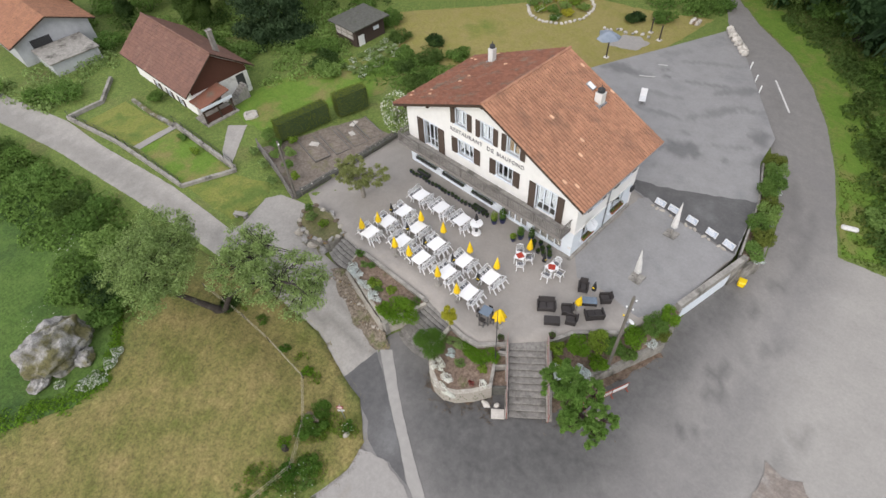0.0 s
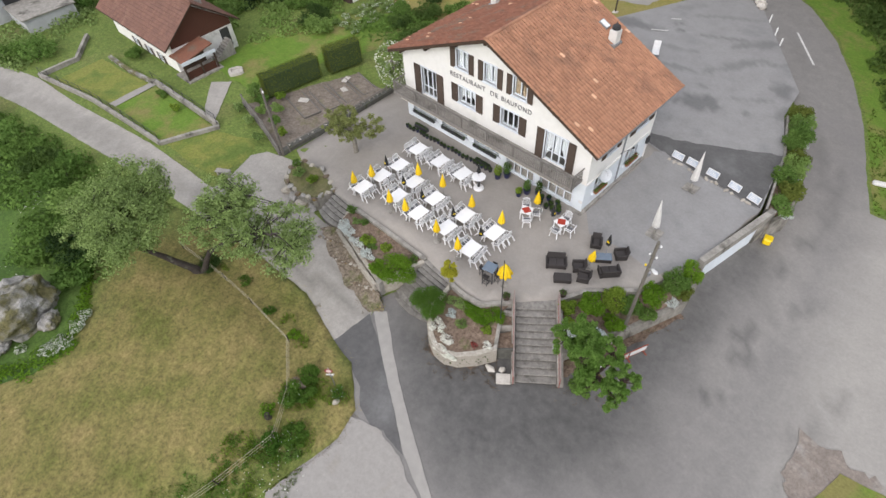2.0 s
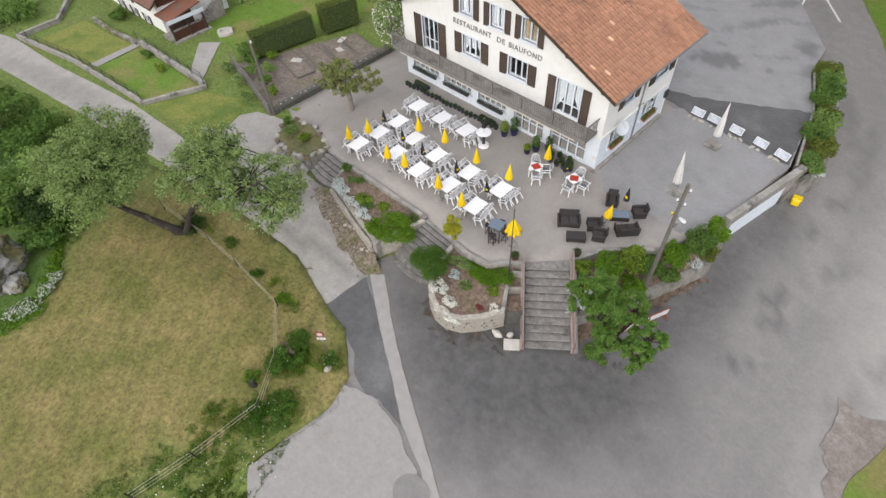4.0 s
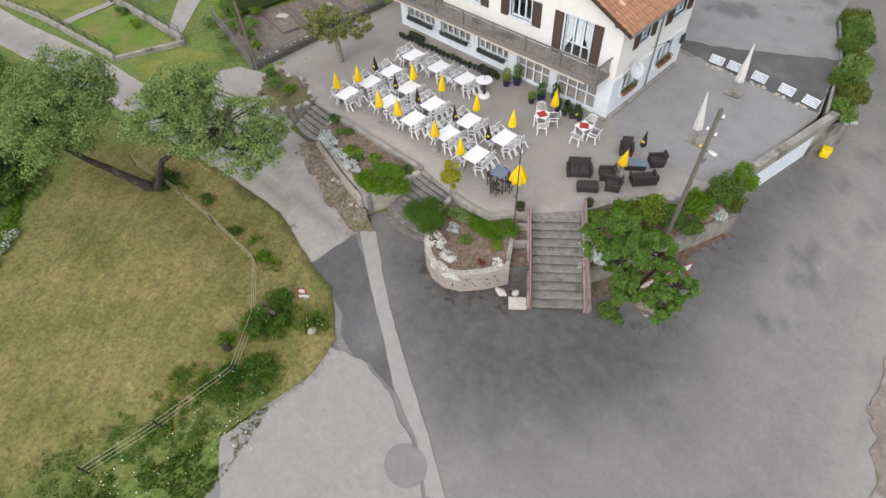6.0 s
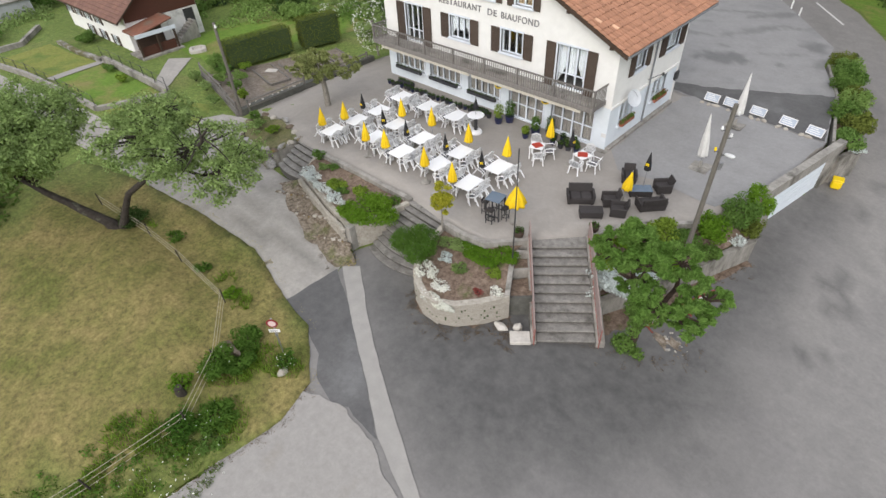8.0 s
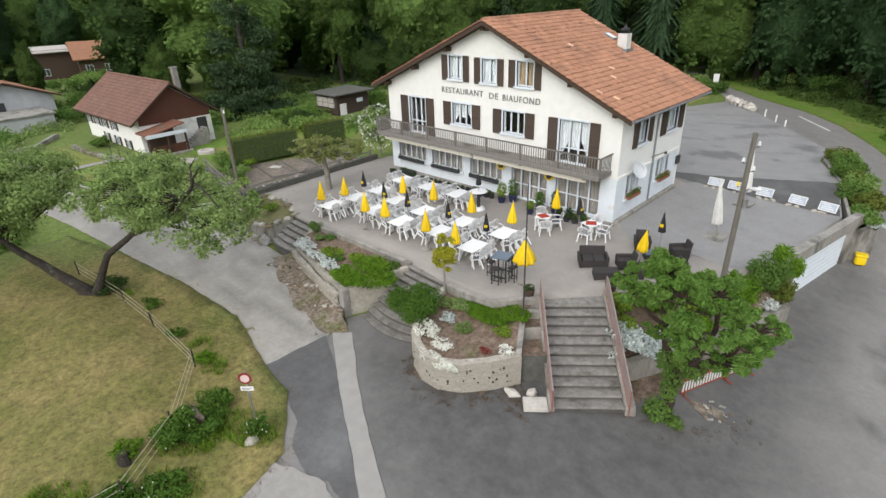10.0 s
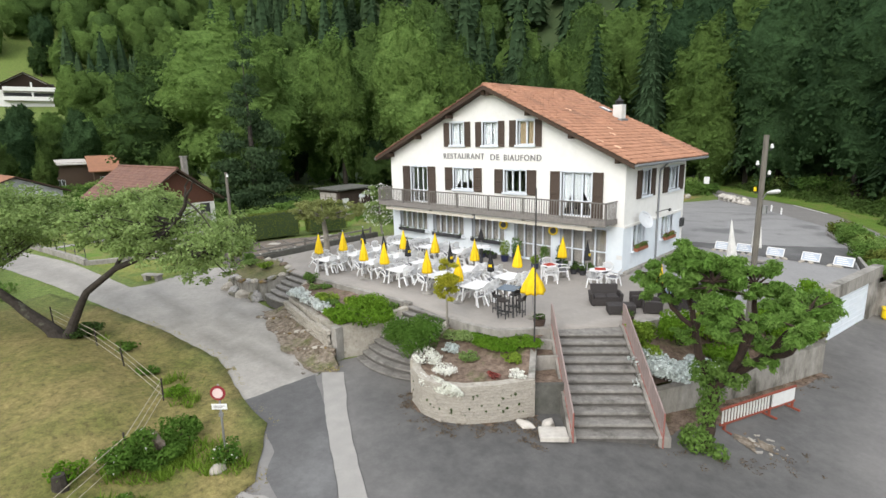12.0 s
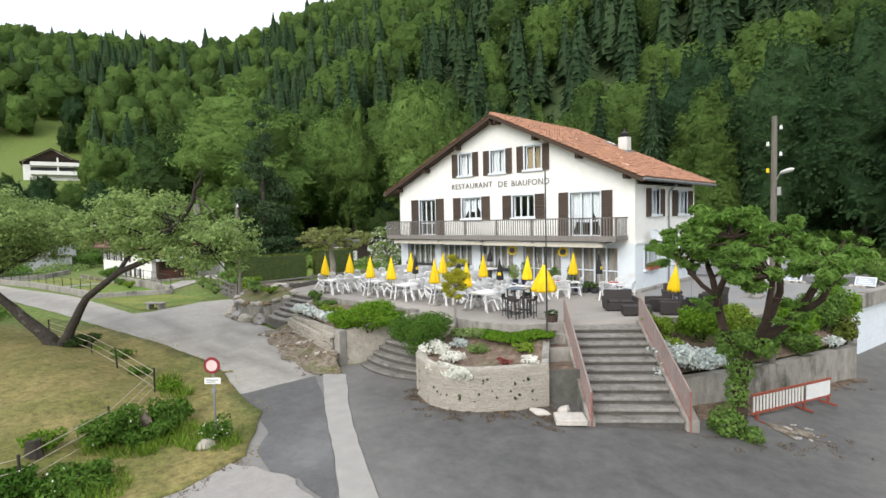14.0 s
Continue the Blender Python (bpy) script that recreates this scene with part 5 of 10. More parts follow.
def window_at(m, w, h, lights, shutter, curtain, sill=True, bar=None, french=False):
    """A window in an opening w by h: frame, panes, sill, shutters and a curtain, set by the matrix m (x along the wall, y inwards)."""
    win = new("window")
    win.parent = house
    win.matrix_local = m
    f = 0.06
    bm = boxes((0, w, 0.1, 0.17, 0, f), (0, w, 0.1, 0.17, h - f, h), (0, f, 0.1, 0.17, f, h - f), (w - f, w, 0.1, 0.17, f, h - f))
    for i in range(1, lights):
        box(bm, w * i / lights - 0.04, w * i / lights + 0.04, 0.1, 0.165, f, h - f)
    if bar:
        for i in range(lights):
            box(bm, w * i / lights + 0.05, w * (i + 1) / lights - 0.05, 0.105, 0.155, bar - 0.03, bar + 0.03)
    part("window_frame", bm, WHITE_PAINT, win, "white painted window frame")
    part("surround", boxes((-0.1, 0, -0.025, 0.1, -0.05, h + 0.09), (w, w + 0.1, -0.025, 0.1, -0.05, h + 0.09), (0, w, -0.025, 0.1, h, h + 0.09)), WHITE_PAINT, win)
    for i in range(lights):
        p = part("pane", boxes((w * i / lights + 0.04, w * (i + 1) / lights - 0.04, 0.13, 0.136, f, h - f)), GLASS, win)
        p.visible_shadow = False
    if sill:
        part("window_sill", boxes((-0.14, w + 0.14, -0.13, 0.1, -0.12, 0.0), bevel=0.012), WHITE_PAINT, win)
    if curtain:
        for i in range(lights):
            a, b = w * i / lights, w * (i + 1) / lights
            bm = bmesh.new()
            k = 10
            lo = 0.35 * h if (french and i == 1) else (0.0 if not french else 0.05)
            prev = None
            for j in range(k + 1):
                t = j / k
                x = lin(a + 0.03, b - 0.03, t)
                y = 0.24 + 0.022 * math.sin(j * 2.1 + i)
                # gathered to the outer side, hanging in an arc
                cut = h * (0.15 + 0.75 * (t if i == 0 else (1 - t if i == lights - 1 else 0.45))) if lights == 3 else f
                v0, v1 = bm.verts.new((x, y, max(lo, f + (cut if lights == 3 else 0)) * 0.6)), bm.verts.new((x, y, h - f))
                if prev:
                    bm.faces.new((prev[0], v0, v1, prev[1]))
                prev = (v0, v1)
            part("curtain", bm, curtain, win)
    if shutter:
        for s in (-1, 1):
            x0, x1 = (-0.1 - shutter, -0.1) if s < 0 else (w + 0.1, w + 0.1 + shutter)
            z0, z1 = -0.02 if not sill else -0.1, h + 0.03
            part("shutter", louvred(x0, x1, z0, z1), SHUTTER, win, "brown louvred wooden shutter")
    return win


for x0, x1, z0, z1, n, sh, cu in TOP:
    window_at(pose(x0, 0, z0), x1 - x0, z1 - z0, n, sh, cu)
for k, (x0, x1, z0, z1, n, sh, cu) in enumerate(MID):
    fr = z1 - z0 > 2
    window_at(pose(x0, 0, z0), x1 - x0, z1 - z0, n, sh, cu, sill=not fr, bar=0.75 if fr else None, french=fr)
for y0, y1, z0, z1 in SIDE:
    up = z0 > 3
    window_at(pose(0, y0, z0, 0, 0, 90), y1 - y0, z1 - z0, 2, (0.5 if y0 < 3 else 0.66) if up else 0, CURTAIN)
for x0, x1, z0, z1 in ((-12, -10.8, 3.6, 4.9), (-6, -4.8, 3.6, 4.9), (-3, -2, 0, 2.1)):
    window_at(pose(x1, HD + 0.3, z0, 0, 0, 180), x1 - x0, z1 - z0, 2, 0.4, CURTAIN)
for k, (x0, x1, z0, z1) in enumerate(LOW):
    glazed = k > 2
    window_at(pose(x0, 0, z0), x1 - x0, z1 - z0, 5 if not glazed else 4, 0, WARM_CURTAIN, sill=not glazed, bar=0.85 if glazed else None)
    if not glazed:
        trough = new("window_box")
        trough.parent = house
        part("trough", boxes((x0 + 0.1, x1 - 0.1, -0.32, -0.135, z0 - 0.1, z0 + 0.08), bevel=0.015), DARK_POT, trough)
        rg = np.random.default_rng(40 + k)
        tagged(foliage("plant", [(lin(x0 + 0.2, x1 - 0.2, i / 6), -0.23, z0 + 0.12, 0.16, 0.1, 0.09) for i in range(7)], 90, 0.05, LEAF_DARK, rg, trough), kind="stuff")

# awning under the balcony
for a, b in ((-15.95, -8.42), (-8.3, -1.1)):
    aw = new("awning")
    aw.parent = house
    bm = bmesh.new()
    vs = [bm.verts.new(p) for p in ((a, -0.35, 2.5), (b, -0.35, 2.5), (b, -1.0, 2.36), (a, -1.0, 2.36))]
    bm.faces.new(vs)
    bmesh.ops.solidify(bm, geom=bm.faces[:], thickness=0.02)
    part("canvas", bm, AWNING, aw)
    bm = bmesh.new()
    k = 24
    for i in range(k):
        xa, xb = lin(a, b, i / k), lin(a, b, (i + 1) / k)
        bm.faces.new([bm.verts.new(p) for p in ((xa, -1.01, 2.36), (xb, -1.01, 2.36), (xb, -1.02, 2.16 + 0.01 * (i % 3)), (xa, -1.02, 2.16 + 0.01 * (i % 3)))])
    part("valance", bm, AWNING, aw, "cream hanging valance")
    part("front_bar", boxes((a, b, -1.03, -0.98, 2.35, 2.4)), WHITE_METAL, aw)

# balcony
BX0, BX1, BY = -16.4, -0.35, -1.2
bal = new("balcony")
bal.parent = house
part("floor", boxes((BX0, BX1, BY, 0.0, 2.5, 2.64), bevel=0.01), CONCRETE, bal)
part("edge_board", boxes((BX0 - 0.02, BX1 + 0.02, BY - 0.05, BY - 0.005, 2.46, 2.72)), RAIL_WOOD, bal)
part("top_rail", boxes((BX0 - 0.03, BX1 + 0.03, BY - 0.05, BY + 0.05, 3.52, 3.58), bevel=0.01), RAIL_WOOD, bal)
for x in (BX0, BX1):
    part("side_rail", boxes((x - 0.03, x + 0.03, BY + 0.05, -0.01, 3.52, 3.58)), RAIL_WOOD, bal)
    part("side_board", boxes((x - 0.03, x + 0.03, BY + 0.05, -0.01, 2.5, 2.72)), RAIL_WOOD, bal)
bm = boxes((-0.02, 0.02, -0.012, 0.012, 2.72, 3.52))
slat = part("baluster", bm, RAIL_WOOD, bal)
slat.matrix_local = pose(BX0, BY, 0)
n = 112
for i in range(1, n + 1):
    again(slat, bal, pose(lin(BX0, BX1, i / n), BY, 0))
for x in (BX0, BX1):
    for i in range(1, 9):
        again(slat, bal, pose(x, lin(BY, 0, i / 9), 0, 0, 0, 90))
pst = part("post", boxes((-0.045, 0.045, -0.045, 0.045, 2.6, 3.56)), RAIL_WOOD, bal)
pst.matrix_local = pose(BX0, BY + 0.01, 0)
for i in range(1, 8):
    again(pst, bal, pose(lin(BX0, BX1, i / 7), BY + 0.01, 0))
for x in (-15.6, -11.8, -8.4, -5.0, -1.2):
    part("bracket", boxes((x - 0.08, x + 0.08, BY + 0.1, 0, 2.34, 2.5)), CONCRETE, bal)

# lettering on the front, word by word
for word, wx, wlen in (("RESTAURANT", -11.55, 3.15), ("DE", -7.95, 0.62), ("BIAUFOND", -7.02, 2.42)):
    fc = bpy.data.curves.new("lettering", "FONT")
    fc.body, fc.size, fc.extrude, fc.space_character = word, 0.5, 0.02, 1.15
    tmp = new("lettering_source", fc)
    me = bpy.data.meshes.new_from_object(tmp)
    bpy.data.objects.remove(tmp)
    me.name = "lettering"
    me.materials.append(LETTER)
    lo, hi = min(v.co.x for v in me.vertices), max(v.co.x for v in me.vertices)
    top = max(v.co.y for v in me.vertices)
    text = new("lettering", me)
    text.parent = house
    text.matrix_local = Matrix.Translation((wx, -0.03, 5.4 - 0.012 * (wx + 8))) @ Matrix.Rotation(radians(90), 4, "X") @ Matrix.Diagonal((wlen / (hi - lo), 0.32 / top, 1, 1)) @ Matrix.Translation((-lo, 0, 0))
    tagged(text, "grey painted capital letters on the wall")

# roof: deck, fascias, purlins, tiles
R0, R1 = -0.62, HD + 1.6
roof = new("roof")
roof.parent = house
for s in (-1, 1):
    bm = bmesh.new()
    xe = RIDGE_X + s * REACH[s]
    ze = RIDGE_Z - FALL[s] * REACH[s]
    a = [(RIDGE_X, RIDGE_Z - 0.2), (xe, ze - 0.2), (xe, ze - 0.06), (RIDGE_X, RIDGE_Z - 0.06)]
    v0 = [bm.verts.new((x, R0, z)) for x, z in a]
    v1 = [bm.verts.new((x, R1, z)) for x, z in a]
    bm.faces.new(v0)
    bm.faces.new(v1[::-1])
    for i in range(4):
        bm.faces.new((v0[i], v0[(i + 1) % 4], v1[(i + 1) % 4], v1[i]))
    part("roof_deck", bm, TIMBER, roof)
    for y in (R0 - 0.03, R1):
        bm = bmesh.new()
        v = [bm.verts.new(p) for p in ((RIDGE_X, y, RIDGE_Z - 0.27), (xe, y, ze - 0.27), (xe, y, ze - 0.07), (RIDGE_X, y, RIDGE_Z - 0.07))]
        w = [bm.verts.new((q.co.x, y + 0.03, q.co.z)) for q in v]
        bm.faces.new(v)
        bm.faces.new(w[::-1])
        for i in range(4):
            bm.faces.new((v[i], v[(i + 1) % 4], w[(i + 1) % 4], w[i]))
        part("bargeboard", bm, TIMBER, roof)
    bm = bmesh.new()
    tube(bm, [(xe + s * 0.05, R0, ze - 0.12), (xe + s * 0.05, R1, ze - 0.12)], 0.07, 8)
    part("gutter", bm, ZINC, roof)
    for f in (0.02, 0.34, 0.66, 0.97):
        x = RIDGE_X + s * (8.45 if s < 0 else 7.95) * f
        z = RIDGE_Z - FALL[s] * abs(x - RIDGE_X) - 0.2
        part("purlin_end", boxes((x - 0.1, x + 0.1, -0.5, 0.0, z - 0.28, z - 0.04), bevel=0.01), TIMBER, roof)

TW, TC = 0.25, 0.36


def tile_mesh(name, w, l_, material):
    """A curved clay tile: a roll, a pan and a thick lower edge."""
    bm = bmesh.new()
    prof = [(-0.5, -0.01), (-0.36, 0.05), (-0.1, 0.085), (0.16, 0.05), (0.3, -0.01), (0.5, -0.02)]
    a = [bm.verts.new((px * w, -l_ * 0.56, pz + 0.04)) for px, pz in prof]
    b = [bm.verts.new((px * w, l_ * 0.5, pz)) for px, pz in prof]
    c = [bm.verts.new((px * w, -l_ * 0.56, pz - 0.012)) for px, pz in prof]
    for i in range(5):
        bm.faces.new((a[i], a[i + 1], b[i + 1], b[i]))
        bm.faces.new((c[i], c[i + 1], a[i + 1], a[i]))
    me_ = bpy.data.meshes.new(name)
    bm.to_mesh(me_)
    bm.free()
    me_.materials.append(material)
    return me_


tile_a, tile_p = tile_mesh("tile", TW, TC, TILE), tile_mesh("tile", TW, TC, TILE_PALE)
cols_n = int((R1 - R0 + 0.1) / TW)
rng_t = random.Random(5)
for s in (-1, 1):
    ang = math.atan(FALL[s])
    slope_len = REACH[s] / math.cos(ang) + 0.04
    rows_n = int(slope_len / TC) + 1
    pitch = slope_len / rows_n
    tilt = Matrix.Rotation(radians(90 if s > 0 else -90), 4, "Z") @ Matrix.Rotation(ang, 4, "X")
    jv, jf = [], []
    singles = 0
    src = [v.co.copy() for v in tile_a.vertices]
    srcf = [tuple(p.vertices) for p in tile_a.polygons]
    for r in range(rows_n):
        for c in range(cols_n):
            d = slope_len - (r + 0.5) * pitch
            y = R0 - 0.05 + (c + 0.5) * (R1 - R0 + 0.1) / cols_n
            pos = Vector((RIDGE_X + s * d * math.cos(ang), y, RIDGE_Z - d * math.sin(ang) - 0.03))
            m = Matrix.Translation(pos) @ tilt @ Matrix.Rotation(radians(rng_t.uniform(-1.3, 1.3)), 4, "Z") @ Matrix.Diagonal((1.03, 1, rng_t.uniform(0.85, 1.2), 1))
            pale = rng_t.random() < (0.01 if s > 0 else 0.012)
            if s > 0 and r < 12 and c < 24 and singles < 296 or pale:
                o = new("tile", tile_p if pale else tile_a)
                o.parent = roof
                o.matrix_local = m
                singles += 1
            else:
                base = len(jv)
                jv += [tuple(m @ v) for v in src]
                jf += [tuple(base + i for i in f) for f in srcf]
    # the slope left of the ridge takes the darker, redder tile
    tagged(raw("tile_field", jv, jf, TILE_FAR if s > 0 else TILE_DARK, roof), kind="stuff")
bm = bmesh.new()
for i in range(28):
    ya, yb = lin(R0, R1, i / 28), lin(R0, R1, (i + 1) / 28) + 0.05
    tube(bm, [(RIDGE_X, ya, RIDGE_Z - 0.03), (RIDGE_X, yb, RIDGE_Z + 0.01)], [0.13, 0.11], 8)
part("ridge_tiles", bm, TILE_FAR, roof)


def chimney(x, y, z, h, w):
    ch = new("chimney")
    ch.parent = house
    ch.matrix_local = pose(x, y, z)
    part("chimney_flue", boxes((-w, w, -w, w, -0.8, h), bevel=0.015), OLD_RENDER, ch, "white-painted chimney stack")
    part("flashing", boxes((-w - 0.1, w + 0.1, -w - 0.12, w + 0.12, -0.35, 0.04)), ZINC, ch)
    bm = bmesh.new()
    for i in range(3):
        lathe(bm, [(w * 0.8, h + 0.01 + 0.09 * i), (w * 0.98, h + 0.04 + 0.09 * i), (w * 0.75, h + 0.08 + 0.09 * i)], 12)
    lathe(bm, [(w * 0.6, h + 0.28), (w * 0.35, h + 0.34), (0.04, h + 0.4), (0.015, h + 0.56)], 12)
    part("cowl", bm, BLACK_METAL, ch, "dark metal chimney cowl")


chimney(-3.85, 7.1, 7.5, 0.85, 0.28)
chimney(-13.9, 7.2, 6.95, 1.15, 0.24)
sk = new("skylight")
sk.parent = house
sk.matrix_local = Matrix.Translation((-5.0, 7.6, RIDGE_Z - (RIDGE_X + 5.0) * -FALL[1] + 0.05)) @ Matrix.Rotation(math.atan(FALL[1]), 4, "Y")
part("frame", boxes((-0.35, 0.35, -0.25, 0.25, -0.05, 0.1)), ZINC, sk)
p = part("pane", boxes((-0.3, 0.3, -0.2, 0.2, 0.1, 0.108)), SIGN_WHITE, sk)

# fittings on the side: downpipe, dish, wall lamp, meter box, window flowers
bm = bmesh.new()
tube(bm, [(0.5, 3.75, 5.2), (0.12, 3.8, 4.85), (0.07, 3.85, 4.5), (0.07, 3.85, 0.1)], 0.05, 8)
part("downpipe", bm, ZINC, house)
dish = new("satellite_dish")
dish.parent = house
dish.matrix_local = pose(0.42, 1.35, 2.55, 0, 62, -20) @ Matrix.Scale(0.82, 4)
bm = bmesh.new()
lathe(bm, [(0.04, 0.0), (0.3, 0.03), (0.52, 0.11), (0.53, 0.12), (0.3, 0.045), (0.04, 0.015)], 22)
part("reflector", bm, DISH_GREY, dish)
bm = bmesh.new()
tube(bm, [(-0.45, 0, 0.08), (-0.3, 0, 0.3), (0.0, 0, 0.42)], 0.014, 6)
tube(bm, [(0, 0, 0), (-0.15, 0, -0.3)], 0.025, 6)
part("arm", bm, ZINC, dish)
for y0, y1 in ((0.95, 2.45), (4.55, 6.15)):
    tr = new("window_box")
    tr.parent = house
    part("trough", boxes((0.06, 0.28, y0 + 0.1, y1 - 0.1, 1.0, 1.16), bevel=0.015), TERRACOTTA, tr)
    rg = np.random.default_rng(int(y0 * 10))
    cl = [(0.17, lin(y0 + 0.2, y1 - 0.2, i / 5), 1.25, 0.13, 0.2, 0.12) for i in range(6)]
    tagged(foliage("plant", cl, 260, 0.05, LEAF_BUSH, rg, tr), kind="stuff")
    tagged(foliage("blossom", cl, 110, 0.045, LEAF_RED, rg, tr, "red blossom", shell=0.95), kind="stuff")
bm = bmesh.new()
tube(bm, [(0, 3.7, 2.6), (0.3, 4.4, 2.72), (0.35, 4.7, 2.7)], 0.02, 6)
lathe(bm, [(0.05, -0.05), (0.09, 0.0), (0.05, 0.1)], 10, (0.35, 4.7, 2.65))
part("wall_lamp", bm, BLACK_METAL, house)
part("meter_box", boxes((-0.28, -0.02, -0.04, 0.0, 0.75, 0.95)), WHITE_METAL, house)
bm = boxes((0.02, 0.16, HD - 0.2, HD + 0.2, 1.4, 1.9), bevel=0.03)
part("letter_box", bm, BLACK_METAL, house)
for x in (-6.85, -3.65):
    bm = bmesh.new()
    tube(bm, [(x, -0.05, 2.0), (x, -0.4, 2.05)], 0.015, 6)
    lathe(bm, [(0.2, -0.03), (0.22, 0.0), (0.2, 0.03)], 16)
    bmesh.ops.transform(bm, matrix=Matrix.Translation((0, 0, 0)), verts=bm.verts[:])
    bm.free()
    sg = new("hanging_sign")
    sg.parent = house
    sg.matrix_local = pose(x, -0.3, 1.86, 90, 0, 25)
    b2 = bmesh.new()
    lathe(b2, [(0.23, -0.03), (0.25, 0.0), (0.23, 0.03)], 18)
    part("disc", b2, YELLOW_PLASTIC, sg, "round yellow hanging sign")
    b3 = bmesh.new()
    lathe(b3, [(0.16, -0.036), (0.16, 0.036)], 18)
    part("emblem", b3, BLACK_METAL, sg)
    part("hanger", boxes((-0.015, 0.015, 0.2, 0.42, -0.012, 0.012)), BLACK_METAL, sg)

# ---- terrace furniture ----


def make_chair():
    """A stacking garden armchair: slatted shell back, moulded seat, arm hoops and four splayed legs."""
    ch = thing("garden_chair", pose(0, 0, 0), "white plastic garden armchair tipped against a terrace table", "chair", "chairs on the terrace")
    bm = bmesh.new()
    box(bm, -0.24, 0.24, -0.23, 0.24, 0.405, 0.435, 0.012)
    box(bm, -0.24, 0.24, -0.25, -0.22, 0.37, 0.43)
    part("seat", bm, PLASTIC, ch)
    bm = bmesh.new()
    lo, hi = [], []
    for i in range(9):
        a = lin(-1, 1, i / 8)
        x, y = 0.235 * a, 0.24 - 0.06 * a * a
        lo.append((x, y, 0.45))
        hi.append((x * 1.08, y + 0.13, 0.86 - 0.08 * a * a))
    cols = [lin(i, i + 1, g) / 8 for i in range(8) for g in (0.14, 0.86)]

    def on_back(u, w):
        k = min(7, int(u * 8))
        g = u * 8 - k
        p, q = (tuple(lin(src[k][j], src[k + 1][j], g) for j in range(3)) for src in (lo, hi))
        return bm.verts.new(tuple(lin(a, b, w) for a, b in zip(p, q)))

    grid = [[on_back(u, w) for u in cols] for w in (0.0, 0.1, 0.86, 1.0)]
    for r in range(3):
        for c in range(len(cols) - 1):
            if r != 1 or c % 2 == 0:
                bm.faces.new((grid[r][c], grid[r][c + 1], grid[r + 1][c + 1], grid[r + 1][c]))
    bmesh.ops.solidify(bm, geom=bm.faces[:], thickness=0.012)
    tube(bm, [(p[0], p[1], p[2]) for p in hi], 0.016, 6)
    part("backrest", bm, PLASTIC, ch)
    for s in (-1, 1):
        bm = bmesh.new()
        tube(bm, [(s * 0.25, 0.3, 0.62), (s * 0.27, 0.1, 0.655), (s * 0.27, -0.18, 0.645), (s * 0.265, -0.24, 0.58), (s * 0.26, -0.24, 0.42)], 0.022, 6)
        part("armrest", bm, PLASTIC, ch)
    for x, y in ((-1, -1), (1, -1), (-1, 1), (1, 1)):
        bm = bmesh.new()
        box(bm, -0.025, 0.025, -0.022, 0.022, 0, 0.43)
        for v in bm.verts:
            k = 1 - v.co.z / 0.43
            v.co += Vector((x * (0.215 + 0.045 * k), y * (0.2 + 0.05 * k) + (0.03 * k if y > 0 else 0), 0))
        part("leg", bm, PLASTIC, ch)
    part("cushion", boxes((-0.2, 0.2, -0.2, 0.18, 0.435, 0.47), bevel=0.015), CUSHION, ch, "grey seat cushion")
    return ch


def make_table():
    tb = thing("garden_table", pose(0, 0, 0), "white plastic garden table on the terrace", "table", "tables on the terrace")
    bm = boxes((-0.45, 0.45, -0.6, 0.6, 0.70, 0.73), bevel=0.01)
    part("tabletop", bm, PLASTIC, tb)
    part("apron", boxes((-0.36, 0.36, -0.5, -0.47, 0.64, 0.7), (-0.36, 0.36, 0.47, 0.5, 0.64, 0.7), (-0.36, -0.33, -0.47, 0.47, 0.64, 0.7), (0.33, 0.36, -0.47, 0.47, 0.64, 0.7)), PLASTIC, tb)
    for x in (-1, 1):
        for y in (-1, 1):
            bm = bmesh.new()
            box(bm, -0.03, 0.03, -0.03, 0.03, 0, 0.7)
            for v in bm.verts:
                k = 1 - v.co.z / 0.7
                v.co += Vector((x * (0.33 + 0.05 * k), y * (0.47 + 0.06 * k), 0))
            part("leg", bm, PLASTIC, tb)
    return tb


def make_parasol(cloth, label, h=1.95, low=0.95, r=0.2, pole=STEEL, foot=True, name="parasol", group="closed parasols"):
    """A closed parasol: foot, pole, folded canvas with pleats, strap and tip."""
    um = thing(name, pose(0, 0, 0), label, "parasol", group)
    if foot:
        bm = bmesh.new()
        lathe(bm, [(0.24, 0.0), (0.25, 0.04), (0.2, 0.08), (0.05, 0.1), (0.04, 0.3)], 18)
        part("foot", bm, CONCRETE, um)
    bm = bmesh.new()
    tube(bm, [(0, 0, 0.02), (0, 0, h)], 0.018, 8)
    part("pole", bm, pole, um)
    bm = bmesh.new()
    pleat = lambda a, z: 1 + 0.22 * math.cos(8 * a) * (1 - (z - low) / (h - low))
    lathe(bm, [(r * 0.95, low), (r, low + 0.1), (r * 0.8, low + 0.4 * (h - low)), (r * 0.42, low + 0.72 * (h - low)), (r * 0.14, h - 0.03), (0.012, h + 0.03)], 32, squash=pleat)
    part("canvas", bm, cloth, um, smooth_faces=True)
    bm = bmesh.new()
    lathe(bm, [(r * 0.83, low + 0.3 * (h - low)), (r * 0.82, low + 0.36 * (h - low))], 16)
    part("strap", bm, cloth, um)
    bm = bmesh.new()
    lathe(bm, [(0.02, h + 0.02), (0.026, h + 0.05), (0.008, h + 0.1)], 8)
    part("tip", bm, STEEL, um)
    return um


def tipped(angle):
    """Tips a chair forwards on its front feet, so that its arms lean against the table."""
    return Matrix.Translation((0, -0.25, 0)) @ Matrix.Rotation(radians(angle), 4, "X") @ Matrix.Translation((0, 0.25, 0))


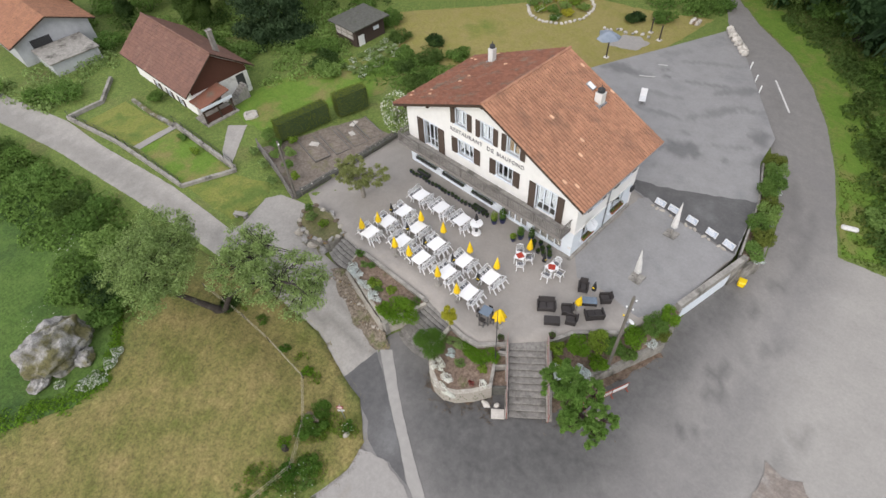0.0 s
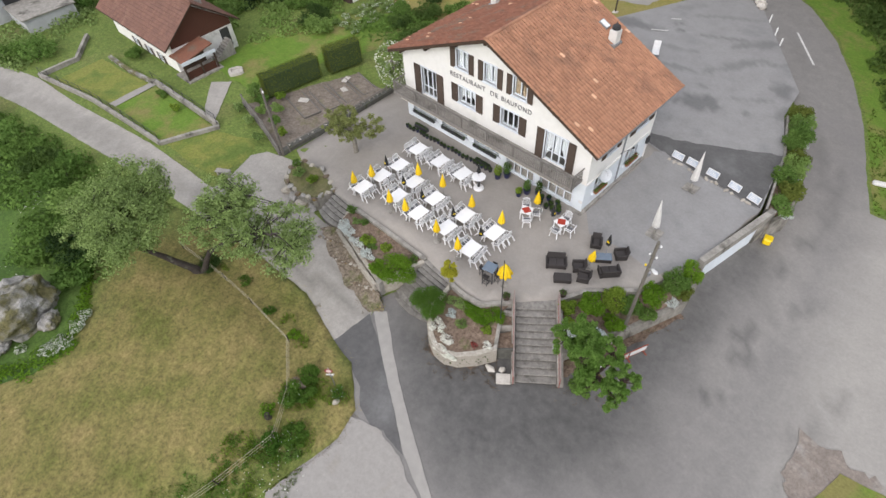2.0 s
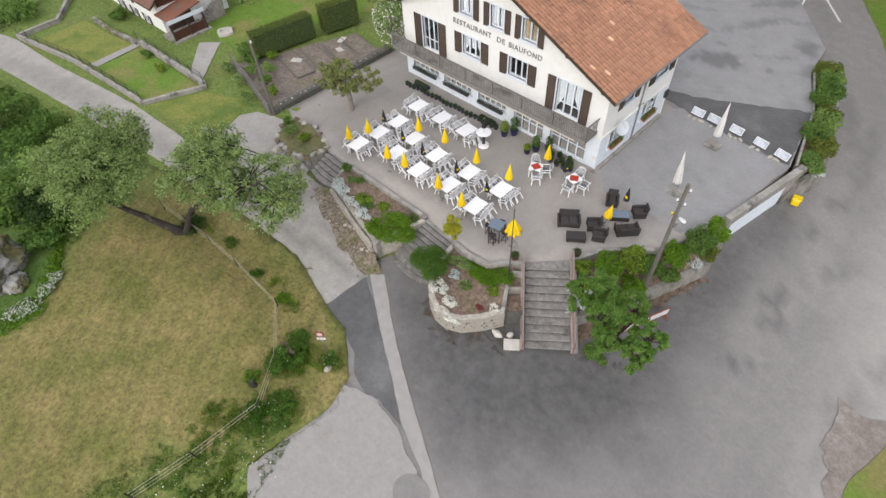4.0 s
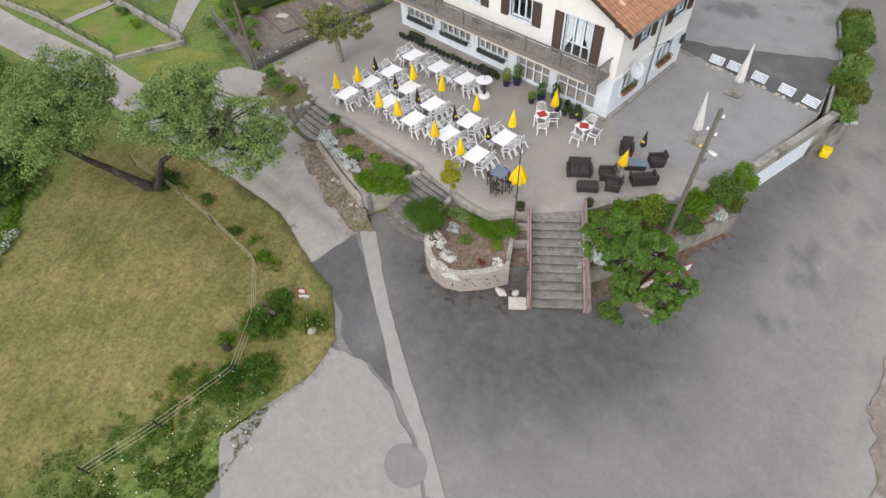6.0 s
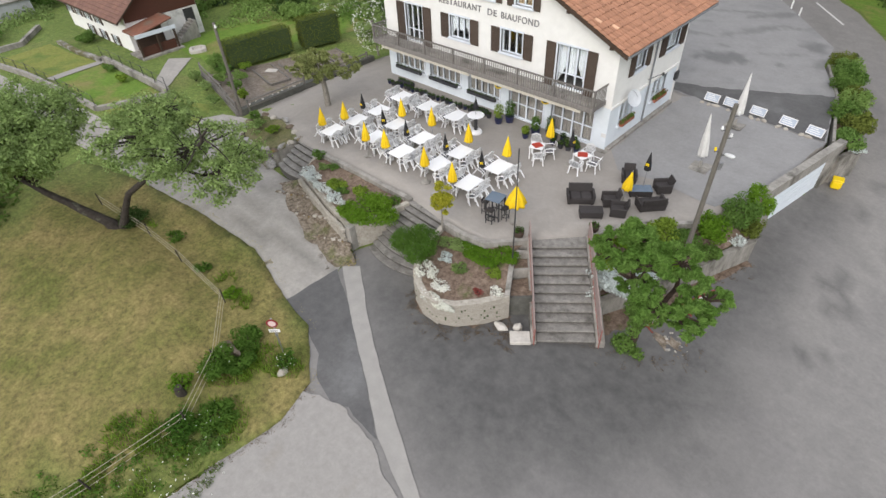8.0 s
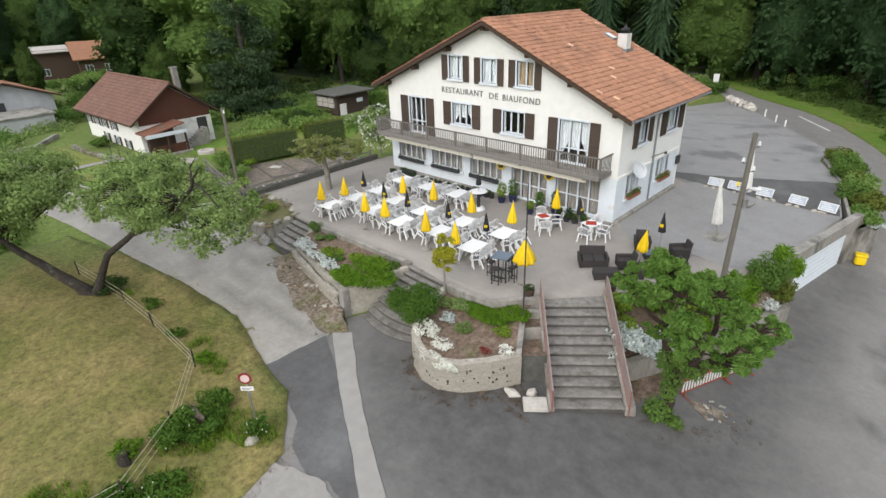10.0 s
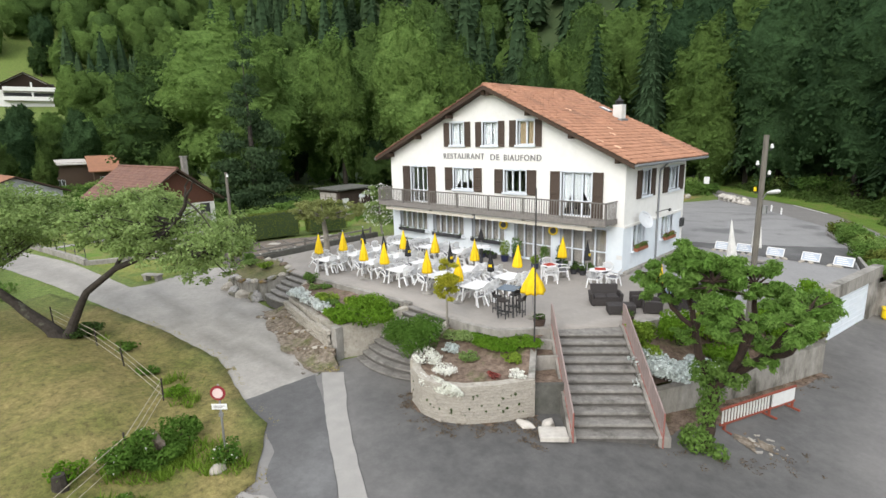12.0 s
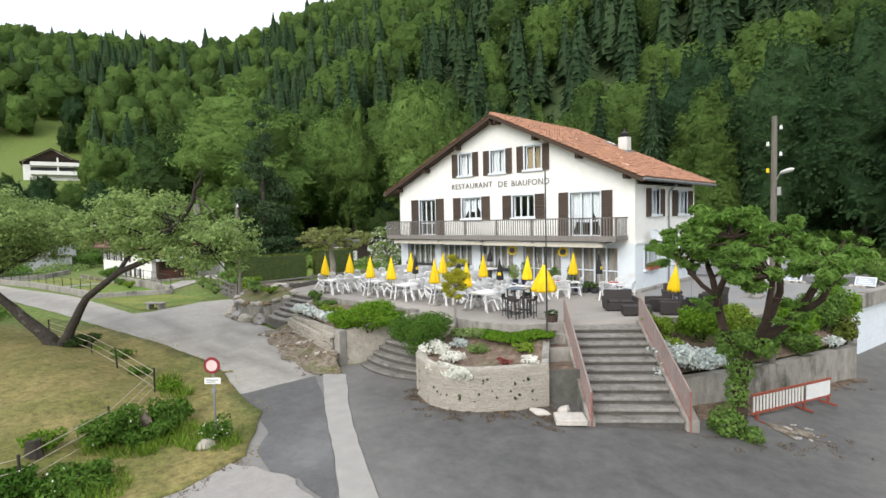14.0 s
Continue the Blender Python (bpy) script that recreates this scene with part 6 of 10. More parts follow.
chair, table = make_chair(), make_table()
TABLES = [(-12.0, -3.15), (-9.85, -3.05), (-7.75, -2.95), (-11.7, -5.25), (-11.8, -6.85), (-11.9, -8.45), (-9.65, -5.75), (-9.5, -7.45), (-7.45, -5.95), (-7.3, -7.6),
          (-4.9, -5.75), (-5.05, -7.3), (-2.55, -5.6), (-2.75, -7.55)]
rng = random.Random(11)
first = True
for x, y in TABLES:
    turn = rng.uniform(-4, 4)
    m = pose(x, y, 0.002, 0, 0, turn)
    if first:
        table.matrix_world = m
    else:
        copy_thing(table, m)
    for sx in (-1, 1):
        for sy in ((-0.31, 0.31) if x < -11 and y < -5 else (-0.4, 0.0, 0.4)):
            c = m @ pose(sx * rng.uniform(0.78, 0.86), sy + rng.uniform(-0.02, 0.02), 0, 0, 0, (90 if sx < 0 else -90) + rng.uniform(-4, 4)) @ tipped(rng.uniform(20, 26))
            if first:
                chair.matrix_world, first = c, False
            else:
                copy_thing(chair, c)

yellow = make_parasol(YELLOW, "closed yellow canvas parasol on a terrace table", r=0.2)
black = make_parasol(BLACK_CLOTH, "closed black canvas parasol beside a terrace table", h=2.0, low=1.1, r=0.13)
part("emblem", boxes((-0.07, 0.07, -0.125, -0.115, 1.3, 1.42)), YELLOW_PLASTIC, black, "yellow emblem on the cloth")
YEL = [(-12.5, -8.7), (-12.1, -7.45), (-9.25, -8.3), (-7.95, -8.1), (-9.8, -5.15), (-7.7, -4.95), (-5.1, -8.1), (-3.2, -8.2), (-5.0, -5.0), (-2.65, -4.9), (-2.1, -2.0)]
BLK = [(-12.0, -6.15), (-7.75, -6.75), (-9.65, -6.6), (-5.1, -6.55), (-2.8, -6.55), (-0.55, -2.35)]
for proto, spots in ((yellow, YEL), (black, BLK)):
    for i, (x, y) in enumerate(spots):
        m = pose(x, y, 0.002, rng.uniform(-2.5, 2.5), rng.uniform(-2.5, 2.5), rng.uniform(0, 90))
        if i == 0:
            proto.matrix_world = m
        else:
            copy_thing(proto, m)
lounge_y = make_parasol(YELLOW, "leaning closed yellow parasol between the lounge chairs", h=1.75, low=0.75, r=0.21)
lounge_y.matrix_world = pose(2.95, -3.35, 0.002, 5, 8, 0)
lounge_b = make_parasol(BLACK_CLOTH, "closed black parasol in the lounge table", h=2.15, low=1.25, r=0.14)
lounge_b.matrix_world = pose(3.3, -2.2, 0.002)
part("emblem", boxes((-0.08, 0.08, -0.13, -0.12, 1.5, 1.64)), YELLOW_PLASTIC, lounge_b, "yellow emblem on the cloth")
bar_y = make_parasol(YELLOW, "large half-closed yellow parasol beside the bar table", h=1.95, low=1.0, r=0.4)
bar_y.matrix_world = pose(0.2, -7.85, 0.002)
for x, y, tx, ty in ((4.45, 1.5, 3, -4), (4.1, 6.75, -5, -2)):
    w = make_parasol(WHITE_CLOTH, "tall closed white market parasol on a paving-slab base", h=2.85, low=0.7, r=0.21, foot=False, name="market_parasol", group="white market parasols")
    w.matrix_world = pose(x, y, 0.02, tx, ty, 0)
    part("slab_foot", boxes((-0.45, -0.02, -0.45, -0.02, 0, 0.06), (0.02, 0.45, -0.45, -0.02, 0, 0.06), (-0.45, -0.02, 0.02, 0.45, 0, 0.06), (0.02, 0.45, 0.02, 0.45, 0, 0.06), (-0.06, 0.06, -0.06, 0.06, 0.06, 0.4), bevel=0.008), CONCRETE, w)

# two small tables with red cloths
for x, y, a in ((-2.3, -2.75, 20), (-0.05, -2.1, -15)):
    m = pose(x, y, 0.002, 0, 0, a)
    t = thing("bistro_table", m, "small white terrace table", "table", "tables with red cloths")
    part("tabletop", boxes((-0.36, 0.36, -0.36, 0.36, 0.69, 0.72), bevel=0.01), PLASTIC, t)
    for sx in (-1, 1):
        for sy in (-1, 1):
            part("leg", boxes((sx * 0.31 - 0.025, sx * 0.31 + 0.025, sy * 0.31 - 0.025, sy * 0.31 + 0.025, 0, 0.69)), PLASTIC, t)
    cl = thing("tablecloth", m @ pose(0, 0, 0.724, 0, 0, 45), "small red cloth laid on a white table", "tablecloth", "red cloths")
    part("cloth", boxes((-0.24, 0.24, -0.24, 0.24, 0, 0.006), bevel=0.002), RED_CLOTH, cl)
    for k in (200, 290, 20):
        copy_thing(chair, m @ pose(0, 0, 0, 0, 0, k) @ pose(0, 0.62, 0, 0, 0, 0))

# round standing table
rt = thing("standing_table", pose(-6.45, -2.75, 0.002), "round white standing table with a black column", "table")
bm = bmesh.new()
lathe(bm, [(0.46, 1.06), (0.48, 1.075), (0.46, 1.09)], 28)
part("tabletop", bm, PLASTIC, rt)
bm = bmesh.new()
tube(bm, [(0, 0, 0.1), (0, 0, 1.06)], 0.1, 12)
part("column", bm, BLACK_METAL, rt)
bm = bmesh.new()
lathe(bm, [(0.36, 0.0), (0.37, 0.08), (0.3, 0.18), (0.12, 0.2)], 24)
part("foot", bm, PLASTIC, rt)
b3 = make_parasol(BLACK_CLOTH, "small closed black parasol standing on the round table", h=1.0, low=0.35, r=0.13, foot=False)
b3.matrix_world = pose(-6.45, -2.75, 1.09)

# bar table with four stools
bt = thing("bar_table", pose(-0.75, -8.05, 0.002, 0, 0, 12), "dark high bar table with a blue-grey top", "table")
part("tabletop", boxes((-0.36, 0.36, -0.36, 0.36, 1.04, 1.08), bevel=0.008), BLUE_GLASS_TOP, bt, "blue-grey glass top")
for sx in (-1, 1):
    for sy in (-1, 1):
        part("leg", boxes((sx * 0.32 - 0.025, sx * 0.32 + 0.025, sy * 0.32 - 0.025, sy * 0.32 + 0.025, 0, 1.04)), BLACK_METAL, bt)
for sy in (-0.32, 0.32):
    part("stretcher", boxes((-0.32, 0.32, sy - 0.02, sy + 0.02, 0.2, 0.25)), BLACK_METAL, bt)
st = None
for k in range(4):
    m = pose(-0.75, -8.05, 0.002, 0, 0, 12 + 90 * k) @ pose(0, -0.5, 0) @ Matrix.Diagonal((0.88, 0.88, 0.95, 1))
    if st:
        copy_thing(st, m)
        continue
    st = thing("bar_stool", m, "black square bar stool at the high table", "stool", "bar stools")
    part("seat", boxes((-0.2, 0.2, -0.18, 0.18, 0.7, 0.76), bevel=0.015), RATTAN, st)
    for sx in (-1, 1):
        for sy in (-1, 1):
            part("leg", boxes((sx * 0.17 - 0.018, sx * 0.17 + 0.018, sy * 0.15 - 0.018, sy * 0.15 + 0.018, 0, 0.7)), BLACK_METAL, st)
    part("foot_ring", boxes((-0.17, 0.17, -0.165, -0.135, 0.2, 0.23), (-0.17, 0.17, 0.135, 0.165, 0.2, 0.23), (-0.185, -0.155, -0.15, 0.15, 0.2, 0.23), (0.155, 0.185, -0.15, 0.15, 0.2, 0.23)), BLACK_METAL, st)
    part("back_board", boxes((-0.2, 0.2, -0.2, -0.17, 0.76, 0.92), bevel=0.008), RATTAN, st)


def lounge_seat(name, w, m, label):
    """A woven armchair or sofa: body, arms, raked back, cushion and feet; it faces -y."""
    so = thing(name, m @ Matrix.Diagonal((0.86, 0.86, 0.95, 1)), label, "sofa" if w > 0.8 else "armchair", "woven lounge furniture")
    h = w / 2
    part("body", boxes((-h, h, -0.36, 0.38, 0.06, 0.36), bevel=0.02), RATTAN, so)
    for s in (-1, 1):
        bm = boxes((s * h - 0.06, s * h + 0.06, -0.4, 0.4, 0.06, 0.56), bevel=0.025)
        for v in bm.verts:
            if v.co.z > 0.4:
                v.co.x += s * 0.05
        part("armrest", bm, RATTAN, so)
    bm = boxes((-h, h, 0.3, 0.4, 0.3, 0.8), bevel=0.025)
    for v in bm.verts:
        if v.co.z > 0.6:
            v.co.y += 0.12
    part("backrest", bm, RATTAN, so)
    n = 2 if w > 0.8 else 1
    for i in range(n):
        a, b = lin(-h + 0.07, h - 0.07, i / n), lin(-h + 0.07, h - 0.07, (i + 1) / n)
        part("cushion", boxes((a + 0.01, b - 0.01, -0.36, 0.3, 0.36, 0.44), bevel=0.03), RATTAN, so, "dark seat cushion")
    for sx in (-1, 1):
        for sy in (-0.3, 0.32):
            part("foot", boxes((sx * (h - 0.06) - 0.03, sx * (h - 0.06) + 0.03, sy - 0.03, sy + 0.03, 0, 0.06)), BLACK_METAL, so)
    return so


lounge_seat("lounge_sofa", 1.25, pose(1.5, -4.65, 0.002, 0, 0, 38), "dark woven two-seat sofa on the terrace")
lounge_seat("lounge_armchair", 0.62, pose(2.65, -4.0, 0.002, 0, 0, -50), "dark woven armchair on the terrace")
lounge_seat("lounge_armchair", 0.62, pose(3.3, -4.45, 0.002, 0, 0, -62), "dark woven armchair on the terrace")
lounge_seat("lounge_armchair", 0.62, pose(2.35, -1.75, 0.002, 0, 0, 30), "dark woven armchair on the terrace")
lounge_seat("lounge_armchair", 0.62, pose(3.95, -1.55, 0.002, 0, 0, -45), "dark woven armchair on the terrace")
lounge_seat("lounge_sofa", 1.25, pose(4.15, -3.1, 0.002, 0, 0, 228), "dark woven two-seat sofa with its back to the road")
for x, y, a, top, label in ((2.45, -5.3, 38, RATTAN, "low dark woven coffee table beside the sofa"), (3.3, -2.45, 38, BLUE_GLASS_TOP, "low dark coffee table with a glass top")):
    ct = thing("coffee_table", pose(x, y, 0.002, 0, 0, a), label, "table", "lounge tables")
    part("body", boxes((-0.5, 0.5, -0.27, 0.27, 0.06, 0.36), bevel=0.02), RATTAN, ct)
    part("tabletop", boxes((-0.51, 0.51, -0.28, 0.28, 0.36, 0.38), bevel=0.006), top, ct)
    for sx in (-1, 1):
        for sy in (-1, 1):
            part("foot", boxes((sx * 0.44 - 0.03, sx * 0.44 + 0.03, sy * 0.22 - 0.03, sy * 0.22 + 0.03, 0, 0.06)), BLACK_METAL, ct)
mat_ob = thing("doormat", pose(4.75, -2.9, 0.006, 0, 0, 40), "flat dark mat on the terrace", "mat")
part("weave", boxes((-0.5, 0.5, -0.45, 0.45, 0, 0.012)), RATTAN, mat_ob)


def pot(x, y, r, h, glaze, leaf, label, plant_h=0.0, n=160, seed=0, lean=1.0, z=0.002, group="pots along the front"):
    p = thing("plant_pot", pose(x, y, z), label, "plant pot", group)
    bm = bmesh.new()
    lathe(bm, [(r * 0.7, 0.0), (r * 0.9, h * 0.5), (r, h * 0.94), (r * 1.04, h), (r * 0.9, h), (r * 0.86, h - 0.04)], 14)
    part("pot", bm, glaze, p)
    if plant_h:
        rg = np.random.default_rng(seed + 300)
        tagged(foliage("plant", [(0, 0, h + plant_h * 0.5, r * lean, r * lean, plant_h * 0.6)], n, 0.05, leaf, rg, p), kind="stuff")
    return p


for i in range(24):
    pot(lin(-15.2, -7.0, i / 23), lin(-1.3, -0.98, i / 23) + 0.05 * math.sin(i * 5), 0.13 + 0.015 * (i % 3), 0.24 + 0.03 * (i % 2), (BLUE_POT, DARK_POT, DARK_POT)[i % 3], LEAF_DARK,
        "small dark pot with a low plant along the front", 0.1, 36, i)
for x in (-14.2, -7.9):
    tr = thing("planter_trough", pose(x, -0.75, 0.002), "long dark planter trough against the wall", "planter", "planter troughs")
    part("trough", boxes((-0.65, 0.65, -0.16, 0.16, 0, 0.28), bevel=0.015), DARK_POT, tr)
    foliage("plant", [(lin(-0.55, 0.55, i / 5), 0, 0.32, 0.14, 0.12, 0.07) for i in range(6)], 150, 0.045, LEAF_DARK, np.random.default_rng(77 + int(x)), tr)
for i, (x, y, r, h, g, lf, ph) in enumerate([(-6.15, -1.1, 0.24, 0.38, BLUE_POT, LEAF_LIME, 0.75), (-5.75, -0.6, 0.26, 0.42, BLUE_POT, LEAF_BUSH, 0.9), (-3.95, -1.5, 0.2, 0.3, BLUE_POT, LEAF_LIME, 0.4),
                                             (-3.7, -0.95, 0.25, 0.4, BLUE_POT, LEAF_BUSH, 0.7), (-3.05, -0.55, 0.22, 0.35, BLUE_POT, LEAF_DARK, 0.8)]):
    pot(x, y, r, h, g, lf, "blue glazed pot with an upright shrub by the door", ph, 420, 30 + i, 1.15, group="blue pots by the door")
for i, (x, y) in enumerate([(-2.6, -0.75), (-2.2, -0.5), (-1.8, -0.8), (-1.5, -0.45), (-1.2, -0.75), (-2.4, -1.15), (-1.9, -1.2), (-1.0, -1.05), (-1.45, -1.15)]):
    pot(x, y, 0.17, 0.26, (DARK_POT, BLUE_POT)[i % 2], LEAF_DARK, "dark pot with trailing leaves beside the wall", 0.22, 90, 60 + i)
for i, (x, y) in enumerate([(0.95, -8.55), (3.15, -6.2)]):
    pot(x, y, 0.22, 0.34, TUB_BROWN, LEAF_DARK, "brown tub with a small plant at the head of the stairs", 0.15, 80, 80 + i, group="tubs by the stairs")

# white notice panels propped at the edge of the dark asphalt, with stones at their feet
PANEL = mat("faded_blue_print", (0.42, 0.48, 0.56), (0.36, 0.41, 0.49), 6, 0.6, 0.03, 30)
panel = None
for i, (x, y, a) in enumerate([(1.9, 8.9, -4), (3.0, 8.9, -6), (4.55, 8.75, -7), (6.2, 8.5, -10), (7.6, 8.25, -12)]):
    m = pose(x, y, 0.014, 0, 0, a)
    if panel:
        copy_thing(panel, m)
    else:
        panel = thing("notice_panel", m, "white framed notice panel propped up at a slant on the asphalt", "panel", "white notice panels")
        tilt = Matrix.Rotation(radians(-24), 4, "X")
        part("board", box(bmesh.new(), -0.38, 0.38, 0.0, 0.03, 0.05, 0.41, m=tilt), PANEL, panel, "pale blue printed board")
        for q in ((-0.42, 0.42, -0.02, 0.05, 0.0, 0.05), (-0.42, 0.42, -0.02, 0.05, 0.41, 0.46), (-0.42, -0.38, -0.02, 0.05, 0.05, 0.41), (0.38, 0.42, -0.02, 0.05, 0.05, 0.41)):
            part("frame_bar", box(bmesh.new(), *q, m=tilt), SIGN_WHITE, panel)
        for k in range(3):
            part("print_bar", box(bmesh.new(), -0.3, 0.3 - 0.1 * k, -0.006, 0.002, 0.12 + 0.1 * k, 0.16 + 0.1 * k, m=tilt), SIGN_WHITE, panel)
        for s in (-0.35, 0.35):
            part("prop", boxes((s - 0.02, s + 0.02, 0.19, 0.22, 0, 0.38)), STEEL, panel)


def rock(name, x, y, z, r, material, label, seed, group="", category="stone", sub=2, rough=0.0):
    bm = bmesh.new()
    bmesh.ops.create_icosphere(bm, subdivisions=sub, radius=1.0)
    for v in bm.verts:
        k = 1 + 0.35 * noise.noise(v.co * 1.3 + Vector((seed * 3.7, 0, 0))) + 0.12 * noise.noise(v.co * 4 + Vector((0, seed * 2.1, 0)))
        if rough:
            k += rough * (0.3 * abs(noise.noise(v.co * 1.9 + Vector((0, 0, seed)))) - 0.22 * abs(noise.noise(v.co * 3.4 + Vector((seed, 0, 0)))) + 0.05 * noise.noise(v.co * 11))
        v.co = Vector((v.co.x * r[0], v.co.y * r[1], v.co.z * r[2])) * k
        v.co.z = max(v.co.z, -0.45 * r[2])
    ob = part(name, bm, material, None, label)
    ob.location = (x, y, z + 0.42 * r[2])
    ob.rotation_euler = (0, 0, seed * 1.7)
    return tagged(ob, "", category, group)


for i, (x, y) in enumerate((x, y + 0.6) for x, y in [(1.55, 7.95), (1.95, 7.9), (2.35, 7.95), (3.1, 7.85), (3.5, 7.8), (4.4, 7.75), (4.8, 7.7), (5.1, 7.75), (5.9, 7.55), (6.3, 7.5), (7.1, 7.4), (7.45, 7.35)]):
    rock("stone", x, y, deck(x, y), (0.14 + 0.05 * (i % 3), 0.12, 0.09), STONE, "rough stone at the foot of the notice panels", i, group="stones by the panels")
for i in range(26):
    t = i / 25
    rock("boulder", lin(-7.1, -3.4, t) + 0.3 * math.sin(i * 3), lin(39.8, 35.6, t), deck(0, lin(39.8, 35.6, t)) + 0.02 + (0.3 if i % 4 == 2 else 0), (0.3 + 0.06 * (i % 4), 0.28 + 0.04 * (i % 3), 0.3), PALE_STONE, "pale quarry stone closing the car park", 20 + i, group="stones at the car park", rough=0.6)
for i, (x, y) in enumerate([(-1.9, 33.6), (-0.5, 31.6), (0.6, 30.0)]):
    bo = thing("bollard", pose(x, y, ground_height(x, y) + 0.04), "small white roadside marker post", "bollard", "marker posts")
    bm = bmesh.new()
    lathe(bm, [(0.07, 0), (0.07, 0.75), (0.03, 0.85)], 10)
    part("post", bm, SIGN_WHITE, bo)

# poles
up = thing("utility_pole", pose(6.7, -5.1, -1.2), "weathered wooden utility pole with insulators and a street lamp", "utility pole")
bm = bmesh.new()
tube(bm, [(0, 0, -0.6), (0, 0, 4), (0.0, 0.0, 7.75)], [0.105, 0.09, 0.075], 12)
part("pole", bm, POLE_WOOD, up)
for k, (dx, z, g) in enumerate(((0.2, 7.4, SIGN_WHITE), (-0.2, 6.9, SIGN_WHITE), (0.2, 6.6, SIGN_WHITE), (-0.2, 6.1, YELLOW_PLASTIC))):
    bm = bmesh.new()
    tube(bm, [(0, 0, z - 0.1), (dx * 0.7, dx * 0.7, z - 0.1), (dx * 0.7, dx * 0.7, z)], 0.015, 6)
    part("hook", bm, BLACK_METAL, up)
    bm = bmesh.new()
    lathe(bm, [(0.04, 0.0), (0.052, 0.03), (0.035, 0.06), (0.045, 0.09), (0.02, 0.13)], 10, (dx * 0.7, dx * 0.7, z - 0.05))
    part("insulator", bm, g, up, "glazed insulator")
bm = bmesh.new()
tube(bm, [(0, 0, 5.75), (0.08, -0.03, 5.85), (0.16, -0.08, 5.98), (0.26, -0.13, 6.02)], 0.025, 8)
part("lamp_arm", bm, STEEL, up)
bm = bmesh.new()
lathe(bm, [(0.04, -0.35), (0.1, -0.25), (0.13, 0.05), (0.11, 0.25), (0.04, 0.35)], 12)
bmesh.ops.transform(bm, matrix=pose(0.38, -0.2, 6.06, 78, 0, 60) @ Matrix.Diagonal((0.8, 0.5, 0.62, 1)), verts=bm.verts[:])
part("lamp_head", bm, WHITE_METAL, up, "white street lamp head")
part("fuse_box", boxes((0.1, 0.2, -0.08, 0.08, 5.35, 5.6)), STEEL, up)

tp = thing("lamp_mast", pose(1.55, -9.75, -0.5), "thin dark metal mast beside the stairs", "mast")
bm = bmesh.new()
tube(bm, [(0, 0, 0), (0, 0, 5.6)], [0.03, 0.022], 8)
part("mast", bm, BLACK_METAL, tp)

lp = thing("wooden_pole", pose(-20.85, -9.35, ground_height(-20.85, -9.35) - 0.1), "slim dark wooden pole by the vegetable garden", "utility pole")
bm = bmesh.new()
tube(bm, [(0, 0, -0.4), (0, 0, 6.0)], [0.11, 0.085], 10)
part("pole", bm, POLE_WOOD, lp)
bm = bmesh.new()
lathe(bm, [(0.05, 5.7), (0.07, 5.75), (0.03, 5.9)], 8, (0.12, 0, 0))
part("insulator", bm, SIGN_WHITE, lp)

# road sign
gz = ground_height(-2.9, -18.4)
rs = thing("road_sign", pose(-2.9, -18.4, gz, 0, 0, 42), "round red and white no-entry sign with a white plate below", "road sign")
bm = bmesh.new()
tube(bm, [(0, 0.03, -0.3), (0, 0.03, 2.05)], 0.03, 8)
part("post", bm, STEEL, rs)
bm = bmesh.new()
lathe(bm, [(0.215, -0.008), (0.215, 0.008)], 28)
bmesh.ops.transform(bm, matrix=pose(0, -0.02, 1.82, 90, 0, 0), verts=bm.verts[:])
part("disc", bm, SIGN_RED, rs)
bm = bmesh.new()
lathe(bm, [(0.145, -0.004), (0.145, 0.004)], 28)
bmesh.ops.transform(bm, matrix=pose(0, -0.034, 1.82, 90, 0, 0), verts=bm.verts[:])
part("disc_centre", bm, SIGN_PINK, rs)
part("plate", boxes((-0.21, 0.21, -0.03, -0.015, 1.34, 1.5)), SIGN_WHITE, rs)
for k in range(2):
    part("text_bar", boxes((-0.16, 0.15 - 0.06 * k, -0.036, -0.031, 1.43 - 0.05 * k, 1.452 - 0.05 * k)), LETTER, rs)
part("clamp", boxes((-0.05, 0.05, 0.0, 0.06, 1.1, 1.2)), STEEL, rs)

ts = thing("traffic_sign", pose(-10.2, 44.5, ground_height(-10.2, 44.5), 0, 0, 25), "small white roadside sign seen from afar", "road sign")
part("plate", boxes((-0.3, 0.3, -0.02, 0.02, 0.9, 1.9)), SIGN_WHITE, ts)
part("post", boxes((-0.03, 0.03, 0.02, 0.06, -0.3, 1.9)), STEEL, ts)

# red and white barrier leaning by the wall
ba, bb = Vector((6.85, -7.9)), Vector((8.15, -4.75))
bl = (bb - ba).length
bz = ground_height(7.5, -6.3) + 0.04
br = thing("barrier", pose(ba.x, ba.y, bz, 0, 0, math.degrees(math.atan2(bb.y - ba.y, bb.x - ba.x))), "red and white slatted road barrier beside the wall", "barrier")
part("top_rail", boxes((0, bl, -0.025, 0.025, 0.72, 0.78)), RED_PAINT, br)
part("bottom_rail", boxes((0, bl, -0.025, 0.025, 0.22, 0.28)), RED_PAINT, br)
sl = part("slat", boxes((-0.03, 0.03, -0.012, 0.012, 0.28, 0.72)), OLD_RENDER, br)
sl.matrix_local = pose(0.1, 0, 0)
for i in range(1, 16):
    again(sl, br, pose(0.1 + 0.135 * i, 0, 0))
part("end_panel", boxes((bl - 1.1, bl - 0.05, -0.02, 0.02, 0.28, 0.72)), WHITE_METAL, br)
for x in (0.2, bl - 1.2, bl - 0.1):
    part("foot", boxes((x - 0.03, x + 0.03, -0.26, 0.26, 0, 0.05), (x - 0.03, x + 0.03, -0.03, 0.03, 0.05, 0.3)), RED_PAINT, br)

